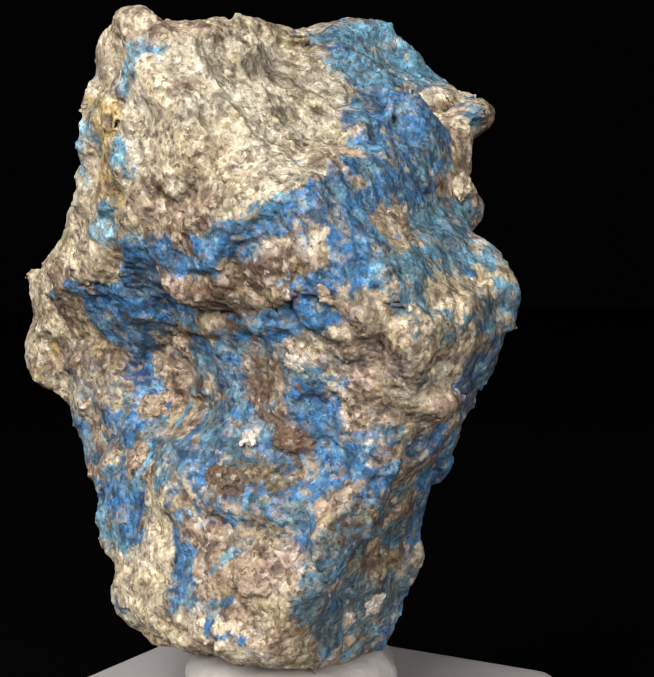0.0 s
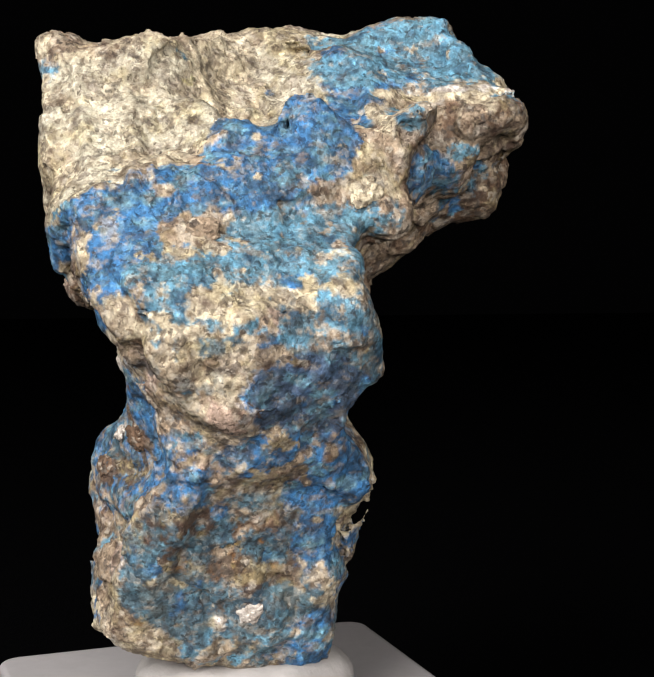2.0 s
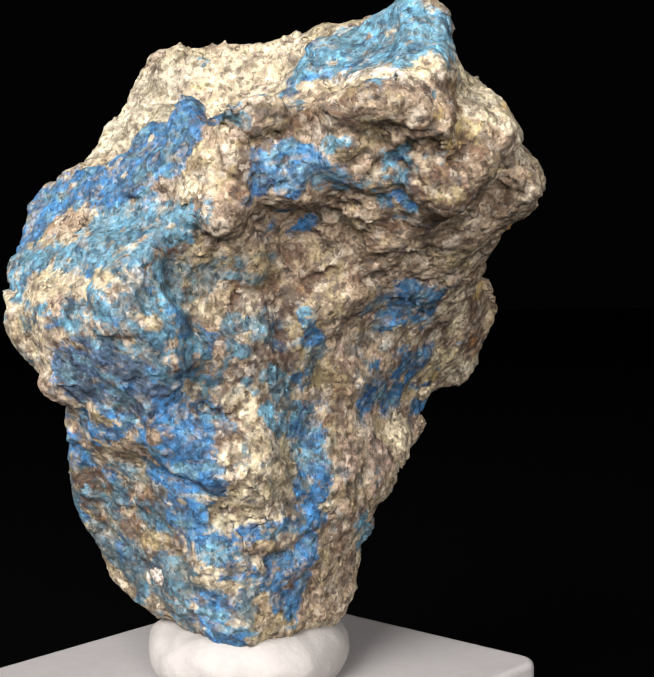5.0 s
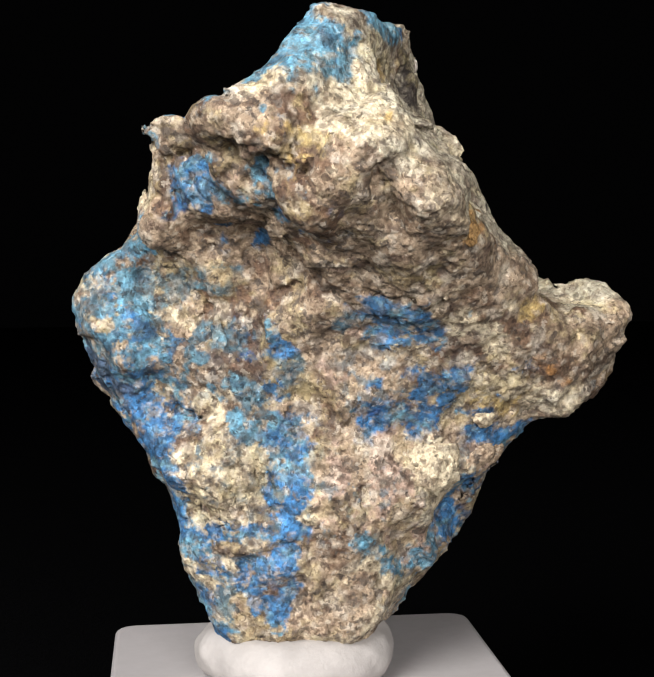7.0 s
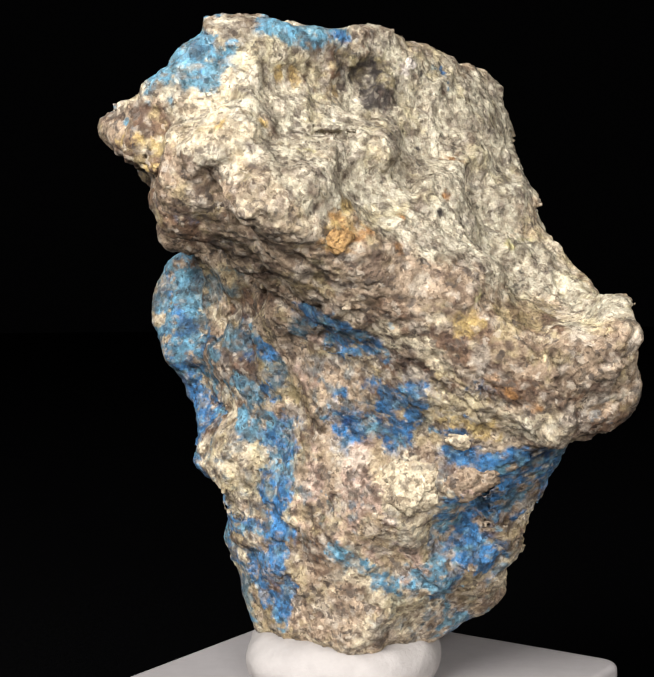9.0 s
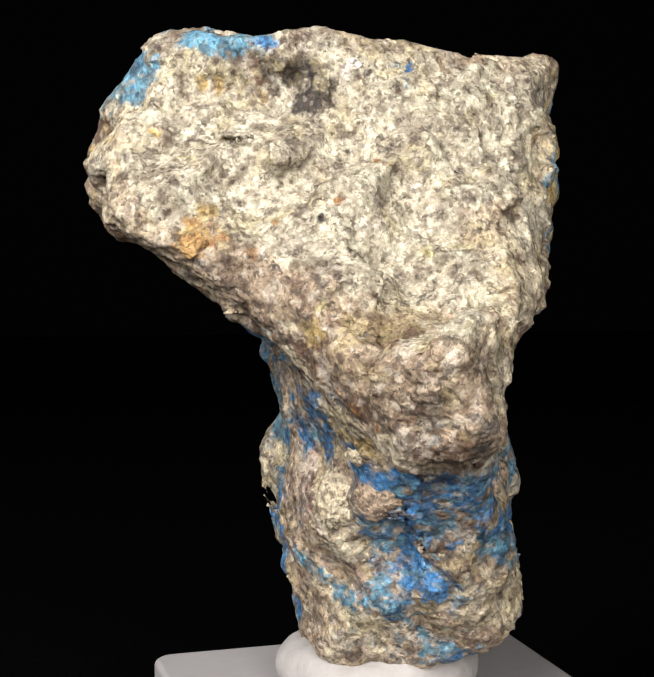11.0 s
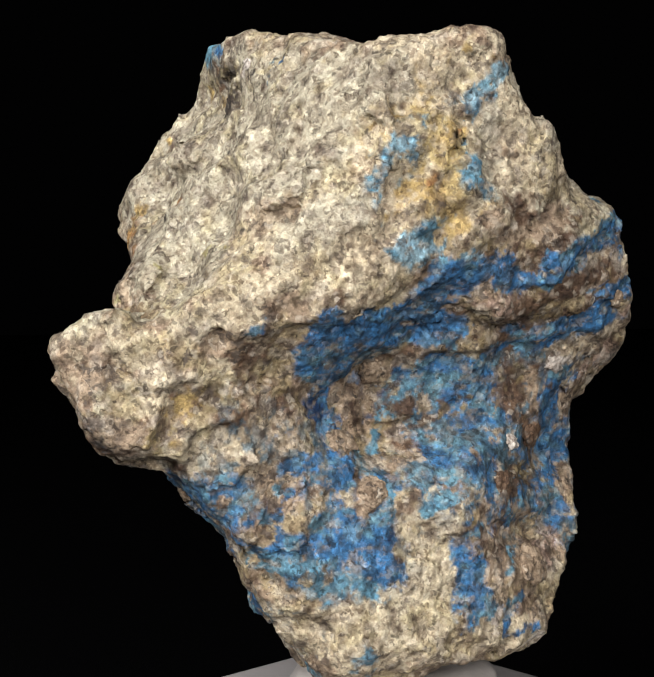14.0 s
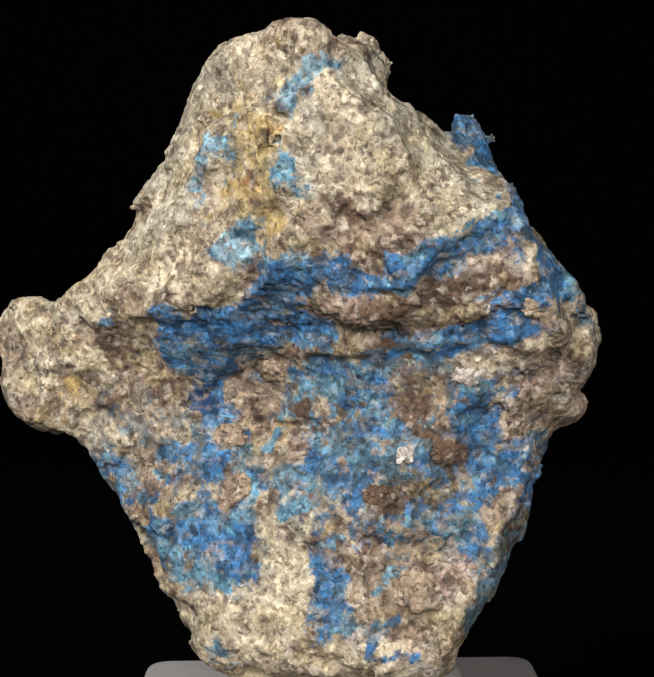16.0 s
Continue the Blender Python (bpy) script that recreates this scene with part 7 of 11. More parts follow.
# underside of the shelf
vein("cream", 100, (6.1, -2.5, 12.5, 7.9, -0.6, 12.6, 0.65), (7.9, -0.6, 12.6, 11.3, 1.0, 12.6, 0.64), (11.3, 1.0, 12.6, 12.6, 3.7, 12.3, 0.64), (12.6, 3.7, 12.3, 14.7, 6.2, 11.9, 0.63), (14.7, 6.2, 11.9, 18.3, 8.0, 12.1, 0.62), (18.3, 8.0, 12.1, 20.0, 10.2, 12.5, 0.62), (20.0, 10.2, 12.5, 20.6, 12.9, 12.9, 0.61), (20.6, 12.9, 12.9, 19.1, 16.2, 13.5, 0.62))
vein("cream", 100, (8.5, -4.5, 10.4, 18.9, -7.1, 7.0, 0.53))
vein("turquoise", 95, (20.8, -4.6, 9.7, 19.4, -2.0, 10.0, 1.16), (19.4, -2.0, 10.0, 14.5, 1.3, 10.5, 1.18), (20.3, -5.4, 8.8, 20.3, -5.4, 8.8, 1.15))
vein("slate", 100, (17.4, 2.2, 9.6, 17.4, 2.2, 9.6, 0.62))
vein("tan", 100, (17.5, 3.6, 7.1, 19.5, 5.5, 7.7, 1.79), (19.5, 5.5, 7.7, 20.5, 7.7, 8.3, 1.78), (18.8, 10.0, 6.1, 19.6, 11.7, 7.0, 1.80), (21.6, 12.1, 9.2, 21.6, 12.1, 9.2, 1.78))
vein("brown", 80, (19.9, -4.4, 6.1, 18.2, -2.3, 6.8, 1.21), (18.2, -2.3, 6.8, 17.8, -0.3, 7.5, 1.22), (17.8, -0.3, 7.5, 17.5, 2.6, 8.3, 1.23), (17.5, 2.6, 8.3, 18.9, 5.2, 8.9, 1.23), (19.4, 7.9, 10.2, 23.3, 8.8, 10.4, 1.21), (23.3, 8.8, 10.4, 24.0, 10.5, 10.8, 1.20), (19.6, -4.9, 4.3, 19.6, -4.9, 4.3, 1.20))
vein("azure", 100, (18.1, -2.3, 2.0, 19.0, -1.0, 3.1, 1.59), (19.0, -1.0, 3.1, 18.5, 0.5, 4.3, 1.59), (18.5, 0.5, 4.3, 18.1, 2.9, 4.7, 1.60), (17.6, 0.6, 1.5, 18.1, 2.5, 2.2, 1.60), (18.1, 2.5, 2.2, 17.4, 4.5, 2.9, 1.61))
vein("deep_blue", 100, (17.6, -2.2, 0.6, 18.5, -1.4, 2.4, 0.84))
vein("turquoise", 60, (18.6, 4.8, 5.7, 20.3, 6.5, 5.8, 0.94), (20.3, 6.5, 5.8, 19.2, 8.9, 6.1, 0.94), (16.0, 5.8, 1.5, 16.0, 5.8, 1.5, 0.96), (13.9, 12.3, 1.5, 13.9, 12.3, 1.5, 0.98))
vein("pink_tan", 100, (17.1, 8.5, 3.6, 17.1, 8.5, 3.6, 1.82))
vein("azure", 85, (17.3, 12.8, 5.2, 15.1, 12.4, 3.8, 0.72), (11.6, 11.8, -1.9, 11.6, 11.8, -1.9, 0.74))
vein("tan", 90, (14.7, 20.1, 2.8, 6.5, 24.8, 1.4, 2.13), (3.8, 18.7, -2.1, 7.1, 15.9, -3.3, 2.17), (7.1, 15.9, -3.3, 7.5, 14.0, -4.5, 2.14), (12.8, 8.0, -1.9, 11.9, 6.5, -1.4, 2.06), (11.9, 6.5, -1.4, 11.9, 4.7, -0.9, 2.06))
vein("brown", 75, (20.6, 15.8, 6.9, 17.3, 17.3, 5.2, 1.92), (17.3, 17.3, 5.2, 16.5, 18.0, 3.3, 1.94), (16.5, 18.0, 3.3, 16.1, 16.9, 2.1, 1.95), (16.1, 16.9, 2.1, 15.7, 15.7, 0.9, 1.95), (15.4, 20.9, 5.7, 15.4, 20.9, 5.7, 1.97), (4.4, 22.3, -0.1, 4.4, 22.3, -0.1, 2.09))
vein("ochre", 50, (20.6, 16.8, 8.8, 15.2, 20.9, 7.6, 0.82), (15.2, 20.9, 7.6, 17.4, 18.0, 5.2, 0.83), (17.4, 18.0, 5.2, 16.4, 16.1, 2.8, 0.82))
vein("tan", 100, (8.8, 6.4, -3.4, 9.7, 8.7, -4.4, 1.90), (9.7, 8.7, -4.4, 8.8, 11.5, -5.4, 1.90), (-1.1, 15.1, -9.0, 2.5, 12.0, -8.2, 2.01), (2.5, 12.0, -8.2, 6.2, 9.1, -7.5, 1.96))
vein("brown", 80, (9.5, 8.3, -4.4, 10.6, 11.1, -3.4, 1.40), (5.7, 6.0, -8.5, 4.4, 9.5, -8.6, 1.43), (6.9, 0.6, -9.3, 5.9, 3.1, -8.4, 1.41), (5.9, 3.1, -8.4, 5.9, 5.5, -7.5, 1.42), (7.7, -0.5, -6.3, 7.7, -0.5, -6.3, 1.40), (16.2, -8.7, -4.9, 16.3, -6.8, -4.0, 1.32))
vein("tan", 100, (15.5, -10.1, -6.8, 14.8, -8.1, -5.9, 0.81), (14.8, -8.1, -5.9, 15.5, -6.2, -5.0, 0.81))
vein("azure", 92, (8.6, -0.6, -3.8, 9.0, 1.3, -2.3, 0.84), (13.4, -0.5, -1.3, 13.4, -0.5, -1.3, 0.82))
vein("slate", 92, (16.1, -12.5, -8.6, 13.5, -9.8, -8.3, 1.52), (13.5, -9.8, -8.3, 13.4, -7.4, -7.9, 1.53), (13.4, -7.4, -7.9, 11.3, -4.2, -9.0, 1.55))
vein("azure", 95, (-0.7, 9.6, -12.0, 0.3, 12.0, -11.0, 1.22))
vein("azure", 100, (-2.1, 7.7, -14.7, -3.1, 10.1, -13.8, 0.59), (-3.1, 10.1, -13.8, -2.1, 12.1, -12.7, 0.59))
# dark brown, mostly over the spots that relief() hollows out
vein("umber", 88, (8.9, -1.8, -12.2, 9.0, -1.3, -15.2, 1.79), (12.1, -3.9, -17.8, 8.1, -0.7, -18.8, 1.78), (3.4, 1.7, -21.9, 3.4, 1.7, -21.9, 1.86))
vein("deep_blue", 92, (9.2, -0.9, -14.2, 8.9, 0.2, -13.2, 1.09), (9.7, -2.0, -16.6, 9.7, -2.0, -16.6, 1.09))
vein("slate", 85, (11.1, -3.3, -19.9, 7.7, -1.7, -23.3, 1.29), (14.0, -5.7, -16.6, 14.0, -5.7, -16.6, 1.25))
vein("tan", 100, (15.2, -7.8, -16.4, 15.3, -8.3, -18.3, 0.76), (6.3, 2.8, -9.9, 7.6, 2.3, -11.6, 0.81), (7.6, 2.3, -11.6, 7.3, 2.0, -13.4, 0.80), (7.3, 2.0, -13.4, 3.5, 3.3, -16.8, 0.81))
vein("brown", 85, (2.1, 3.5, -21.1, 1.6, 3.3, -23.0, 1.15), (1.6, 3.3, -23.0, 1.5, 3.1, -24.8, 1.15), (12.2, -7.3, -10.4, 10.6, -5.0, -10.8, 1.07), (10.6, -5.0, -10.8, 9.2, -2.8, -11.1, 1.08))
vein("tan", 92, (12.6, -8.3, -10.8, 14.0, -9.5, -13.6, 1.25))
vein("turquoise", 65, (15.8, -10.2, -15.3, 16.4, -9.9, -16.9, 0.85), (16.4, -9.9, -16.9, 15.4, -9.3, -18.7, 0.85), (10.2, -3.7, -24.9, 11.2, -4.6, -22.8, 0.89), (11.2, -4.6, -22.8, 12.6, -5.5, -20.6, 0.88))
vein("cream", 100, (12.3, -6.4, -22.1, 11.7, -5.9, -24.1, 1.17), (14.5, -5.4, -28.2, 13.6, -4.8, -31.3, 1.17), (13.6, -4.8, -31.3, 12.7, -5.4, -33.4, 1.18), (12.7, -5.4, -33.4, 12.3, -6.1, -35.4, 1.18), (15.7, -7.1, -28.8, 15.7, -7.1, -28.8, 1.15))
vein("tan", 100, (10.5, -3.3, -35.9, 10.5, -3.3, -35.9, 0.90))
vein("azure", 90, (5.6, -0.3, -27.8, 6.2, -0.2, -30.3, 0.92), (6.2, -0.2, -30.3, 8.6, -0.4, -32.4, 0.91), (8.6, -0.4, -32.4, 7.5, 0.0, -34.7, 0.91), (7.5, 0.0, -34.7, 5.9, 0.6, -37.1, 0.92), (20.6, -11.4, -17.6, 20.6, -11.4, -17.6, 0.83))
vein("turquoise", 65, (10.1, -3.2, -26.0, 6.6, -1.0, -24.5, 1.10), (8.4, -1.0, -39.0, 8.4, -1.0, -39.0, 1.12))
vein("pink_tan", 100, (1.1, 3.7, -28.6, 0.6, 4.0, -30.9, 1.16), (0.6, 4.0, -30.9, 1.6, 4.1, -32.8, 1.16), (1.6, 4.1, -32.8, 2.8, 3.5, -34.4, 1.16), (2.8, 3.5, -34.4, 1.8, 3.5, -36.5, 1.16))
vein("tan", 100, (-4.4, 8.7, -18.7, -6.6, 10.9, -16.3, 1.20), (-10.6, 15.3, -15.0, -10.6, 15.3, -15.0, 1.24))
vein("azure", 88, (11.4, -6.1, -43.2, 12.2, -7.2, -40.9, 1.10), (7.7, -3.5, -47.9, 8.0, -3.0, -44.7, 1.13), (6.7, -0.7, -41.0, 6.7, -0.7, -41.0, 1.13))
vein("tan", 100, (11.6, -5.6, -40.6, 11.0, -3.5, -39.9, 0.90), (4.3, -1.4, -50.0, 3.1, -0.6, -48.2, 0.95), (3.1, -0.6, -48.2, 2.1, 0.1, -46.4, 0.96))
vein("slate", 95, (9.8, -5.9, -48.7, 9.8, -5.9, -48.7, 0.92))
vein("azure", 100, (9.9, -10.5, -49.9, 9.1, -8.4, -52.3, 1.33), (11.1, -11.1, -46.5, 11.1, -11.1, -46.5, 1.31))
# the side under the shelf
vein("cream", 100, (-11.0, -25.2, 16.0, -8.9, -26.0, 13.4, 2.61), (-8.9, -26.0, 13.4, -6.9, -26.7, 10.9, 2.58), (-6.9, -26.7, 10.9, -5.7, -28.1, 8.4, 2.55), (-5.7, -28.1, 8.4, -4.4, -29.5, 6.0, 2.52), (-6.0, -21.6, 14.9, -5.3, -20.9, 12.7, 2.59), (-5.3, -20.9, 12.7, -2.3, -21.8, 10.3, 2.57), (-2.3, -21.8, 10.3, -2.5, -23.7, 8.6, 2.54), (-2.5, -23.7, 8.6, -1.3, -26.5, 6.9, 2.51))
vein("cream", 100, (-3.8, -14.1, 15.1, -5.4, -8.9, 16.0, 2.67), (-5.4, -8.9, 16.0, -4.5, -5.4, 16.6, 2.71), (-4.5, -5.4, 16.6, -4.4, -2.5, 17.7, 2.73), (-4.4, -2.5, 17.7, -2.7, -0.9, 18.7, 2.75), (-2.0, -12.4, 12.1, -3.0, -8.9, 12.5, 2.64), (-3.0, -8.9, 12.5, -2.6, -6.3, 12.9, 2.68), (-3.2, -19.4, 11.9, 1.5, -18.6, 10.7, 2.55))
vein("cream", 100, (-1.0, 2.4, 19.8, -2.2, 2.1, 20.4, 1.49))
vein("brown", 80, (-8.0, -22.5, 16.2, -8.0, -22.5, 16.2, 0.65), (0.1, -20.6, 8.8, -0.9, -21.7, 8.4, 0.63), (-3.3, -6.4, 13.4, -3.3, -6.4, 13.4, 0.67))
vein("mica", 90, (-7.7, -26.2, 11.9, -7.7, -26.2, 11.9, 0.40), (-4.4, -31.2, 3.6, -4.4, -31.2, 3.6, 0.38), (-5.4, -20.8, 13.4, -5.4, -20.8, 13.4, 0.40), (2.2, -18.0, 10.7, 2.2, -18.0, 10.7, 0.39), (-6.7, -29.2, 7.9, -6.7, -29.2, 7.9, 0.39), (-4.0, -25.8, 8.9, -4.0, -25.8, 8.9, 0.39), (-4.3, -2.2, 18.5, -4.3, -2.2, 18.5, 0.42), (-4.9, -19.3, 15.9, -4.9, -19.3, 15.9, 0.40))
vein("mica", 90, (-4.4, -8.1, 13.9, -4.4, -8.1, 13.9, 0.41), (-1.6, -29.1, 5.0, -1.6, -29.1, 5.0, 0.38))
vein("turquoise", 85, (-4.2, -14.8, 17.0, -4.2, -14.8, 17.0, 0.91))
vein("lime", 90, (-3.7, -14.2, 14.6, -3.4, -15.0, 14.0, 0.56))
vein("turquoise", 100, (4.3, 5.4, 18.5, 5.4, 7.5, 19.3, 2.31), (5.4, 7.5, 19.3, 6.4, 9.8, 20.1, 2.32), (6.4, 9.8, 20.1, 8.3, 11.2, 20.6, 2.33), (8.3, 11.2, 20.6, 10.1, 12.6, 21.0, 2.32), (4.9, -0.0, 15.6, 7.3, 0.6, 15.3, 2.24), (7.3, 0.6, 15.3, 9.2, 1.6, 14.9, 2.23), (8.5, 8.5, 16.8, 11.0, 10.0, 16.5, 2.29), (11.0, 10.0, 16.5, 13.0, 11.8, 16.2, 2.28))
vein("turquoise", 100, (13.0, 11.8, 16.2, 14.7, 13.0, 16.6, 2.28), (14.7, 13.0, 16.6, 14.5, 16.2, 17.3, 2.30), (9.7, 12.3, 19.0, 12.3, 13.3, 18.8, 2.31), (12.3, 13.3, 18.8, 12.9, 16.4, 19.0, 2.32))
vein("tan", 100, (9.3, 11.3, 18.7, 9.3, 11.3, 18.7, 0.74))
vein("lime", 90, (13.0, 13.4, 18.3, 13.0, 13.4, 18.3, 0.68), (8.7, 3.4, 16.5, 8.7, 3.4, 16.5, 0.66))
vein("azure", 100, (5.7, -3.4, 12.0, 7.4, -2.2, 11.7, 2.11), (7.4, -2.2, 11.7, 8.7, -0.7, 11.4, 2.11), (13.3, -13.6, 8.9, 15.0, -12.0, 8.4, 1.96), (15.0, -12.0, 8.4, 16.1, -9.9, 7.9, 1.96), (9.9, -16.9, 6.2, 11.6, -15.8, 5.9, 1.96), (11.6, -15.8, 5.9, 13.5, -15.0, 5.6, 1.95), (13.5, -15.0, 5.6, 15.5, -13.1, 4.2, 1.94), (5.6, -26.7, 3.4, 7.6, -25.7, 2.7, 1.93))
vein("azure", 100, (7.6, -25.7, 2.7, 9.5, -24.5, 2.0, 1.92), (12.5, -18.9, 2.0, 13.9, -17.7, 1.3, 1.92), (13.9, -17.7, 1.3, 14.5, -15.9, 0.6, 1.92), (6.5, -30.7, -1.9, 6.2, -31.8, -3.0, 1.90), (6.2, -31.8, -3.0, 6.6, -33.4, -4.1, 1.89))
vein("azure", 100, (-0.1, -3.8, 12.8, 12.6, -13.0, 10.8, 1.18), (7.1, -19.4, 6.7, 6.8, -20.8, 5.7, 1.13), (4.3, -30.3, 1.6, 2.6, -31.6, 0.8, 1.10), (2.6, -31.6, 0.8, 2.5, -33.9, -0.1, 1.10), (1.3, -35.8, -1.0, 1.3, -35.8, -1.0, 1.10))
vein("lime", 90, (10.7, -16.2, 6.2, 12.3, -17.0, 4.7, 0.33))
vein("tan", 100, (12.0, -20.0, 2.0, 12.6, -19.0, 1.1, 0.69))
vein("cream", 100, (15.5, -13.8, 1.0, 16.5, -12.2, 1.2, 1.06), (16.5, -12.2, 1.2, 17.8, -10.9, 1.5, 1.06))
vein("cream", 100, (12.3, -1.3, 10.7, 19.6, -6.8, 7.9, 0.86), (18.0, -8.5, 6.0, 18.7, -8.0, 3.3, 0.84), (19.3, -7.2, 2.3, 19.6, -7.5, 1.0, 0.84))
vein("turquoise", 92, (12.9, -23.9, -3.8, 13.4, -22.0, -3.4, 1.62), (13.4, -22.0, -3.4, 13.6, -19.8, -3.0, 1.63), (13.6, -19.8, -3.0, 15.4, -18.6, -3.3, 1.63), (15.4, -18.6, -3.3, 17.0, -17.2, -3.6, 1.63), (17.0, -17.2, -3.6, 18.4, -15.6, -3.9, 1.62), (14.8, -16.1, -1.2, 15.9, -14.3, -1.1, 1.65), (15.9, -14.3, -1.1, 16.9, -12.3, -1.0, 1.66), (16.9, -12.3, -1.0, 18.3, -10.7, -0.8, 1.66))
vein("turquoise", 92, (13.6, -26.1, -5.9, 14.8, -24.5, -6.2, 1.60), (14.8, -24.5, -6.2, 16.0, -22.9, -6.4, 1.60), (17.7, -11.5, -4.0, 17.7, -11.5, -4.0, 1.66))
vein("tan", 100, (8.4, -28.8, -2.0, 10.3, -27.4, -2.9, 1.71))
vein("cream", 100, (9.1, -30.9, -4.6, 10.3, -29.9, -5.0, 0.85), (10.3, -29.9, -5.0, 11.4, -28.8, -5.5, 0.84))
vein("cream", 90, (11.4, -23.2, -2.0, 12.3, -21.4, -2.1, 0.27), (12.3, -21.4, -2.1, 13.4, -19.7, -2.1, 0.27), (13.4, -19.7, -2.1, 13.7, -17.6, -1.4, 0.27), (13.7, -17.6, -1.4, 14.6, -16.0, -0.8, 0.28))
vein("tan", 80, (16.0, -20.7, -5.6, 18.0, -18.8, -5.6, 0.80), (18.0, -18.8, -5.6, 19.7, -16.8, -5.7, 0.80))
vein("pale_blue", 90, (11.1, -24.7, -3.4, 11.1, -24.7, -3.4, 0.81), (8.8, -33.4, -6.3, 9.5, -31.2, -5.4, 0.80))
vein("azure", 95, (5.2, -35.7, -6.3, 7.8, -35.5, -6.6, 1.02), (7.8, -35.5, -6.6, 9.0, -34.5, -7.1, 1.02), (5.2, -33.6, -3.7, 5.2, -33.6, -3.7, 1.04), (17.6, -22.0, -7.7, 19.5, -20.1, -7.8, 1.01))
vein("cream", 92, (12.4, -31.2, -9.3, 15.2, -30.0, -10.5, 1.83), (15.2, -30.0, -10.5, 16.8, -27.9, -10.1, 1.82), (16.8, -27.9, -10.1, 17.1, -24.9, -9.8, 1.83), (10.0, -35.3, -11.4, 12.3, -34.2, -11.7, 1.83), (12.3, -34.2, -11.7, 13.4, -32.5, -12.2, 1.82), (11.1, -33.4, -9.7, 11.1, -33.4, -9.7, 1.84))
vein("pink_tan", 100, (18.2, -25.8, -11.0, 18.2, -25.8, -11.0, 1.13))
vein("turquoise", 52, (10.3, -34.4, -9.2, 11.7, -32.8, -10.0, 1.49), (11.7, -32.8, -10.0, 13.1, -31.2, -10.7, 1.49), (13.1, -31.2, -10.7, 15.2, -30.0, -11.4, 1.48), (15.2, -30.0, -11.4, 17.3, -28.7, -11.6, 1.47), (17.3, -28.7, -11.6, 18.2, -26.5, -12.0, 1.47), (18.2, -26.5, -12.0, 19.2, -24.4, -12.4, 1.48), (19.2, -24.4, -12.4, 20.3, -22.7, -12.1, 1.48), (20.3, -22.7, -12.1, 20.9, -20.6, -11.9, 1.48))
vein("turquoise", 52, (20.9, -20.6, -11.9, 22.3, -19.0, -11.7, 1.49), (6.6, -35.6, -9.8, 8.9, -35.6, -11.0, 1.51), (8.9, -35.6, -11.0, 10.5, -35.1, -12.2, 1.49), (13.8, -27.8, -7.2, 12.5, -30.1, -7.4, 1.50), (12.5, -30.1, -7.4, 11.2, -32.4, -7.5, 1.49))
vein("azure", 60, (3.7, -35.2, -3.7, 2.3, -35.4, -1.9, 0.82), (11.8, -31.2, -7.1, 11.8, -31.2, -7.1, 0.79), (20.1, -22.9, -12.4, 18.9, -25.3, -13.0, 0.78), (18.9, -25.3, -13.0, 17.7, -27.7, -13.6, 0.78))
vein("turquoise", 65, (20.7, -21.1, -9.9, 20.9, -19.0, -10.0, 1.14), (20.9, -19.0, -10.0, 20.1, -16.0, -10.2, 1.15), (15.7, -26.6, -8.9, 15.0, -28.8, -9.3, 1.14), (19.2, -24.4, -13.2, 19.2, -24.4, -13.2, 1.13), (20.5, -21.0, -11.6, 20.5, -21.0, -11.6, 1.14))
vein("slate", 65, (20.8, -21.3, -13.8, 22.6, -19.9, -13.6, 0.79), (22.6, -19.9, -13.6, 23.1, -17.4, -13.5, 0.79), (20.1, -18.3, -7.4, 20.1, -18.3, -7.4, 0.80))
vein("tan", 100, (14.4, -30.6, -15.8, 16.2, -28.7, -16.2, 1.22))
vein("azure", 95, (23.0, -17.3, -12.6, 23.0, -17.3, -12.6, 0.57))
vein("tan", 100, (7.4, -32.2, -16.6, 8.2, -31.2, -18.9, 0.86), (8.2, -31.2, -18.9, 7.2, -29.0, -21.9, 0.86))
vein("turquoise", 75, (9.2, -33.9, -15.4, 10.1, -32.7, -17.0, 0.62), (10.1, -32.7, -17.0, 11.6, -31.9, -18.5, 0.62))
# darker, greyer blue over the azure of the bulge
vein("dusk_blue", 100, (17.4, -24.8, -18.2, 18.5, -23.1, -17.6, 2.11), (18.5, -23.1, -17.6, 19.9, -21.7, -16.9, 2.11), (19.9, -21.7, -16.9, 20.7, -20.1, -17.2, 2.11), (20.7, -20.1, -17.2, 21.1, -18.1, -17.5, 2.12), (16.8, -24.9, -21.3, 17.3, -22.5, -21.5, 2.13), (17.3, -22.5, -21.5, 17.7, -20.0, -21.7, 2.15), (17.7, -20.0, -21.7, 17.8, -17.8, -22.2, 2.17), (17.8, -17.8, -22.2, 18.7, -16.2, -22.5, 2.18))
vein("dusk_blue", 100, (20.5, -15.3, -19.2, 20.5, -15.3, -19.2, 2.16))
vein("umber", 70, (19.3, -23.5, -15.9, 19.7, -22.1, -16.5, 0.57))
vein("azure", 100, (19.2, -12.4, -22.3, 17.3, -12.6, -24.8, 1.11), (20.9, -13.8, -19.3, 20.9, -13.8, -19.3, 1.09))
vein("pink_tan", 100, (14.2, -29.5, -21.1, 14.8, -27.9, -22.1, 1.59))
vein("pink_tan", 100, (10.1, -27.3, -26.5, 10.1, -27.3, -26.5, 0.78))
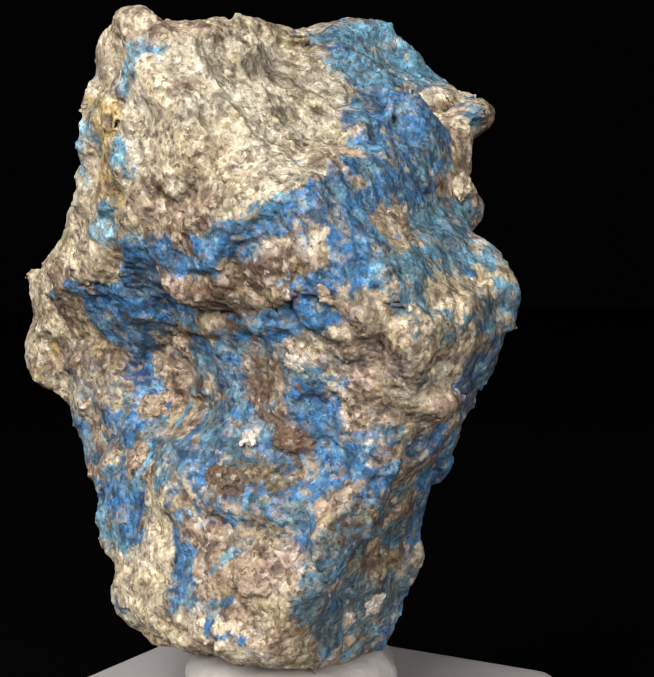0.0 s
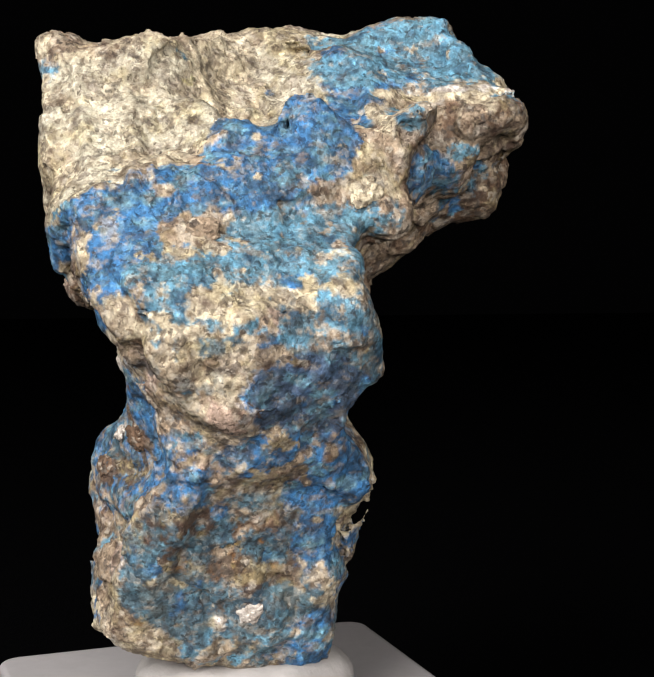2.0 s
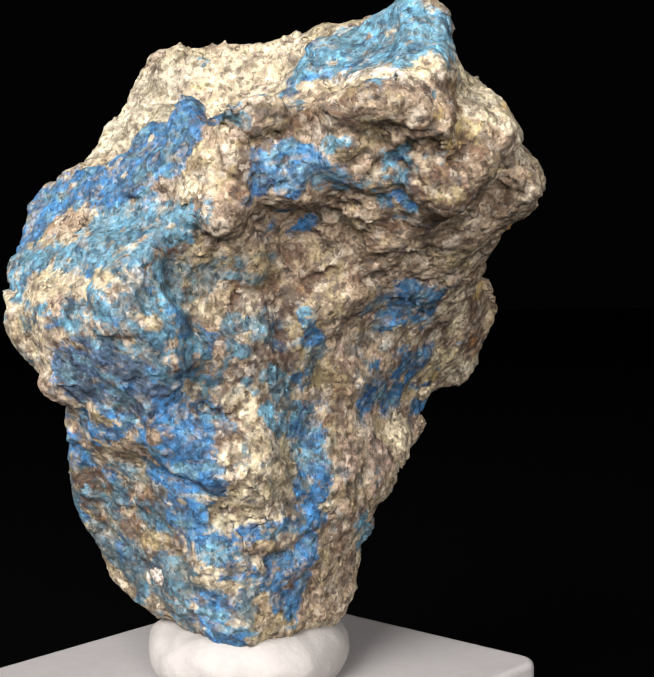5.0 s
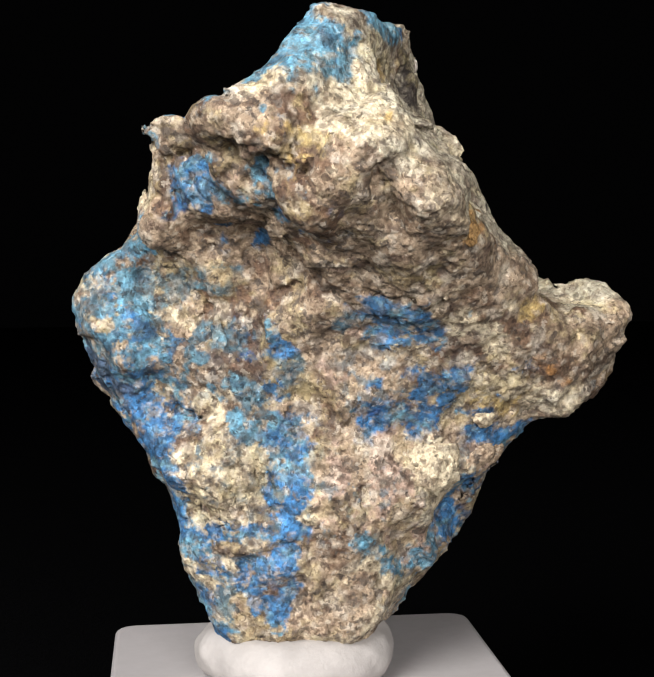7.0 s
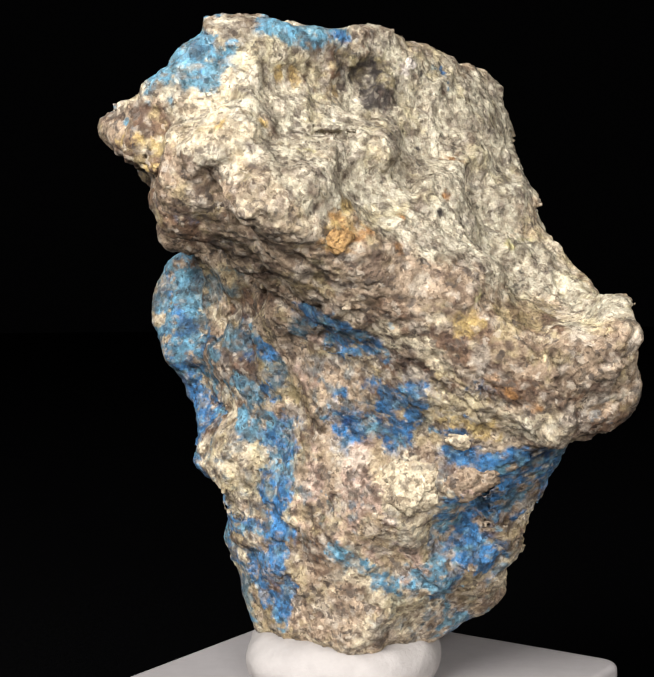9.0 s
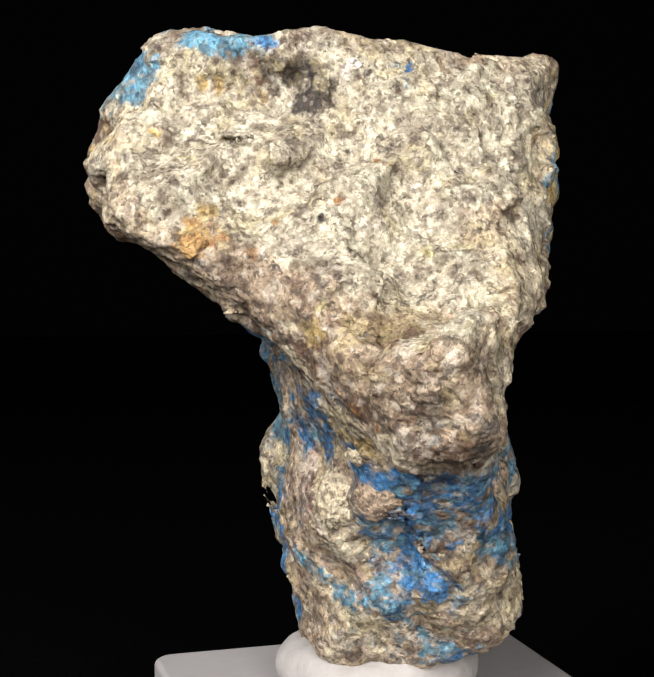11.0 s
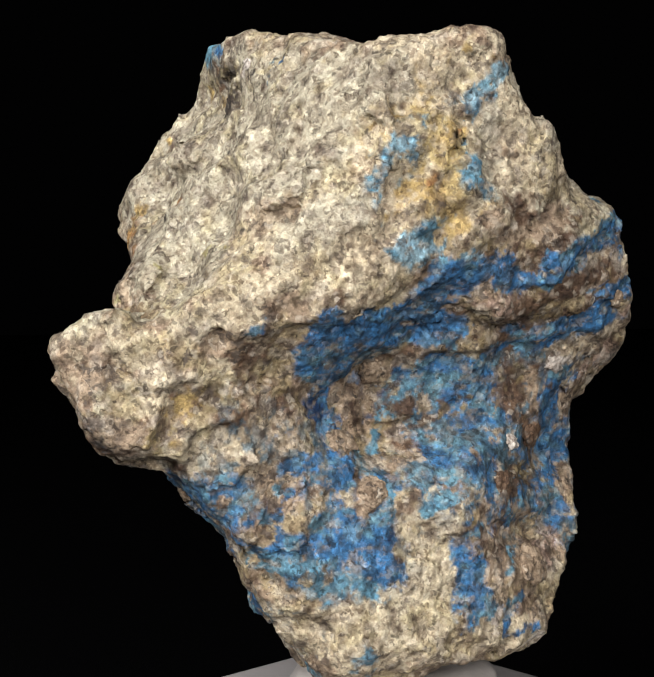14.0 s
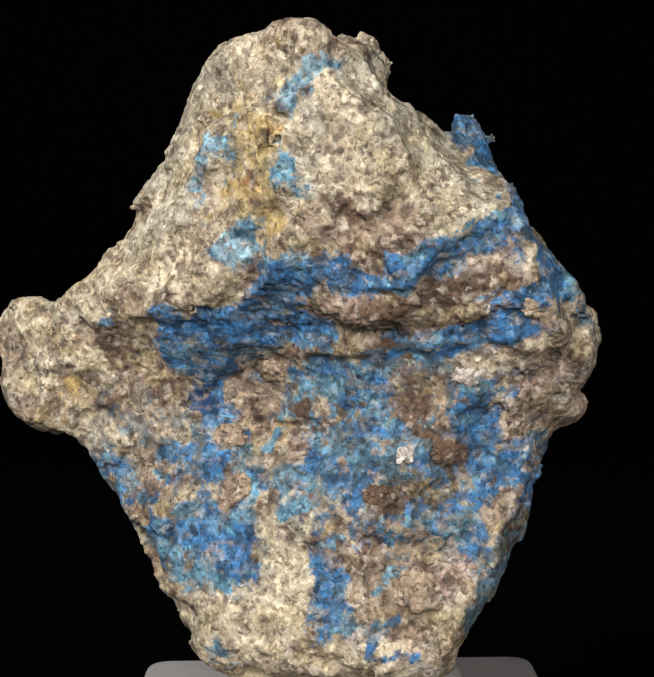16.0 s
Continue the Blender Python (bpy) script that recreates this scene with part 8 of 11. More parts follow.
vein("cream", 100, (8.8, -29.0, -22.6, 8.8, -29.0, -22.6, 0.86))
vein("umber", 100, (16.2, -27.2, -19.8, 16.3, -25.7, -21.7, 0.18), (16.3, -25.7, -21.7, 15.4, -23.9, -23.8, 0.18))
vein("azure", 100, (14.8, -21.2, -26.5, 15.7, -19.6, -26.3, 1.73), (15.7, -19.6, -26.3, 16.1, -17.6, -26.3, 1.74), (16.0, -15.2, -28.9, 16.8, -12.2, -28.2, 1.77), (17.0, -11.1, -26.0, 17.0, -11.1, -26.0, 1.78), (13.3, -15.4, -31.6, 14.1, -13.6, -31.7, 1.80), (14.1, -13.6, -31.7, 14.6, -11.6, -32.0, 1.80), (14.0, -12.3, -33.9, 14.0, -12.3, -33.9, 1.81))
vein("tan", 92, (11.3, -25.4, -27.3, 12.8, -24.0, -27.7, 0.68), (12.8, -24.0, -27.7, 13.2, -21.8, -28.4, 0.69), (13.2, -21.8, -28.4, 14.8, -19.5, -27.6, 0.69), (14.8, -19.5, -27.6, 16.1, -17.6, -26.3, 0.69), (14.7, -17.7, -28.3, 14.7, -17.7, -28.3, 0.69))
vein("tan", 100, (15.6, -23.5, -24.3, 16.1, -21.9, -24.6, 0.27), (16.1, -21.9, -24.6, 16.4, -20.1, -25.0, 0.27), (16.4, -20.1, -25.0, 16.5, -17.3, -25.4, 0.27), (16.5, -17.3, -25.4, 17.3, -15.0, -25.5, 0.28), (17.3, -15.0, -25.5, 17.3, -11.9, -24.9, 0.28))
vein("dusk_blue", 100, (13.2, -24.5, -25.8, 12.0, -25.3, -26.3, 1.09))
vein("azure", 100, (5.3, -29.0, -30.0, 7.2, -28.4, -29.3, 0.98), (7.2, -28.4, -29.3, 9.2, -27.8, -28.7, 0.97), (9.2, -27.8, -28.7, 8.9, -26.0, -29.9, 0.97))
vein("turquoise", 75, (-4.8, -25.2, -29.4, -2.3, -25.3, -27.6, 0.74), (-2.3, -25.3, -27.6, -0.1, -25.3, -25.9, 0.73), (-1.8, -27.2, -32.1, -1.8, -27.2, -32.1, 0.73))
vein("slate", 95, (9.8, -22.1, -31.2, 10.7, -20.5, -31.5, 1.31), (10.7, -20.5, -31.5, 11.5, -18.7, -31.9, 1.31), (8.1, -23.8, -33.1, 8.1, -23.8, -33.1, 1.32))
vein("slate", 100, (4.5, -28.6, -34.4, 6.2, -26.4, -34.7, 3.11), (6.2, -26.4, -34.7, 7.1, -23.7, -35.2, 3.12), (0.7, -27.4, -41.9, 2.5, -25.2, -42.9, 3.21), (2.5, -25.2, -42.9, 3.9, -22.7, -44.1, 3.22), (7.2, -18.1, -45.3, 9.7, -15.1, -43.4, 3.23), (9.8, -17.5, -37.1, 9.8, -17.5, -37.1, 3.16))
vein("umber", 65, (4.0, -29.3, -33.9, 6.2, -27.5, -33.5, 1.69), (6.2, -27.5, -33.5, 7.2, -24.8, -33.6, 1.69), (7.5, -21.1, -38.4, 8.2, -19.6, -39.5, 1.73), (8.2, -19.6, -39.5, 9.0, -18.1, -40.5, 1.73), (4.4, -26.9, -37.5, 4.4, -26.9, -37.5, 1.71))
vein("brown", 85, (9.0, -20.4, -34.9, 10.8, -18.3, -34.0, 1.23), (7.4, -20.5, -39.9, 9.0, -18.2, -40.3, 1.25), (9.0, -18.2, -40.3, 9.5, -14.9, -41.0, 1.26))
vein("tan", 95, (9.7, -19.8, -35.3, 9.7, -19.8, -35.3, 0.85), (6.7, -22.3, -37.4, 8.2, -19.9, -38.4, 0.86), (10.3, -15.5, -40.3, 10.5, -13.3, -42.1, 0.87))
vein("rust", 90, (4.7, -27.4, -35.7, 4.7, -27.4, -35.7, 0.71), (1.7, -27.5, -40.3, 1.1, -27.4, -41.3, 0.73), (8.0, -20.4, -38.4, 8.0, -20.4, -38.4, 0.72))
vein("rust", 90, (-1.8, -27.8, -45.0, -1.8, -27.8, -45.0, 0.45), (9.6, -18.5, -36.5, 9.6, -18.5, -36.5, 0.43), (9.2, -15.9, -39.9, 9.2, -15.9, -39.9, 0.44))
vein("ochre", 100, (7.6, -20.6, -38.9, 7.6, -20.6, -38.9, 0.43), (1.3, -27.2, -41.6, 1.3, -27.2, -41.6, 0.44))
vein("azure", 62, (2.5, -30.1, -36.8, 3.3, -27.9, -38.5, 1.05), (4.5, -23.1, -41.5, 2.5, -24.1, -44.1, 1.07), (9.2, -17.1, -38.7, 9.2, -17.1, -38.7, 1.06), (8.5, -23.4, -32.6, 8.5, -23.4, -32.6, 1.03))
vein("quartz", 100, (4.8, -19.9, -45.9, 4.8, -19.9, -45.9, 0.99))
vein("cream", 100, (9.7, -15.8, -45.7, 9.7, -15.8, -45.7, 0.54), (2.7, -25.3, -40.4, 3.4, -24.1, -41.5, 0.53))
vein("azure", 92, (12.0, -14.4, -37.2, 12.6, -11.2, -38.6, 1.35), (13.4, -11.9, -36.4, 13.4, -11.9, -36.4, 1.35), (12.8, -14.4, -34.2, 12.8, -14.4, -34.2, 1.33))
vein("pink_tan", 100, (11.8, -7.6, -36.1, 11.8, -7.6, -36.1, 1.03))
vein("cream", 100, (13.5, -13.2, -34.3, 13.5, -13.2, -34.3, 0.52))
vein("turquoise", 90, (13.1, -9.2, -40.3, 12.9, -10.3, -41.2, 1.12))
vein("cream", 100, (12.5, -11.8, -43.9, 11.2, -7.6, -45.0, 0.74))
vein("azure", 100, (9.4, -11.9, -49.5, 9.7, -8.9, -51.6, 1.31), (10.7, -11.7, -47.3, 10.7, -11.7, -47.3, 1.29))
vein("turquoise", 75, (7.7, -16.1, -48.5, 9.9, -15.3, -45.7, 0.89), (4.1, -17.0, -51.1, 4.1, -17.0, -51.1, 0.91))
vein("slate", 100, (1.5, -24.0, -46.3, 2.4, -22.6, -47.4, 0.89), (2.4, -22.6, -47.4, 3.4, -21.3, -48.4, 0.89))
# front face
vein("grey_cream", 100, (-12.0, -26.2, 14.0, -9.4, -25.8, 14.3, 2.47), (-9.4, -25.8, 14.3, -6.9, -22.5, 14.9, 2.50), (-6.9, -22.5, 14.9, -4.4, -17.9, 15.6, 2.56), (-4.4, -17.9, 15.6, -4.4, -17.9, 15.6, 2.59), (-2.4, -1.8, 16.1, 0.1, -2.1, 15.1, 2.85), (-11.3, -29.6, 9.9, -8.5, -29.0, 10.1, 2.41), (-8.5, -29.0, 10.1, -5.8, -27.0, 10.5, 2.43), (-5.8, -27.0, 10.5, -3.1, -20.4, 11.2, 2.50))
vein("grey_cream", 100, (-3.1, -20.4, 11.2, -0.1, -18.2, 11.6, 2.56), (-0.1, -18.2, 11.6, 3.2, -3.1, 13.0, 2.70), (-9.2, -30.3, 6.8, -6.4, -29.7, 7.0, 2.39), (-6.4, -29.7, 7.0, -3.7, -28.6, 7.3, 2.41), (-3.7, -28.6, 7.3, -0.9, -21.9, 7.8, 2.47), (-0.9, -21.9, 7.8, 2.0, -20.4, 8.1, 2.53), (2.0, -20.4, 8.1, 4.6, -5.1, 11.3, 2.67), (-12.8, -28.9, 5.6, -9.8, -30.5, 5.1, 2.40))
vein("grey_cream", 100, (-9.8, -30.5, 5.1, -6.9, -31.1, 4.6, 2.38), (-6.9, -31.1, 4.6, -4.1, -30.9, 4.2, 2.38), (-4.1, -30.9, 4.2, -1.9, -31.1, 3.3, 2.37), (-1.9, -31.1, 3.3, 0.2, -31.7, 2.4, 2.37))
vein("grey_cream", 100, (-12.0, -28.7, 1.3, -9.9, -29.8, 0.7, 1.75), (-9.9, -29.8, 0.7, -7.8, -32.0, 0.1, 1.73), (-7.8, -32.0, 0.1, -5.7, -33.7, -0.5, 1.71), (-5.7, -33.7, -0.5, -4.0, -34.0, 0.4, 1.69), (-4.0, -34.0, 0.4, -2.3, -33.9, 1.2, 1.69), (-16.1, -25.2, 11.5, -16.3, -23.7, 9.4, 1.82), (-16.3, -23.7, 9.4, -16.5, -22.7, 7.2, 1.83), (-16.5, -22.7, 7.2, -15.8, -24.9, 4.5, 1.82))
vein("grey_cream", 100, (-15.8, -24.9, 4.5, -15.4, -25.7, 1.8, 1.80))
vein("tan", 100, (-13.1, -27.0, -0.9, -11.6, -28.9, -2.6, 1.41), (-11.6, -28.9, -2.6, -10.3, -29.9, -4.3, 1.40))
vein("brown", 70, (-12.0, -28.9, 1.7, -10.2, -29.5, 0.6, 0.96), (-10.2, -29.5, 0.6, -8.4, -31.7, -0.4, 0.95), (-10.8, -28.9, -4.3, -9.8, -30.3, -5.2, 0.96))
vein("mica", 90, (-9.2, -30.4, 5.5, -9.2, -30.4, 5.5, 0.39), (-5.6, -20.6, 16.5, -5.6, -20.6, 16.5, 0.42), (-9.0, -24.3, 15.9, -9.0, -24.3, 15.9, 0.41), (-5.8, -31.4, 3.8, -5.8, -31.4, 3.8, 0.39), (-2.4, -27.6, 7.3, -2.4, -27.6, 7.3, 0.40), (0.2, -23.5, 5.3, 0.2, -23.5, 5.3, 0.41), (-10.9, -30.0, 9.0, -10.9, -30.0, 9.0, 0.39), (-7.6, -26.0, 12.2, -7.6, -26.0, 12.2, 0.40))
vein("mica", 90, (-13.7, -27.4, 10.0, -13.7, -27.4, 10.0, 0.40), (-4.2, -25.9, 9.6, -4.2, -25.9, 9.6, 0.40))
vein("mica", 90, (1.8, -19.9, 9.0, 1.8, -19.9, 9.0, 0.70))
vein("ochre", 60, (-19.5, -20.3, 6.9, -20.0, -20.1, 4.2, 1.03), (-20.0, -20.1, 4.2, -20.6, -19.5, 1.5, 1.03), (-20.6, -19.5, 1.5, -19.5, -19.9, -0.2, 1.03), (-19.5, -19.9, -0.2, -18.2, -21.7, -1.8, 1.02), (-19.3, -20.4, 15.9, -17.9, -24.5, 16.4, 1.02))
vein("turquoise", 70, (-16.0, -25.2, 15.9, -15.1, -26.1, 14.5, 0.59), (-18.2, -22.6, 12.1, -17.9, -21.8, 10.0, 0.60), (-17.9, -22.7, 4.6, -17.4, -23.2, 3.6, 0.60))
vein("turquoise", 90, (1.2, 4.0, 18.9, 4.7, 6.9, 19.6, 2.59), (4.7, 6.9, 19.6, 8.3, 11.2, 20.4, 2.64), (8.3, 11.2, 20.4, 10.6, 12.9, 19.8, 2.69), (10.6, 12.9, 19.8, 10.6, 12.9, 19.8, 2.70), (7.9, 2.2, 16.4, 12.1, 11.9, 16.4, 2.61), (12.1, 11.9, 16.4, 16.1, 13.0, 15.7, 2.69))
vein("azure", 100, (7.1, -6.3, 11.2, 8.5, -9.1, 9.8, 2.20), (8.5, -9.1, 9.8, 9.7, -14.3, 8.3, 2.15), (9.7, -14.3, 8.3, 11.6, -14.3, 7.8, 2.12), (11.6, -14.3, 7.8, 13.5, -14.2, 7.3, 2.12), (7.0, -21.7, 5.3, 9.7, -18.3, 5.6, 2.04), (9.7, -18.3, 5.6, 12.5, -14.4, 5.9, 2.09), (12.5, -14.4, 5.9, 13.5, -14.1, 7.6, 2.12), (13.5, -14.1, 7.6, 14.7, -11.2, 9.4, 2.14))
vein("azure", 100, (8.2, -25.6, 2.9, 10.1, -22.3, 2.3, 1.99), (10.1, -22.3, 2.3, 12.1, -19.7, 1.6, 2.03))
vein("azure", 100, (4.8, -19.9, 7.6, 6.2, -18.5, 9.1, 0.84))
vein("cream", 100, (9.1, 10.3, 18.5, 9.1, 10.3, 18.5, 0.61), (13.0, 12.9, 17.9, 13.0, 12.9, 17.9, 0.62), (9.0, -17.2, 7.3, 9.0, -17.2, 7.3, 0.52), (11.2, -19.9, 3.2, 11.2, -19.9, 3.2, 0.51))
vein("cream", 100, (19.5, 8.6, 11.5, 21.7, 9.2, 11.7, 1.43), (21.7, 9.2, 11.7, 21.7, 9.2, 11.7, 1.43))
vein("tan", 100, (16.8, -8.5, 7.6, 19.1, -6.0, 6.2, 1.21), (19.1, -6.0, 6.2, 17.7, -10.1, 3.6, 1.20), (15.3, -14.5, 1.6, 17.6, -10.9, 0.2, 1.17))
vein("turquoise", 90, (16.3, -14.4, -1.7, 18.6, -10.4, -0.8, 0.88), (20.9, -3.4, 8.3, 20.9, -3.4, 8.3, 0.93))
vein("azure", 100, (1.5, -33.6, 1.1, -0.4, -35.0, -0.1, 1.10), (-0.4, -35.0, -0.1, -2.3, -33.9, -1.3, 1.10), (-2.3, -33.9, -1.3, -4.1, -32.7, -2.4, 1.10), (-4.1, -32.7, -2.4, -5.8, -32.4, -3.4, 1.11), (-5.8, -32.4, -3.4, -7.2, -31.0, -4.7, 1.12), (-7.2, -31.0, -4.7, -8.5, -30.3, -6.0, 1.13), (-8.5, -30.3, -6.0, -9.5, -29.2, -7.2, 1.13))
vein("turquoise", 100, (1.1, -31.8, 2.4, -0.6, -34.2, 1.2, 0.30), (-0.6, -34.2, 1.2, -2.3, -34.4, -0.1, 0.30), (-2.3, -34.4, -0.1, -4.4, -33.8, -1.1, 0.30), (-4.4, -33.8, -1.1, -6.6, -32.4, -2.2, 0.30))
vein("azure", 100, (3.6, -31.5, 0.7, 5.8, -30.4, -1.0, 1.81), (5.8, -30.4, -1.0, 5.0, -33.2, -2.7, 1.80), (5.0, -33.2, -2.7, 4.3, -35.1, -4.3, 1.77), (4.3, -35.8, -6.0, 6.0, -35.9, -7.6, 1.75))
vein("cream", 100, (1.4, -35.6, -3.0, 1.8, -36.3, -5.1, 0.92))
vein("tan", 100, (7.5, -29.8, -2.3, 8.8, -30.0, -3.6, 0.96))
vein("cream", 100, (6.9, -33.4, -4.8, 8.7, -32.5, -5.5, 0.51))
vein("turquoise", 80, (11.9, -23.1, -2.9, 14.6, -18.1, -2.6, 1.67), (14.6, -18.1, -2.6, 17.3, -13.7, -2.2, 1.72), (8.6, -33.9, -6.5, 10.9, -31.4, -6.4, 1.54), (10.9, -31.4, -6.4, 13.4, -26.6, -6.4, 1.58), (13.4, -26.6, -6.4, 15.5, -23.4, -6.1, 1.62), (15.5, -23.4, -6.1, 17.6, -20.0, -5.8, 1.66), (8.5, -35.6, -9.3, 9.8, -35.0, -8.6, 1.51), (9.8, -35.0, -8.6, 11.2, -32.6, -7.9, 1.53))
vein("azure", 95, (-19.0, -19.0, -5.5, -16.5, -22.6, -4.9, 1.76), (-16.5, -22.6, -4.9, -14.2, -25.0, -4.4, 1.73), (-22.8, -9.2, -11.2, -20.3, -13.5, -9.8, 1.88), (-20.3, -13.5, -9.8, -18.0, -16.6, -8.4, 1.83), (-21.6, -7.8, -14.8, -18.1, -11.8, -13.5, 1.89))
vein("azure", 95, (-18.9, -6.3, -18.5, -18.5, -5.5, -20.7, 1.33))
vein("azure", 100, (-12.4, -25.6, -6.2, -10.0, -29.0, -7.2, 0.58))
vein("pale_blue", 90, (-22.1, -16.3, -3.7, -19.4, -19.3, -3.2, 0.85), (-19.4, -19.3, -3.2, -16.7, -23.1, -3.8, 0.83))
vein("tan", 100, (-22.9, -14.8, -6.5, -21.2, -13.8, -8.5, 1.36))
vein("brown", 85, (-12.0, -25.8, -8.9, -9.7, -26.7, -9.7, 1.61), (-6.1, -28.5, -10.5, -4.3, -29.9, -10.2, 1.58), (-4.3, -29.9, -10.2, -2.5, -32.1, -9.9, 1.56), (-2.5, -32.1, -9.9, -0.7, -33.7, -9.0, 1.54), (-0.7, -33.7, -9.0, 1.0, -35.4, -8.0, 1.52), (-9.7, -21.9, -13.7, -6.4, -22.9, -13.7, 1.65))
vein("brown", 85, (-6.0, -29.4, -7.9, -4.1, -32.5, -6.6, 0.69), (-4.1, -32.5, -6.6, -2.4, -33.1, -5.6, 0.68), (-2.4, -33.1, -5.6, 0.2, -35.5, -5.1, 0.68))
vein("azure", 100, (0.1, -33.0, -9.9, 1.4, -35.0, -8.9, 1.10), (1.4, -35.0, -8.9, 2.6, -35.7, -8.0, 1.09), (-4.1, -25.3, -14.8, -2.4, -28.1, -13.9, 1.16), (-2.4, -28.1, -13.9, -0.8, -29.8, -13.1, 1.14), (-0.8, -29.8, -13.1, 0.7, -32.5, -12.3, 1.12), (0.7, -32.5, -12.3, 2.2, -33.9, -11.5, 1.11), (-12.3, -18.1, -13.1, -12.3, -18.1, -13.1, 1.23))
vein("pink_tan", 100, (3.0, -35.3, -9.7, 4.3, -35.5, -10.6, 0.92))
vein("cream", 90, (6.8, -35.5, -10.2, 8.0, -35.7, -11.4, 1.59), (8.0, -35.7, -11.4, 9.3, -35.0, -12.8, 1.60), (13.0, -30.9, -10.1, 14.9, -29.6, -10.0, 1.66), (14.9, -29.6, -10.0, 16.9, -26.6, -10.0, 1.68))
vein("tan", 100, (6.0, -33.7, -14.6, 8.6, -33.0, -15.9, 1.88), (6.9, -31.1, -19.2, 8.8, -29.0, -21.7, 1.93), (8.8, -29.0, -21.7, 7.2, -29.0, -21.9, 1.94), (7.2, -29.0, -21.9, 5.7, -29.2, -22.1, 1.94))
vein("brown", 80, (6.1, -31.2, -17.9, 6.5, -30.8, -19.2, 0.61), (7.7, -34.0, -14.1, 7.7, -34.0, -14.1, 0.59))
vein("slate", 60, (12.8, -33.5, -14.6, 15.0, -30.6, -14.1, 0.95), (15.0, -30.6, -14.1, 17.2, -28.9, -13.4, 0.97), (17.7, -23.6, -9.3, 18.7, -24.8, -10.6, 1.00), (18.7, -24.8, -10.6, 20.0, -23.5, -12.1, 1.00))
vein("cream", 80, (13.1, -30.2, -17.2, 14.9, -29.1, -18.2, 1.23))
vein("azure", 88, (-8.3, -22.1, -15.1, -7.9, -21.6, -17.2, 1.57), (-7.9, -21.6, -17.2, -7.5, -20.6, -19.5, 1.58), (-7.5, -20.6, -19.5, -8.3, -19.6, -21.4, 1.59), (-8.3, -19.6, -21.4, -9.1, -19.4, -23.4, 1.60), (-11.2, -16.1, -25.3, -8.8, -19.9, -23.5, 1.62), (-8.8, -19.9, -23.5, -6.6, -22.3, -22.0, 1.58), (1.3, -27.2, -21.4, 1.7, -26.8, -24.2, 1.52), (1.7, -26.8, -24.2, 2.6, -26.2, -27.0, 1.53))
vein("azure", 88, (-6.6, -21.6, -19.3, -6.6, -21.6, -19.3, 1.57))
vein("deep_blue", 100, (-8.1, -22.0, -15.6, -7.9, -21.4, -17.5, 0.42), (0.4, -27.2, -20.5, 0.8, -27.0, -22.4, 0.40))
vein("tan", 100, (-3.2, -24.9, -18.5, -2.3, -26.4, -21.1, 1.89))
vein("brown", 90, (-4.6, -23.7, -18.2, -4.6, -23.7, -18.2, 0.55), (-0.5, -27.8, -19.5, -0.5, -27.8, -19.5, 0.53))
vein("quartz", 100, (-5.6, -24.1, -25.0, -5.6, -24.1, -25.0, 1.01))
vein("brown", 90, (-0.1, -25.4, -24.9, -0.1, -25.4, -24.9, 1.27))
vein("tan", 100, (-8.0, -23.8, -29.0, -6.6, -24.7, -29.5, 1.47))
vein("umber", 90, (-8.7, -23.4, -28.1, -8.7, -23.4, -28.1, 0.42))
vein("turquoise", 90, (-3.8, -24.7, -24.5, -3.8, -24.7, -24.5, 0.82), (-12.4, -11.4, -18.1, -12.4, -11.4, -18.1, 0.89))
vein("azure", 85, (-10.8, -21.8, -27.7, -10.3, -22.7, -29.4, 1.30), (-3.8, -24.7, -28.2, -1.5, -25.2, -28.1, 1.28), (-1.5, -25.2, -28.1, 0.7, -25.8, -28.0, 1.27), (-2.9, -25.7, -30.3, -1.5, -26.9, -31.2, 1.27), (-1.5, -26.9, -31.2, -0.2, -27.7, -32.2, 1.26), (-6.5, -25.8, -31.6, -9.3, -24.7, -32.3, 1.28))
vein("quartz", 100, (-9.5, -23.1, -33.8, -9.5, -23.1, -33.8, 0.42), (-10.8, -23.1, -33.3, -10.8, -23.1, -33.3, 0.42), (-5.2, -26.2, -31.1, -5.2, -26.2, -31.1, 0.41), (6.5, -29.1, -24.8, 6.5, -29.1, -24.8, 0.40), (6.7, -28.8, -27.3, 6.7, -28.8, -27.3, 0.40))
vein("tan", 88, (-15.2, -7.6, -19.5, -14.7, -8.0, -21.4, 1.41), (-14.7, -8.0, -21.4, -14.2, -8.4, -23.4, 1.41), (-14.2, -8.4, -23.4, -14.9, -9.2, -25.0, 1.41), (-14.9, -9.2, -25.0, -15.6, -10.7, -26.6, 1.40), (-11.5, -11.8, -23.0, -11.5, -11.8, -23.0, 1.38))
vein("turquoise", 80, (-16.2, -8.7, -25.4, -17.6, -10.1, -27.1, 0.70), (-17.6, -10.1, -27.1, -17.9, -12.5, -29.0, 0.70), (-17.9, -12.5, -29.0, -18.3, -13.6, -31.0, 0.69))
vein("azure", 90, (-28.1, 2.8, -27.5, -26.7, 0.8, -28.8, 0.75), (-24.0, -4.1, -31.2, -24.0, -4.1, -31.2, 0.73))
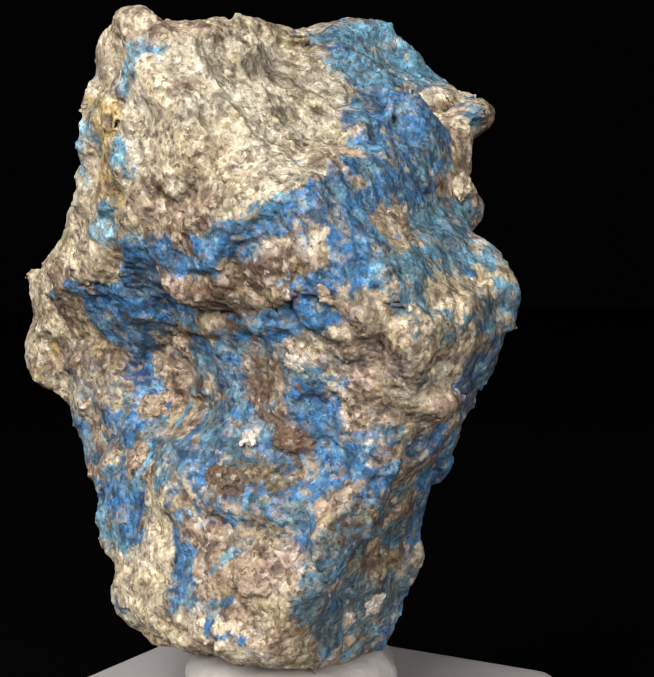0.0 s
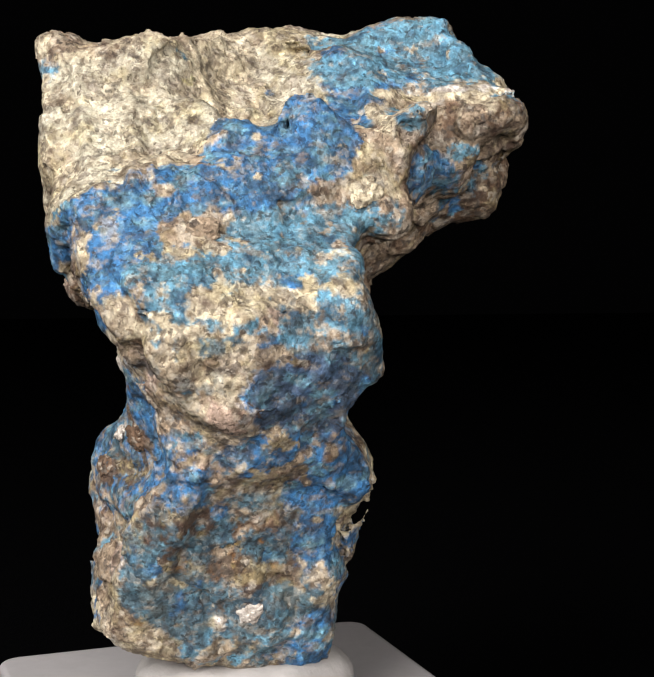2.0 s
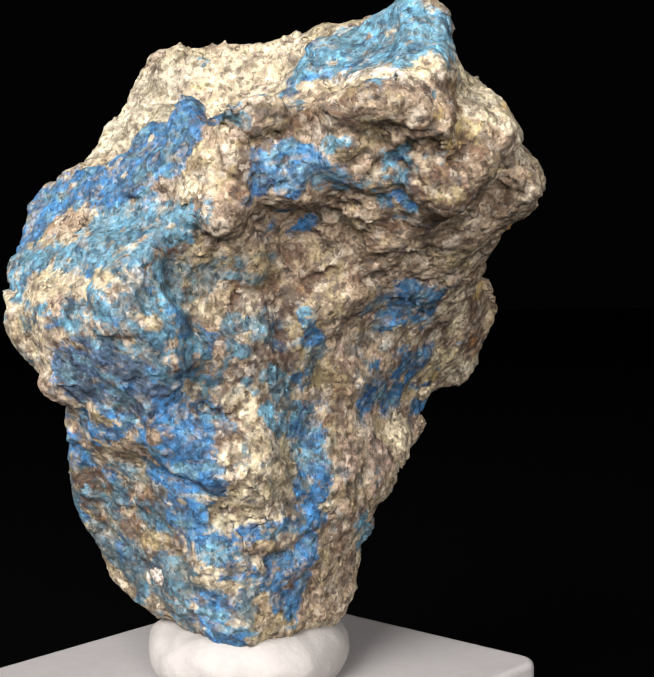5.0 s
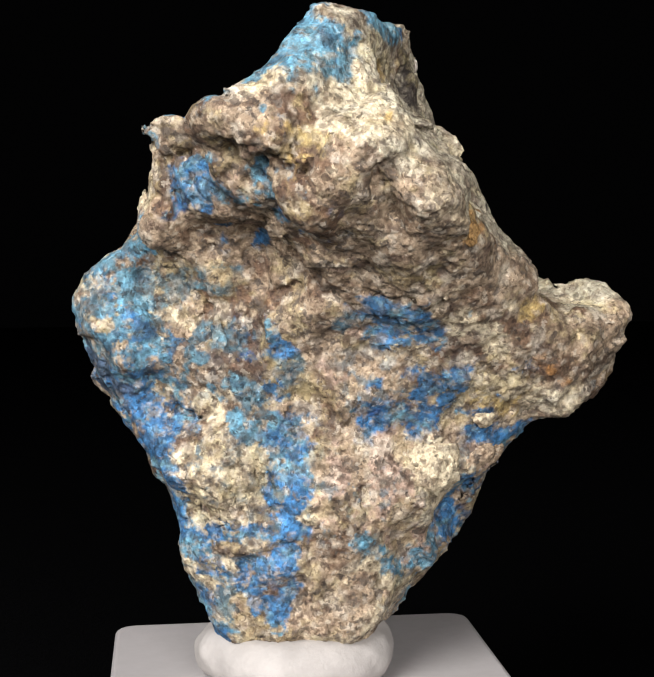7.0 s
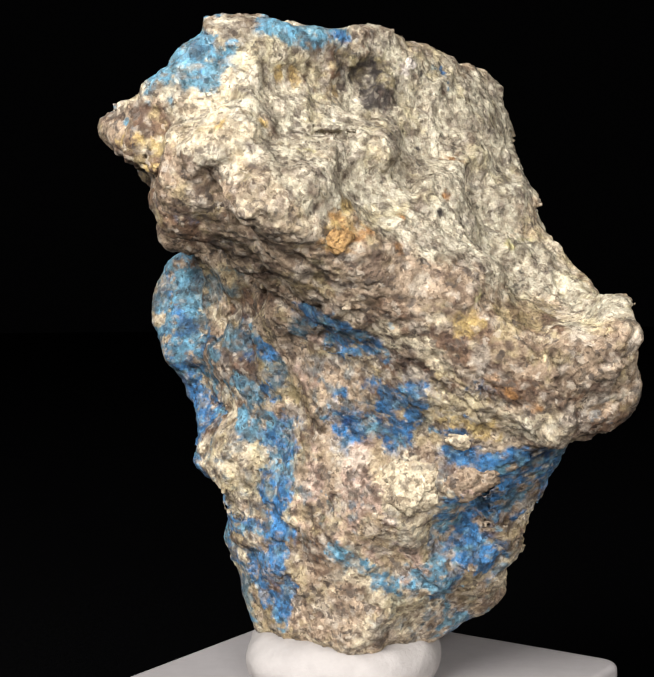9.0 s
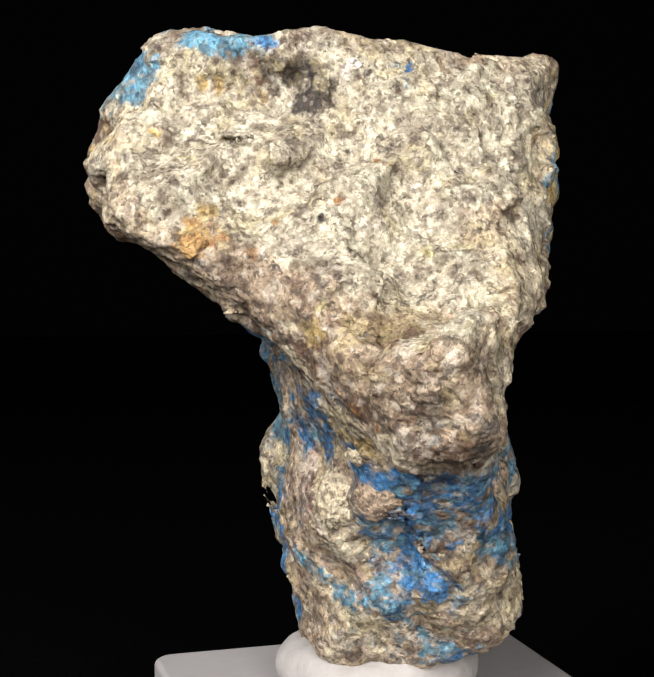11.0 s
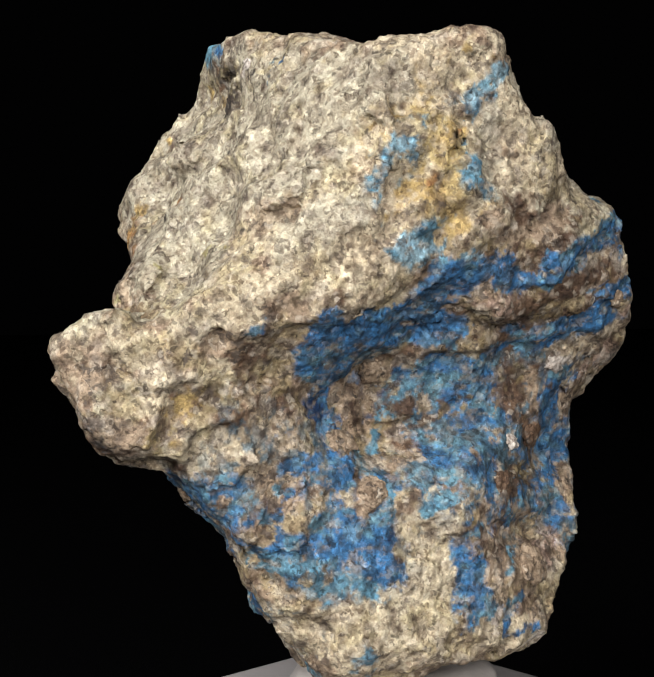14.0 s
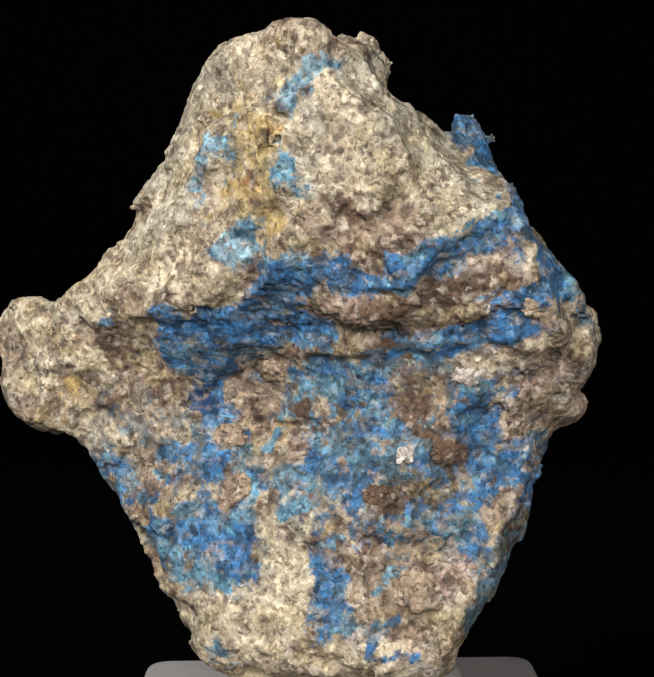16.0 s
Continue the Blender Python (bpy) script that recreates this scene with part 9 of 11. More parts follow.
vein("turquoise", 75, (-20.1, -11.0, -33.0, -19.6, -11.6, -35.9, 0.90), (-19.6, -11.6, -35.9, -18.9, -14.2, -38.3, 0.90), (-22.6, -7.8, -36.1, -22.6, -7.8, -36.1, 0.92))
vein("cream", 100, (-16.0, -17.6, -31.2, -15.6, -17.4, -34.4, 1.64), (-15.6, -17.4, -34.4, -15.1, -18.0, -37.5, 1.64), (-15.1, -18.0, -37.5, -15.6, -18.4, -39.3, 1.64), (-15.6, -18.4, -39.3, -16.2, -17.5, -41.5, 1.65), (-20.6, -13.2, -42.5, -19.4, -14.6, -43.9, 1.70), (-19.4, -14.6, -43.9, -18.3, -16.3, -45.2, 1.69), (-12.9, -22.5, -45.4, -12.9, -22.5, -45.4, 1.62))
vein("azure", 100, (-12.7, -21.2, -36.7, -12.8, -21.5, -39.0, 1.14), (-12.8, -21.5, -39.0, -12.9, -22.1, -41.3, 1.14), (-12.9, -22.1, -41.3, -12.4, -23.0, -42.9, 1.14))
vein("tan", 100, (-4.8, -26.5, -36.5, -5.0, -27.5, -37.9, 2.10), (-5.0, -27.5, -37.9, -5.2, -27.9, -39.4, 2.09), (-5.2, -27.9, -39.4, -6.6, -27.8, -40.8, 2.10))
vein("azure", 100, (-2.0, -28.4, -37.0, -2.5, -28.8, -38.5, 0.41), (-2.5, -28.8, -38.5, -2.9, -29.2, -40.0, 0.41), (-2.9, -29.2, -40.0, -4.8, -28.3, -41.6, 0.41))
vein("azure", 95, (-10.0, -24.5, -43.0, -10.5, -24.3, -45.9, 0.61), (-10.5, -24.3, -45.9, -8.5, -26.4, -46.0, 0.61), (-8.5, -26.4, -46.0, -6.7, -27.5, -46.4, 0.60))
vein("cream", 100, (-4.4, -28.1, -44.4, -3.0, -29.0, -41.9, 1.46))
# ledge over the blue face
vein("grey_cream", 100, (-19.8, -6.7, 15.7, -22.0, -11.4, 14.6, 2.48), (-22.0, -11.4, 14.6, -21.9, -14.2, 13.8, 2.43), (-23.3, -9.5, 9.5, -24.0, -7.7, 7.4, 2.45), (-24.0, -7.7, 7.4, -24.5, -5.7, 5.2, 2.46), (-27.4, -5.7, -2.0, -26.0, -8.1, -0.2, 2.42), (-26.0, -8.1, -0.2, -25.4, -11.1, 1.5, 2.41))
vein("cream", 95, (-30.3, -3.4, -8.2, -31.0, -1.0, -8.8, 2.25), (-31.0, -1.0, -8.8, -31.9, 1.3, -9.4, 2.27), (-31.9, 1.3, -9.4, -32.7, 3.6, -10.0, 2.28), (-33.9, 9.1, -12.9, -34.5, 10.3, -11.1, 2.34), (-28.6, -6.7, -5.9, -27.6, -9.2, -5.8, 2.22), (-27.6, -9.2, -5.8, -26.2, -11.3, -5.7, 2.21), (-26.2, -11.3, -5.7, -24.6, -13.2, -5.6, 2.21), (-24.6, -13.2, -5.6, -23.5, -14.3, -6.7, 2.21))
vein("cream", 95, (-23.5, -14.3, -6.7, -21.7, -14.8, -7.9, 2.22))
vein("cream", 100, (-18.4, -20.9, 14.9, -18.2, -22.9, 16.3, 2.04), (-18.2, -22.9, 16.3, -17.0, -24.2, 17.8, 2.04), (-15.6, -25.8, 12.6, -14.7, -26.5, 10.9, 2.04), (-14.7, -26.5, 10.9, -13.8, -27.2, 9.1, 2.04), (-15.6, -25.8, 4.8, -14.2, -27.5, 4.8, 2.03), (-14.2, -27.5, 4.8, -12.7, -29.1, 4.8, 2.03), (-12.7, -29.1, 4.8, -10.3, -30.2, 4.8, 2.05), (-10.3, -30.2, 4.8, -7.3, -31.0, 3.3, 2.07))
vein("cream", 100, (-7.3, -31.0, 3.3, -5.3, -32.4, 1.7, 2.09))
vein("pale_blue", 48, (-18.4, -22.4, 12.2, -17.7, -23.9, 13.9, 1.10), (-17.7, -23.9, 13.9, -16.9, -25.1, 15.6, 1.10), (-22.9, -17.1, 7.1, -23.8, -15.6, 8.0, 1.10), (-19.0, -21.7, 4.8, -19.0, -21.7, 4.8, 1.10), (-24.3, -14.8, 4.9, -24.3, -14.8, 4.9, 1.10))
vein("slate", 100, (-19.6, -21.2, 10.9, -19.6, -21.2, 10.9, 0.48))
vein("ochre", 88, (-21.3, -19.2, 7.9, -20.7, -20.3, 6.6, 1.40), (-22.4, -16.6, 2.7, -23.5, -15.3, 1.4, 1.41), (-20.2, -21.1, 9.2, -20.2, -21.1, 9.2, 1.40))
vein("ochre", 90, (-19.7, -18.9, -2.6, -19.7, -18.9, -2.6, 0.71), (-18.6, -22.1, 17.4, -18.6, -22.1, 17.4, 0.71))
vein("rust", 100, (-22.7, -16.5, 1.0, -22.7, -16.5, 1.0, 0.44), (-20.2, -21.1, 9.2, -20.2, -21.1, 9.2, 0.44), (-21.7, -18.9, 7.0, -21.7, -18.9, 7.0, 0.44))
vein("pale_blue", 85, (-23.2, -16.2, 6.2, -23.2, -16.2, 6.2, 0.75), (-23.5, -15.2, -3.8, -22.1, -16.3, -2.1, 0.75), (-23.9, -14.5, 3.6, -23.9, -14.5, 3.6, 0.75), (-22.1, -16.3, -4.3, -20.5, -17.8, -4.3, 0.75))
vein("turquoise", 95, (-24.5, -13.7, -2.0, -23.5, -15.2, -3.4, 0.62))
vein("tan", 100, (-15.9, -24.3, -2.2, -13.8, -25.9, -2.2, 1.60), (-13.8, -25.9, -2.2, -12.1, -27.6, -2.2, 1.60), (-12.1, -27.6, -2.2, -11.2, -28.9, -0.9, 1.61), (-11.2, -28.9, -0.9, -9.9, -29.9, 0.4, 1.61), (-16.5, -23.7, 0.5, -16.5, -23.7, 0.5, 1.59))
vein("brown", 80, (-13.4, -26.9, 0.4, -15.4, -25.6, 1.7, 1.42), (-12.8, -26.5, -3.6, -11.5, -27.3, -4.9, 1.43), (-16.7, -23.3, -3.1, -16.7, -23.3, -3.1, 1.42))
vein("azure", 100, (-26.5, -8.4, -10.0, -23.0, -8.8, -11.6, 1.26), (-23.0, -8.8, -11.6, -21.7, -10.7, -11.4, 1.27), (-21.7, -10.7, -11.4, -20.3, -12.5, -11.2, 1.27), (-18.3, -15.6, -8.5, -18.6, -18.0, -7.0, 1.26), (-18.6, -18.0, -7.0, -18.3, -20.1, -5.7, 1.25), (-18.3, -20.1, -5.7, -17.3, -21.2, -5.5, 1.24), (-17.3, -21.2, -5.5, -16.4, -22.5, -5.3, 1.24), (-14.1, -24.7, -6.7, -11.9, -26.4, -7.2, 1.25))
vein("azure", 100, (-16.6, -18.9, -7.6, -16.2, -16.9, -9.4, 1.27))
vein("azure", 100, (-10.7, -29.4, -4.9, -8.8, -30.8, -4.1, 1.08), (-8.8, -30.8, -4.1, -6.6, -32.1, -3.2, 1.08), (-6.6, -32.1, -3.2, -3.6, -33.0, -2.4, 1.10), (-3.6, -33.0, -2.4, -1.6, -34.4, -1.5, 1.11), (-1.6, -34.4, -1.5, 0.9, -35.7, -0.6, 1.12))
vein("turquoise", 100, (-9.5, -30.7, -3.6, -7.1, -32.1, -2.6, 0.32), (-7.1, -32.1, -2.6, -4.0, -33.2, -1.5, 0.32), (-4.0, -33.2, -1.5, -1.4, -34.6, -0.6, 0.32), (-1.4, -34.6, -0.6, -1.4, -34.6, -0.6, 0.32))
vein("azure", 100, (-23.5, -6.8, -14.4, -20.8, -6.9, -16.4, 1.66), (-20.8, -6.9, -16.4, -19.6, -8.3, -15.3, 1.67), (-19.6, -8.3, -15.3, -19.2, -10.4, -14.1, 1.66), (-16.1, -12.7, -12.8, -14.0, -14.0, -12.7, 1.67), (-14.0, -14.0, -12.7, -12.9, -16.1, -12.4, 1.67))
vein("deep_blue", 100, (-20.4, -4.7, -19.4, -18.6, -5.6, -20.5, 1.04), (-18.4, -7.3, -17.1, -18.4, -7.3, -17.1, 1.03))
vein("slate", 85, (-16.6, -9.5, -15.3, -14.7, -11.6, -14.4, 0.80), (-14.7, -11.6, -14.4, -13.5, -14.2, -13.4, 0.80))
vein("brown", 92, (-10.2, -26.4, -10.4, -8.2, -27.9, -9.8, 1.55), (-8.2, -27.9, -9.8, -6.0, -29.1, -9.2, 1.56), (-6.0, -29.1, -9.2, -4.2, -31.3, -7.8, 1.57), (-4.2, -31.3, -7.8, -2.4, -33.3, -6.5, 1.57), (-5.3, -28.7, -11.1, -5.3, -28.7, -11.1, 1.57))
vein("pink_tan", 100, (-14.0, -22.5, -9.0, -13.4, -24.2, -9.4, 1.53))
vein("umber", 90, (-12.3, -20.7, -10.5, -12.3, -20.7, -10.5, 0.50), (-13.7, -25.0, -8.0, -13.7, -25.0, -8.0, 0.49), (-13.9, -23.0, -8.0, -13.9, -23.0, -8.0, 0.49))
vein("tan", 100, (-4.8, -29.5, -10.6, -3.4, -31.1, -9.1, 0.56), (-3.4, -31.1, -9.1, -2.1, -32.8, -7.6, 0.56), (-2.1, -32.8, -7.6, -0.8, -34.5, -6.1, 0.56))
vein("azure", 100, (-6.7, -22.6, -14.5, -4.7, -24.9, -13.8, 0.85), (-4.7, -24.9, -13.8, -4.0, -28.0, -13.0, 0.84), (-4.0, -28.0, -13.0, -1.5, -29.7, -12.4, 0.84), (-1.5, -29.7, -12.4, -0.1, -32.1, -11.7, 0.85), (-0.6, -33.9, -8.9, 0.9, -35.4, -8.0, 0.84), (0.9, -35.4, -8.0, 3.5, -36.4, -7.2, 0.85))
vein("azure", 95, (0.8, -33.2, -11.3, 0.8, -33.2, -11.3, 1.51))
vein("tan", 100, (3.3, -35.5, -10.0, 3.3, -35.5, -10.0, 0.85))
vein("pink_tan", 100, (8.0, -33.1, -15.6, 7.7, -32.0, -16.9, 1.77), (7.7, -32.0, -16.9, 6.4, -31.3, -18.0, 1.77))
vein("brown", 80, (-13.2, -11.6, -15.4, -13.1, -15.1, -14.6, 1.03), (-13.1, -15.1, -14.6, -11.8, -17.6, -13.8, 1.02), (-9.7, -21.8, -12.9, -9.7, -21.8, -12.9, 1.02))
vein("pink_tan", 100, (-13.3, -10.5, -16.9, -13.3, -10.5, -16.9, 1.52))
vein("azure", 100, (-10.2, -16.5, -16.8, -10.1, -18.6, -16.3, 1.69), (-8.8, -21.1, -16.7, -9.0, -20.1, -18.2, 1.68), (-9.0, -20.1, -18.2, -8.9, -18.9, -19.7, 1.69), (-8.4, -19.7, -22.0, -10.2, -18.7, -24.3, 1.70), (-11.2, -16.5, -25.3, -11.2, -16.5, -25.3, 1.70))
vein("turquoise", 85, (-11.6, -13.9, -19.2, -12.2, -11.4, -20.8, 1.23), (-11.0, -14.0, -22.2, -11.0, -14.0, -22.2, 1.24))
vein("deep_blue", 100, (-10.3, -19.1, -15.3, -9.8, -18.5, -17.7, 0.33))
vein("brown", 90, (-4.3, -23.8, -18.4, -4.4, -24.4, -21.2, 2.09))
vein("umber", 95, (-4.8, -23.6, -18.4, -4.8, -23.6, -18.4, 0.66), (-3.6, -25.0, -20.3, -3.6, -25.0, -20.3, 0.66))
vein("quartz", 100, (-0.8, -28.8, -16.5, -1.5, -28.1, -16.0, 0.95))
vein("azure", 100, (-0.7, -27.1, -20.9, 2.4, -27.0, -24.2, 1.26), (2.0, -26.6, -27.6, -0.6, -25.4, -27.3, 1.27), (5.5, -28.5, -28.4, 5.5, -28.5, -28.4, 1.29))
vein("quartz", 100, (-5.7, -24.1, -25.3, -5.7, -24.1, -25.3, 0.95))
vein("brown", 95, (0.4, -25.3, -25.5, 0.4, -25.3, -25.5, 1.26))
vein("tan", 100, (-16.3, -6.8, -19.2, -14.7, -7.9, -21.2, 1.90), (-16.6, -6.9, -24.0, -16.6, -6.9, -24.0, 1.90), (-13.0, -10.2, -23.7, -13.0, -10.2, -23.7, 1.91), (-14.6, -13.7, -26.5, -14.6, -13.7, -26.5, 1.88))
vein("brown", 80, (-18.7, -8.0, -25.0, -18.7, -8.0, -25.0, 0.85), (-11.9, -11.2, -23.2, -11.9, -11.2, -23.2, 0.86), (-11.8, -13.5, -21.2, -11.8, -13.5, -21.2, 0.85))
vein("azure", 100, (-20.9, -7.5, -26.2, -20.3, -8.7, -28.0, 1.07), (-21.8, -6.9, -30.8, -22.1, -7.7, -33.0, 1.08))
vein("turquoise", 95, (-14.3, -10.0, -25.4, -13.4, -10.2, -23.9, 0.57), (-13.4, -10.2, -23.9, -12.8, -10.6, -22.2, 0.57))
vein("tan", 100, (-26.8, -5.0, -11.0, -29.1, -4.7, -9.1, 1.80))
vein("brown", 85, (-25.0, -2.6, -16.8, -26.4, -2.7, -13.9, 1.66), (-22.7, -3.6, -18.8, -22.7, -3.6, -18.8, 1.68))
vein("cream", 100, (-34.1, 10.4, -18.5, -33.1, 6.9, -17.5, 1.69), (-33.1, 6.9, -17.5, -31.3, 4.5, -16.6, 1.67), (-31.3, 4.5, -16.6, -29.3, 2.1, -15.7, 1.67), (-28.7, 2.9, -24.7, -28.0, 1.3, -23.7, 1.69), (-28.0, 1.3, -23.7, -27.3, -0.2, -22.7, 1.68), (-21.7, -5.1, -23.0, -21.7, -5.1, -23.0, 1.68))
vein("brown", 60, (-31.5, 5.1, -18.5, -30.6, 3.5, -18.4, 1.58), (-30.6, 3.5, -18.4, -29.3, 2.2, -18.5, 1.58))
vein("ochre", 45, (-32.4, 6.2, -20.3, -31.3, 4.7, -18.9, 1.59), (-33.1, 6.9, -22.1, -33.1, 6.9, -22.1, 1.59))
vein("azure", 100, (-28.0, 3.1, -28.1, -26.5, 0.7, -28.1, 0.80), (-26.4, -0.4, -32.2, -26.4, -0.4, -32.2, 0.80))
vein("tan", 100, (-22.6, -5.8, -30.3, -24.1, -4.6, -31.6, 1.50), (-25.7, -1.0, -32.7, -25.7, -1.0, -32.7, 1.51))
vein("turquoise", 75, (-24.1, -2.1, -28.6, -24.1, -2.1, -28.6, 0.85), (-24.1, -1.3, -36.8, -24.9, -4.2, -36.5, 0.85), (-24.9, -4.2, -36.5, -24.4, -6.0, -36.6, 0.84), (-25.7, -1.1, -31.3, -25.7, -1.1, -31.3, 0.85))
vein("azure", 100, (-21.9, -8.7, -33.9, -20.9, -9.9, -34.8, 1.96), (-20.9, -9.9, -34.8, -19.9, -11.2, -35.8, 1.96), (-19.4, -13.2, -37.5, -19.4, -13.2, -37.5, 1.96), (-21.3, -9.4, -32.0, -21.3, -9.4, -32.0, 1.95))
vein("deep_blue", 100, (-18.6, -13.2, -33.9, -18.6, -13.2, -33.9, 0.42))
vein("turquoise", 85, (-21.5, -10.7, -38.4, -20.4, -12.2, -40.2, 1.03), (-16.2, -17.1, -31.1, -14.6, -19.4, -30.6, 1.02), (-16.3, -15.0, -28.5, -16.3, -15.0, -28.5, 1.02))
vein("tan", 100, (-20.0, -10.8, -30.7, -18.8, -11.0, -29.0, 1.30), (-17.3, -14.5, -30.7, -17.3, -14.5, -30.7, 1.30))
vein("azure", 90, (-13.7, -18.8, -28.0, -12.4, -20.7, -27.5, 1.21), (-6.5, -25.1, -29.8, -5.4, -26.1, -31.1, 1.23), (-5.4, -26.1, -31.1, -3.9, -26.8, -32.4, 1.24), (0.3, -28.2, -33.0, 0.3, -28.2, -33.0, 1.26), (-11.2, -22.6, -30.3, -11.2, -22.6, -30.3, 1.21), (-7.9, -24.9, -33.9, -7.9, -24.9, -33.9, 1.23))
vein("brown", 95, (-8.8, -23.8, -29.6, -8.8, -23.8, -29.6, 1.12), (-12.3, -21.7, -35.4, -12.3, -21.7, -35.4, 1.12), (-13.5, -20.9, -32.9, -13.5, -20.9, -32.9, 1.11))
vein("azure", 100, (-13.7, -19.9, -36.3, -13.6, -20.3, -39.0, 0.94), (-13.6, -20.3, -39.0, -13.7, -21.5, -41.7, 0.94), (-12.1, -23.2, -42.7, -12.1, -23.2, -42.7, 0.94), (-13.7, -20.5, -33.9, -13.7, -20.5, -33.9, 0.93))
vein("cream", 100, (-16.7, -16.9, -37.5, -16.7, -17.4, -39.6, 2.05), (-16.7, -17.4, -39.6, -16.0, -17.5, -41.8, 2.06), (-18.9, -15.6, -44.3, -17.8, -16.8, -44.8, 2.06), (-17.8, -16.8, -44.8, -16.8, -18.0, -45.3, 2.06), (-22.3, -7.6, -44.8, -22.3, -7.6, -44.8, 2.09))
vein("tan", 100, (-11.3, -23.2, -39.6, -10.0, -24.0, -37.4, 1.32), (2.2, -29.3, -32.2, 4.5, -28.6, -29.7, 1.38), (-2.3, -28.1, -44.6, -2.3, -28.1, -44.6, 1.36))
vein("pink_tan", 100, (-5.5, -27.2, -38.8, -3.9, -27.6, -37.8, 2.10), (-3.9, -27.6, -37.8, -2.6, -28.2, -36.8, 2.11))
vein("azure", 100, (-6.1, -28.1, -41.4, -6.1, -28.1, -41.4, 0.43), (-8.3, -26.2, -42.1, -9.3, -25.2, -43.0, 0.43))
vein("turquoise", 85, (-7.8, -24.8, -37.2, -7.8, -24.8, -37.2, 0.85), (-2.9, -27.3, -34.0, -2.9, -27.3, -34.0, 0.86))
vein("cream", 100, (-13.8, -22.1, -45.3, -13.8, -22.1, -45.3, 1.03))
vein("turquoise", 65, (-21.9, -11.5, -46.1, -21.9, -11.5, -46.1, 0.85), (-25.1, -4.2, -33.9, -25.1, -4.2, -33.9, 0.84))
vein("pale_blue", 100, (-9.5, -23.1, -34.3, -9.5, -23.1, -34.3, 0.42), (-15.2, -18.7, -30.6, -15.2, -18.7, -30.6, 0.42))
vein("slate", 45, (-10.2, -15.2, -23.1, -9.9, -18.5, -24.1, 2.18), (-9.9, -18.5, -24.1, -8.9, -21.2, -25.2, 2.17), (-8.9, -21.2, -25.2, -7.5, -23.0, -26.3, 2.16), (-7.5, -23.0, -26.3, -5.2, -24.3, -27.6, 2.18), (-5.2, -24.3, -27.6, -2.0, -25.1, -29.1, 2.20), (-11.0, -22.5, -29.4, -8.3, -24.4, -30.4, 2.15), (-8.3, -24.4, -30.4, -5.4, -26.3, -31.5, 2.17), (-5.4, -26.3, -31.5, -1.2, -27.4, -32.8, 2.20))
vein("slate", 45, (-14.8, -17.3, -28.0, -15.8, -15.0, -27.5, 2.14), (-15.8, -15.0, -27.5, -15.4, -11.6, -27.2, 2.16), (-15.4, -11.6, -27.2, -17.2, -9.8, -26.5, 2.17), (-20.9, -8.0, -29.4, -20.9, -8.0, -29.4, 2.15), (-6.6, -25.2, -35.0, -6.6, -25.2, -35.0, 2.18), (-22.5, -5.7, -25.2, -22.5, -5.7, -25.2, 2.14))
vein("umber", 32, (-14.5, -7.8, -19.8, -12.6, -9.3, -20.4, 1.91), (-12.6, -9.3, -20.4, -12.0, -11.9, -20.8, 1.91), (-12.0, -11.9, -20.8, -11.2, -14.2, -21.2, 1.90), (-11.2, -14.2, -21.2, -9.4, -16.6, -20.7, 1.90), (-9.4, -16.6, -20.7, -8.3, -19.4, -20.2, 1.89), (-8.3, -19.4, -20.2, -6.5, -21.7, -19.7, 1.89), (-6.5, -21.7, -19.7, -4.2, -23.8, -19.4, 1.90), (-0.0, -25.6, -28.4, -3.2, -25.0, -29.5, 1.93))
vein("umber", 32, (-3.2, -25.0, -29.5, -7.0, -24.9, -30.5, 1.90), (-7.0, -24.9, -30.5, -9.9, -24.3, -31.6, 1.87), (-9.9, -24.3, -31.6, -11.4, -22.7, -33.1, 1.86), (-25.6, -2.0, -15.8, -26.5, -0.9, -17.6, 1.85))

# ---- ridges, pebbles, cracks ----
relief(0.7, (1.5, -32.7, 2.0, -0.4, -34.6, 0.7, 0.64), (-0.4, -34.6, 0.7, -2.3, -34.3, -0.5, 0.63), (-2.3, -34.3, -0.5, -4.5, -33.3, -1.5, 0.64), (-4.5, -33.3, -1.5, -6.7, -32.2, -2.6, 0.64), (-6.7, -32.2, -2.6, -8.1, -30.8, -4.7, 0.65), (-8.1, -30.8, -4.7, -9.5, -29.4, -6.9, 0.65))
relief(1.2, (-12.9, -16.4, -13.5, -9.9, -21.4, -13.2, 1.31), (-9.9, -21.4, -13.2, -7.3, -22.4, -13.2, 1.29), (-7.3, -22.4, -13.2, -4.7, -26.6, -12.7, 1.27), (-4.7, -26.6, -12.7, -2.2, -29.2, -12.3, 1.24))
relief(0.8, (12.5, -11.8, -38.7, 12.3, -11.0, -41.2, 1.71), (12.3, -11.0, -41.2, 11.9, -12.5, -43.1, 1.71))
relief(0.8, (4.4, 7.8, 20.1, 7.2, 11.1, 20.2, 1.54), (7.2, 11.1, 20.2, 10.0, 12.8, 20.0, 1.56), (10.0, 12.8, 20.0, 12.0, 13.5, 19.0, 1.58), (12.0, 13.5, 19.0, 13.9, 14.0, 18.0, 1.58), (13.9, 14.0, 18.0, 16.0, 12.3, 15.1, 1.58))
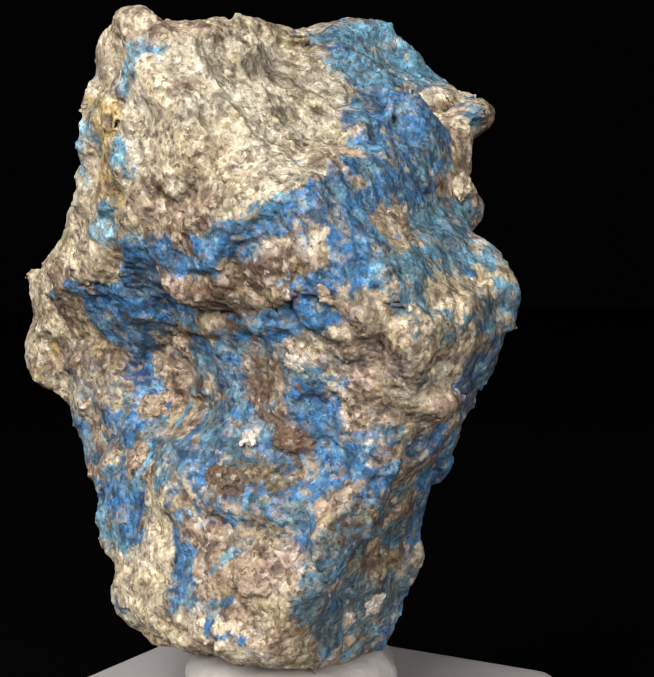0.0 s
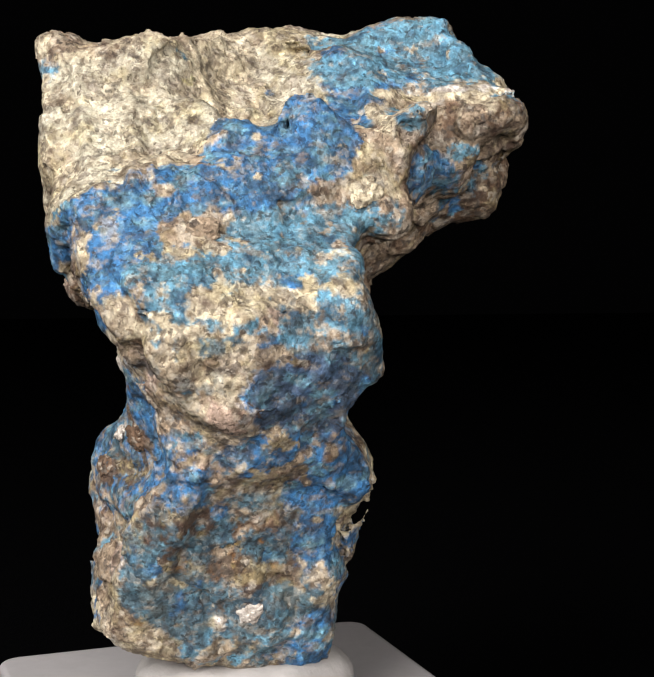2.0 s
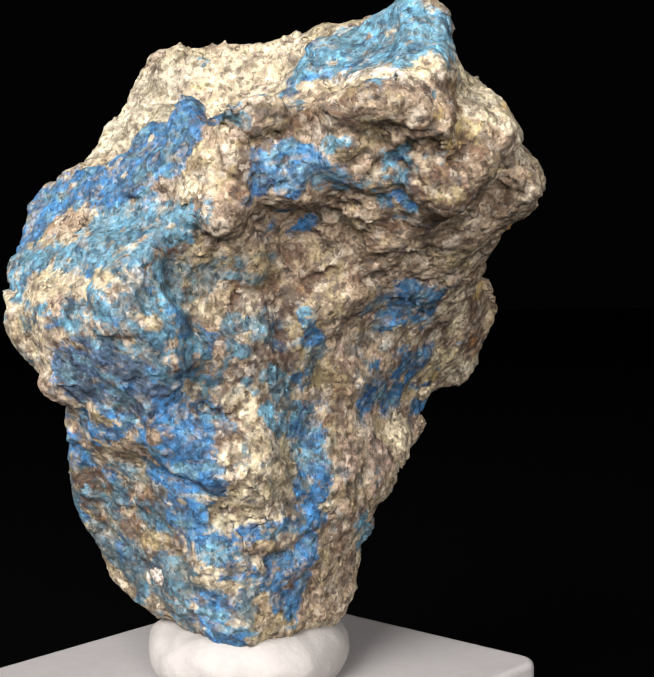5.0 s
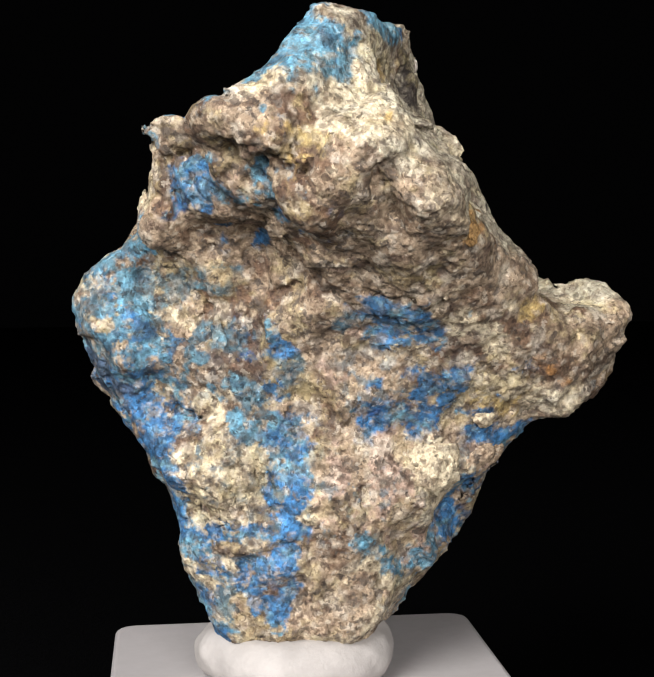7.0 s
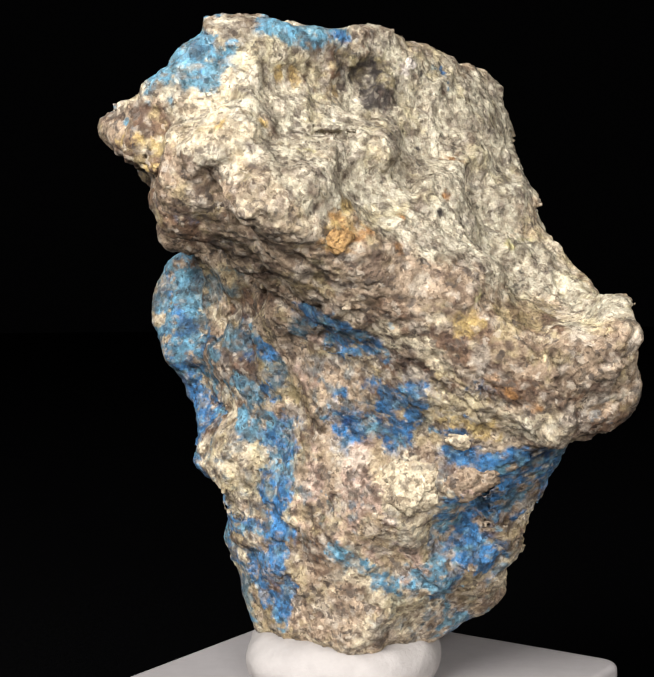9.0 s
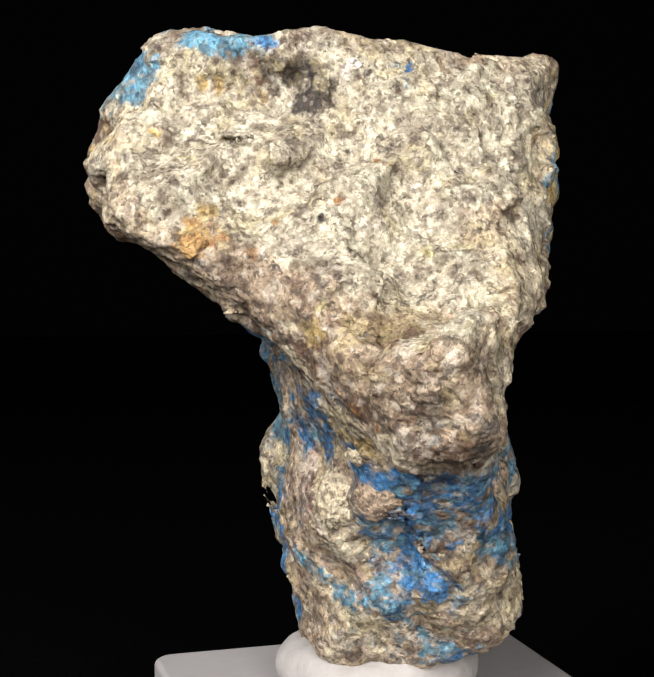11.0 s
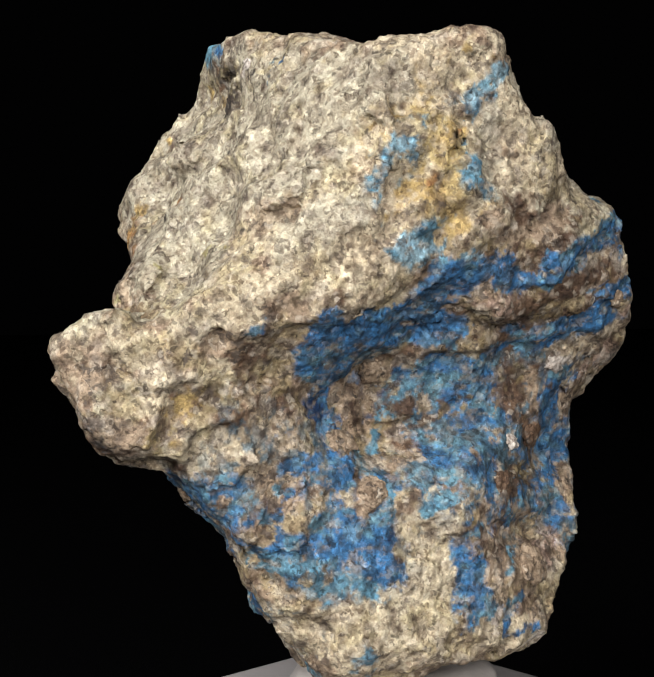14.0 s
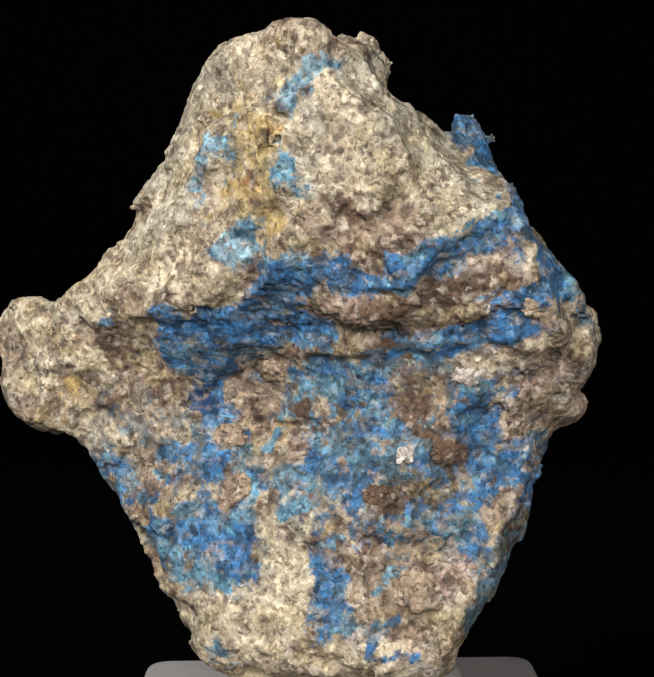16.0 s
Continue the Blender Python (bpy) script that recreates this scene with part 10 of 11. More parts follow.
relief(-0.8, (-29.3, -5.8, -8.1, -27.0, -9.8, -5.5, 1.72), (-27.0, -9.8, -5.5, -25.6, -11.3, -3.1, 1.69), (-25.6, -11.3, -3.1, -23.8, -15.7, -0.8, 1.66), (-23.8, -15.7, -0.8, -23.4, -15.3, 1.5, 1.64), (-23.4, -15.3, 1.5, -22.9, -16.0, 3.9, 1.64), (-22.9, -16.0, 3.9, -22.1, -18.2, 6.1, 1.62))
relief(-1.4, (-8.1, -22.2, -15.1, -7.8, -21.2, -18.0, 0.28))
relief(-0.4, (-6.5, -25.6, -31.2, -5.7, -25.6, -34.6, 3.66), (-5.7, -25.6, -34.6, -4.7, -27.5, -37.7, 3.65), (-4.7, -27.5, -37.7, -5.7, -28.1, -40.2, 3.64), (-5.7, -28.1, -40.2, -6.6, -27.1, -43.3, 3.66))
relief(0.7, (-0.1, -25.4, -24.9, -0.1, -25.4, -24.9, 1.36), (-7.5, -23.8, -29.0, -7.5, -23.8, -29.0, 1.38))
relief(0.7, (-4.8, -27.5, -38.1, -4.8, -27.5, -38.1, 2.28))
relief(0.6, (7.4, -28.2, -29.5, 4.9, -29.4, -31.0, 0.54), (4.9, -29.4, -31.0, 2.5, -29.7, -32.7, 0.53), (2.5, -29.7, -32.7, 1.4, -30.4, -34.6, 0.53), (1.4, -30.4, -34.6, 0.4, -28.6, -37.1, 0.54), (0.4, -28.6, -37.1, -0.7, -29.4, -39.0, 0.54), (-0.7, -29.4, -39.0, -1.9, -28.8, -42.1, 0.54), (-1.9, -28.8, -42.1, -3.0, -28.2, -45.3, 0.55))
relief(-0.5, (1.8, -19.9, 9.0, 1.8, -19.9, 9.0, 0.42), (-5.6, -20.6, 16.5, -5.6, -20.6, 16.5, 0.42), (-9.0, -24.3, 15.9, -9.0, -24.3, 15.9, 0.41))
relief(-0.8, (-13.8, -25.8, 14.7, -9.1, -28.7, 11.4, 1.81), (-9.1, -28.7, 11.4, -8.0, -29.4, 8.5, 1.77), (-8.0, -29.4, 8.5, -6.8, -30.5, 6.0, 1.76), (-6.8, -30.5, 6.0, -5.8, -31.5, 3.6, 1.74), (5.7, -36.1, -8.0, 7.1, -35.6, -10.2, 1.60), (7.1, -35.6, -10.2, 8.6, -35.2, -12.3, 1.60), (8.6, -35.2, -12.3, 8.3, -34.1, -14.4, 1.60), (8.3, -34.1, -14.4, 6.6, -31.9, -16.7, 1.62))
relief(-0.4, (-5.6, -20.5, 17.5, -4.1, -18.1, 17.4, 1.10), (-4.1, -18.1, 17.4, -4.4, -14.3, 17.6, 1.11), (-4.4, -14.3, 17.6, -5.3, -10.7, 18.0, 1.13), (-5.3, -10.7, 18.0, -5.1, -7.9, 18.3, 1.14), (-5.1, -7.9, 18.3, -5.4, -4.7, 18.7, 1.15), (-5.4, -4.7, 18.7, -4.0, -1.8, 19.4, 1.16), (-4.0, -1.8, 19.4, -2.3, 0.9, 20.1, 1.17))
relief(0.7, (11.1, -0.3, 11.8, 15.5, -3.6, 9.3, 0.64), (15.5, -3.6, 9.3, 18.9, -6.2, 7.0, 0.62), (18.9, -6.2, 7.0, 19.3, -6.0, 5.1, 0.61), (19.3, -6.0, 5.1, 19.4, -5.4, 3.3, 0.61))
relief(-0.6, (16.2, -27.2, -19.8, 16.4, -26.3, -21.4, 0.40), (16.4, -26.3, -21.4, 15.3, -24.4, -23.3, 0.40))
relief(0.7, (14.2, -29.5, -21.1, 14.8, -27.9, -22.1, 1.59))
relief(0.7, (-2.0, -27.1, -33.2, 4.6, -29.1, -30.3, 0.67), (4.6, -29.1, -30.3, 7.0, -28.5, -28.4, 0.65), (7.0, -28.5, -28.4, 9.3, -27.9, -28.2, 0.64), (9.3, -27.9, -28.2, 9.8, -26.0, -28.4, 0.64))
relief(0.5, (-1.4, 0.7, 17.7, 1.3, -2.3, 14.3, 0.63), (1.3, -2.3, 14.3, -0.8, -2.8, 14.2, 0.62), (-0.8, -2.8, 14.2, -2.2, -4.0, 13.9, 0.62), (-2.2, -4.0, 13.9, -0.2, -5.9, 12.0, 0.62), (-0.2, -5.9, 12.0, -0.2, -8.7, 10.5, 0.61), (-0.2, -8.7, 10.5, 7.0, -16.9, 8.6, 0.59), (7.0, -16.9, 8.6, 6.7, -19.9, 7.4, 0.57), (6.7, -19.9, 7.4, 3.9, -21.1, 6.3, 0.57))
relief(-0.6, (-8.0, -22.5, 16.2, -8.0, -22.5, 16.2, 0.60), (-0.4, -20.8, 8.8, -0.4, -20.8, 8.8, 0.58))
relief(0.4, (4.8, -19.9, -45.9, 4.8, -19.9, -45.9, 0.89), (11.8, -7.6, -36.1, 11.8, -7.6, -36.1, 0.89))
relief(-0.35, (4.8, -0.2, -26.9, 5.9, -0.2, -29.8, 2.87), (5.9, -0.2, -29.8, 8.6, -0.4, -32.4, 2.85), (8.6, -0.4, -32.4, 8.5, -0.7, -35.5, 2.83), (8.5, -0.7, -35.5, 8.6, -1.0, -38.5, 2.84))
relief(1.2, (1.2, 14.5, -7.3, 1.4, 16.1, -5.7, 2.42), (1.4, 16.1, -5.7, 3.2, 17.2, -4.1, 2.42), (3.2, 17.2, -4.1, 3.4, 19.6, -2.6, 2.41), (3.4, 19.6, -2.6, 2.7, 22.2, -1.1, 2.42), (2.7, 22.2, -1.1, 4.0, 23.7, -0.1, 2.42), (4.0, 23.7, -0.1, 6.2, 24.9, 0.9, 2.41))
relief(0.8, (7.3, -27.7, -31.4, 5.7, -28.0, -34.2, 1.81), (5.7, -28.0, -34.2, 3.5, -28.2, -37.2, 1.84), (3.5, -28.2, -37.2, 1.3, -27.5, -40.8, 1.87), (1.3, -27.5, -40.8, -0.3, -26.8, -44.4, 1.90))
relief(-1.0, (-8.4, -24.1, 15.6, -6.2, -25.2, 12.8, 2.25), (-6.2, -25.2, 12.8, -4.7, -26.4, 10.2, 2.23), (-4.7, -26.4, 10.2, -2.8, -27.5, 7.8, 2.20), (-2.8, -27.5, 7.8, -1.2, -28.6, 5.5, 2.18))
relief(-1.4, (8.9, -1.8, -12.2, 9.3, -1.6, -14.1, 1.69), (9.3, -1.6, -14.1, 9.7, -1.5, -16.1, 1.68))
relief(-0.8, (3.8, 1.6, -21.4, 1.9, 3.0, -24.3, 1.14))
relief(0.6, (17.1, 8.5, 3.6, 17.1, 8.5, 3.6, 1.62))
relief(0.9, (12.4, -3.9, -31.7, 12.4, -3.9, -31.7, 3.36))
relief(0.7, (-5.7, 7.5, -34.4, -5.7, 7.5, -34.4, 3.19))
relief(-0.7, (-0.6, 5.4, -32.2, -0.4, 5.1, -34.6, 0.47), (-0.4, 5.1, -34.6, 0.2, 5.2, -36.8, 0.47), (0.2, 5.2, -36.8, -2.1, 5.5, -39.9, 0.47))
relief(-0.9, (5.4, 1.7, -18.3, 3.7, 1.6, -21.6, 1.12))
relief(0.5, (17.3, 7.6, 3.4, 17.3, 7.6, 3.4, 1.03))
relief(1.4, (19.9, -2.0, 9.0, 22.3, 11.9, 9.7, 2.03), (22.3, 11.9, 9.7, 21.2, 15.1, 9.1, 1.93))
relief(1.1, (17.9, 7.1, 4.4, 16.1, 10.0, 2.9, 2.63), (16.1, 10.0, 2.9, 15.8, 16.0, 1.4, 2.57), (15.8, 16.0, 1.4, 13.4, 17.3, -0.5, 2.52), (13.4, 17.3, -0.5, 9.4, 15.4, -2.4, 2.55))
relief(0.6, (22.4, 12.2, 10.1, 20.5, 11.2, 8.1, 0.56), (20.5, 11.2, 8.1, 19.6, 13.0, 6.0, 0.56), (19.6, 13.0, 6.0, 16.9, 10.4, 4.0, 0.56), (16.9, 10.4, 4.0, 15.2, 10.1, 1.9, 0.57), (15.2, 10.1, 1.9, 13.7, 11.5, 0.3, 0.57), (13.7, 11.5, 0.3, 12.4, 13.0, -1.4, 0.57), (12.4, 13.0, -1.4, 10.5, 14.1, -2.4, 0.57), (10.5, 14.1, -2.4, 8.3, 14.6, -3.3, 0.57), (8.3, 14.6, -3.3, 6.1, 15.1, -4.3, 0.57))
relief(-0.6, (20.4, -5.2, -0.6, 17.0, -4.9, -1.7, 0.43), (17.0, -4.9, -1.7, 13.4, -3.6, -2.8, 0.43), (13.4, -3.6, -2.8, 13.4, -3.6, -2.8, 0.43), (7.9, 14.6, -3.5, 5.7, 14.4, -5.5, 0.38), (5.7, 14.4, -5.5, 3.8, 11.1, -7.6, 0.39), (3.8, 11.1, -7.6, 1.5, 11.1, -9.5, 0.39), (1.5, 11.1, -9.5, -1.9, 15.2, -9.8, 0.39), (-1.9, 15.2, -9.8, -5.1, 16.5, -10.2, 0.38))
relief(0.8, (-17.0, 9.7, -30.6, -17.0, 9.7, -30.6, 2.50))
relief(1.4, (14.1, 20.3, 2.7, 14.3, 18.2, 0.6, 2.35), (14.3, 18.2, 0.6, 14.3, 18.2, 0.6, 2.37), (17.9, -6.3, -1.7, 17.9, -6.3, -1.7, 2.72), (20.1, -15.6, -7.5, 20.8, -17.8, -9.9, 2.88), (20.8, -17.8, -9.9, 20.7, -15.3, -12.0, 2.88), (20.7, -15.3, -12.0, 19.4, -12.7, -14.1, 2.85), (19.4, -12.7, -14.1, 18.5, -11.6, -16.3, 2.82))
relief(1.2, (14.5, 20.9, 3.6, 11.8, 20.5, 1.9, 2.14), (11.8, 20.5, 1.9, 9.2, 18.9, 0.3, 2.15), (9.2, 18.9, 0.3, 6.5, 18.0, -1.4, 2.16), (6.5, 18.0, -1.4, 3.7, 18.1, -3.0, 2.16), (3.7, 18.1, -3.0, 1.5, 18.8, -4.9, 2.15), (1.5, 18.8, -4.9, -0.5, 16.4, -6.9, 2.16), (-0.5, 16.4, -6.9, -2.7, 16.8, -8.8, 2.18))
relief(-0.6, (-5.0, 8.9, 15.8, -5.0, 8.9, 15.8, 1.49))
relief(-0.6, (-1.9, 6.1, -37.4, -4.9, 6.1, -39.0, 0.51), (-4.9, 6.1, -39.0, -7.9, 4.7, -40.8, 0.52), (-7.9, 4.7, -40.8, -10.5, 4.0, -42.6, 0.52), (-10.5, 4.0, -42.6, -13.1, 3.9, -44.1, 0.52))
relief(0.8, (-18.8, -21.5, 5.4, -18.7, -21.9, 3.0, 1.82), (-18.7, -21.9, 3.0, -15.8, -24.2, 0.5, 1.84), (-15.8, -24.2, 0.5, -18.0, -21.8, -1.5, 1.84), (-18.0, -21.8, -1.5, -18.6, -20.5, -3.5, 1.82), (-7.9, -22.2, -24.9, -12.1, -20.3, -26.9, 1.91), (-12.1, -20.3, -26.9, -12.8, -20.8, -29.5, 1.89), (-12.8, -20.8, -29.5, -14.5, -19.8, -32.3, 1.88), (-14.5, -19.8, -32.3, -12.9, -21.0, -35.8, 1.89))
relief(1.1, (-34.2, 17.4, -13.3, -33.9, 15.4, -15.7, 1.90), (-33.9, 15.4, -15.7, -34.5, 13.9, -18.1, 1.92), (-34.5, 13.9, -18.1, -34.7, 13.3, -19.5, 1.92), (-34.7, 13.3, -19.5, -34.9, 12.7, -21.0, 1.92))
relief(-1.0, (-31.7, 5.2, -18.1, -32.1, 5.9, -20.4, 1.57), (-32.1, 5.9, -20.4, -32.6, 6.7, -22.6, 1.56))
relief(-0.7, (-30.2, 1.2, -14.4, -30.8, 1.9, -12.6, 1.33), (-30.8, 1.9, -12.6, -32.2, 2.9, -10.7, 1.32))
relief(0.7, (-25.1, -0.7, -0.3, -25.4, 1.2, -2.7, 0.73), (-25.4, 1.2, -2.7, -26.6, 3.6, -5.0, 0.72), (-26.6, 3.6, -5.0, -26.8, 5.4, -7.4, 0.71), (-26.8, 5.4, -7.4, -25.7, 7.2, -8.9, 0.71), (-25.7, 7.2, -8.9, -34.4, 14.0, -9.7, 0.69), (-34.4, 14.0, -9.7, -34.4, 16.2, -11.1, 0.66), (-34.4, 16.2, -11.1, -33.9, 18.1, -12.5, 0.66))
relief(-0.8, (-9.8, 8.1, -28.5, -9.8, 8.1, -28.5, 0.59), (-29.2, 14.2, -24.9, -32.5, 12.9, -24.3, 0.52), (-32.5, 12.9, -24.3, -28.2, 7.6, -25.6, 0.52), (-28.2, 7.6, -25.6, -29.2, 4.8, -25.9, 0.53))
relief(-0.7, (-5.9, 8.4, 15.9, -5.9, 8.4, 15.9, 1.69))
relief(-0.5, (-16.3, 0.4, 14.8, -16.3, 0.4, 14.8, 0.48), (-19.7, -12.8, 18.5, -19.7, -12.8, 18.5, 0.49))
relief(-1.0, (-19.8, 0.2, 8.3, -23.1, -0.8, 6.0, 1.89), (-23.1, -0.8, 6.0, -18.8, 5.1, 4.2, 1.92), (-18.8, 5.1, 4.2, -18.2, 7.0, 2.3, 1.97), (-18.2, 7.0, 2.3, -19.7, 6.7, 0.3, 1.97), (-19.7, 6.7, 0.3, -20.5, 7.5, -1.9, 1.96), (-20.5, 7.5, -1.9, -18.9, 10.6, -4.1, 1.98))
relief(0.8, (-18.6, -20.6, 18.3, -17.9, -22.4, 18.3, 1.60), (-17.9, -22.4, 18.3, -16.7, -24.0, 18.2, 1.60), (-16.7, -24.0, 18.2, -14.5, -24.6, 16.2, 1.61), (4.1, -36.1, -9.1, 6.5, -35.5, -11.6, 1.73), (6.5, -35.5, -11.6, 9.6, -34.4, -14.2, 1.76), (9.6, -34.4, -14.2, 10.0, -33.5, -16.0, 1.78), (10.0, -33.5, -16.0, 11.4, -32.0, -17.9, 1.80))
relief(-0.8, (-32.1, 5.9, -20.3, -30.8, 4.0, -19.4, 1.58), (-30.8, 4.0, -19.4, -29.3, 2.2, -18.5, 1.58))
relief(0.6, (-34.1, 14.5, -17.8, -33.7, 10.4, -17.1, 0.67), (-33.7, 10.4, -17.1, -33.2, 6.6, -16.3, 0.66), (-33.2, 6.6, -16.3, -31.5, 4.1, -15.7, 0.65), (-31.5, 4.1, -15.7, -29.4, 2.0, -15.2, 0.65))
relief(-0.9, (-21.3, -5.4, -20.7, -19.0, -5.7, -19.5, 0.66), (-19.0, -5.7, -19.5, -17.9, -6.9, -18.1, 0.66), (-17.9, -6.9, -18.1, -15.1, -8.3, -17.1, 0.66), (-15.1, -8.3, -17.1, -13.5, -10.7, -15.9, 0.66))
relief(-1.4, (-10.3, -19.1, -15.3, -9.7, -18.3, -18.2, 0.33))
relief(0.7, (-14.0, -22.5, -9.0, -13.4, -24.2, -9.4, 1.53), (-13.3, -10.5, -16.9, -13.3, -10.5, -16.9, 1.61), (-16.9, -7.2, -24.4, -16.9, -7.2, -24.4, 1.62), (-23.3, -5.1, -30.8, -23.3, -5.1, -30.8, 1.59), (-8.8, -23.8, -29.6, -8.8, -23.8, -29.6, 1.59), (0.4, -25.3, -25.5, 0.4, -25.3, -25.5, 1.65), (-14.6, -7.8, -20.8, -14.6, -7.8, -20.8, 1.62))
relief(0.7, (-27.5, -8.0, -9.8, -25.4, -8.6, -10.5, 0.54), (-25.4, -8.6, -10.5, -23.7, -9.9, -10.4, 0.54), (-23.7, -9.9, -10.4, -21.7, -11.0, -10.2, 0.54), (-21.7, -11.0, -10.2, -20.9, -13.0, -10.0, 0.54), (-20.9, -13.0, -10.0, -20.0, -14.6, -8.7, 0.54), (-20.0, -14.6, -8.7, -19.4, -16.4, -7.5, 0.54), (-19.4, -16.4, -7.5, -19.0, -18.4, -6.1, 0.54), (-19.0, -18.4, -6.1, -18.5, -20.2, -4.8, 0.53))
relief(0.7, (-10.5, -29.2, -4.1, -8.6, -31.2, -3.0, 0.45), (-8.6, -31.2, -3.0, -6.2, -32.9, -1.9, 0.45), (-6.2, -32.9, -1.9, -2.9, -33.5, -1.2, 0.46), (-2.9, -33.5, -1.2, -1.1, -34.9, -0.5, 0.46), (-1.1, -34.9, -0.5, -1.1, -34.9, -0.5, 0.46))
relief(-0.7, (-14.0, -24.6, -8.0, -12.0, -26.0, -8.1, 0.72), (-12.0, -26.0, -8.1, -10.1, -27.4, -8.1, 0.72))


def minerals(p):
    """The stone's colour at each point, with a fourth number for how speckled it is."""
    bent = p + np.stack([rough_waves(p, 5.0, s, 4, 0.62) for s in (11, 23, 37)], 1) * 1.15
    out = np.tile(np.array(TINTS["tan"]), (len(p), 1))
    pale = np.clip(0.5 + 1.2 * rough_waves(p, 9.0, 51, 3), 0, 1)[:, None]
    out = out * (1 - 0.6 * pale) + np.array(TINTS["cream"]) * 0.6 * pale
    fray = rough_waves(p, 1.6, 71, 4, 0.75)
    blotch = rough_waves(p, 1.9, 91, 4, 0.75)
    points = by_height(bent)
    for tint, (x0, y0, z0, x1, y1, z1, wide, cover) in PATCHES:
        box, far = along_streak(points, (x0, y0, z0, x1, y1, z1, wide))
        w = np.clip((1.1 - far + 0.34 * fray[box]) / 0.35, 0, 1)
        if cover < 100:
            w = w * np.clip(0.5 + (cover / 100 - 0.5) * 2.2 + 1.3 * blotch[box], 0, 1)
        out[box] += w[:, None] * (np.array(tint) - out[box])
    bent = p + np.stack([rough_waves(p, 2.4, s, 4, 0.7) for s in (13, 29, 41)], 1) * 0.42
    points = by_height(bent)
    for tint, cover, q in VEINS:
        at, far = along_streak(points, q)
        w = np.clip((1.08 - far + 0.30 * fray[at]) / 0.22, 0, 1)
        if cover < 1:
            w = w * np.clip(0.5 + (cover - 0.5) * 2.6 + 1.6 * blotch[at], 0, 1)
        out[at] += w[:, None] * (tint - out[at])
    # the blue crust runs from pale turquoise to slate, with wisps of matrix through it
    blue = np.clip((out[:, 2] / (out[:, 0] + 0.02) - 1.2) / 0.8, 0, 1)[:, None]
    light = np.clip(rough_waves(p * (1, 1, 1.8), 3.2, 111, 4, 0.75) - 0.08, 0, 1)[:, None]
    dull = np.clip(rough_waves(p, 2.6, 121, 4, 0.75) - 0.02, 0, 1)[:, None]
    out = out + blue * 1.0 * np.clip(1.3 * light, 0, 1) * (np.array((0.11, 0.235, 0.31, 0.4)) - out)
    out = out + blue * 0.55 * dull * (np.array((0.05, 0.078, 0.10, 0.5)) - out)
    wisp = np.clip((rough_waves(p * (1, 1, 2.2), 2.0, 131, 4, 0.75) - 0.52) / 0.25, 0, 1)[:, None]
    out = out + blue * 0.5 * wisp * (np.array((0.30, 0.26, 0.20, 0.9)) - out)
    # thin blue films and rusty brown soaking in the matrix
    film = np.clip((rough_waves(p, 1.8, 141, 4, 0.75) - 0.28) / 0.3, 0, 1) * np.clip(rough_waves(p, 11.0, 151, 2) + 0.45, 0, 1)
    film = film[:, None] * (1 - blue) * np.clip((-12 - p[:, 2:3]) / 9, 0, 1)
    out = out + 0.85 * film * (np.array((0.055, 0.12, 0.17, 0.4)) - out)
    soak = np.clip((rough_waves(p, 2.2, 161, 4, 0.75) - 0.35) / 0.4, 0, 1)[:, None] * (1 - blue)
    out = out + 0.4 * soak * (np.array((0.13, 0.088, 0.058, 0.9)) - out)
    # isolated brown dots, the shade of small pits put into colour, and yellowish stains in the pale matrix
    stained = np.clip((rough_waves(p, 3.6, 211, 4, 0.7) - 0.12) / 0.5, 0, 1)[:, None] * (1 - blue)
    out = out + 0.45 * stained * (np.array((0.37, 0.315, 0.165, 0.8)) - out)
    for size, seed, some in ((3.0, 221, 0.62), (1.7, 231, 0.70)):
        first, second, tone, slope = cells(bent, size, seed)
        pit_shade = np.clip((0.33 - first - 0.10 * fray) / 0.14, 0, 1) * np.clip((tone - some) / 0.02, 0, 1)
        out = out + 0.72 * pit_shade[:, None] * (1 - 0.6 * blue) * (np.array((0.105, 0.08, 0.052, 0.9)) - out)
    # breccia: grains of two sizes, some dark and rusty, some pale, each with its own tone
    wobble = p + 0.25 * np.stack([rough_waves(p, 0.9, s, 2, 0.7) for s in (171, 173, 179)], 1)
    blue = np.clip((out[:, 2] / (out[:, 0] + 0.02) - 1.2) / 0.8, 0, 1)[:, None]
    for size, seed, dark, amount in ((2.1, 181, 0.80, 0.55), (0.95, 191, 0.80, 0.75)):
        first, second, tone, slope = cells(wobble, size, seed)
        edge = np.clip((second - first) * 5, 0, 1)
        rusty = (np.clip((tone - dark) / 0.04, 0, 1) * edge)[:, None]
        pale = (np.clip((0.14 - tone) / 0.04, 0, 1) * edge)[:, None]
        shade = (0.80 + 0.42 * (tone * 7.3 % 1))[:, None]
        matrix = (1 - blue) * out[:, 3:]
        out[:, :3] *= 1 + (shade - 1) * (0.6 + 0.5 * blue)
        out = out + amount * rusty * matrix * (np.array((0.085, 0.055, 0.042, 0.9)) - out)
        out = out + 0.5 * pale * matrix * (np.array((0.50, 0.455, 0.385, 0.6)) - out)
        out = out + 0.6 * rusty * blue * (np.array((0.018, 0.045, 0.085, 0.2)) - out)
        out = out + 0.45 * pale * blue * (np.array((0.17, 0.29, 0.36, 0.4)) - out)
    return out


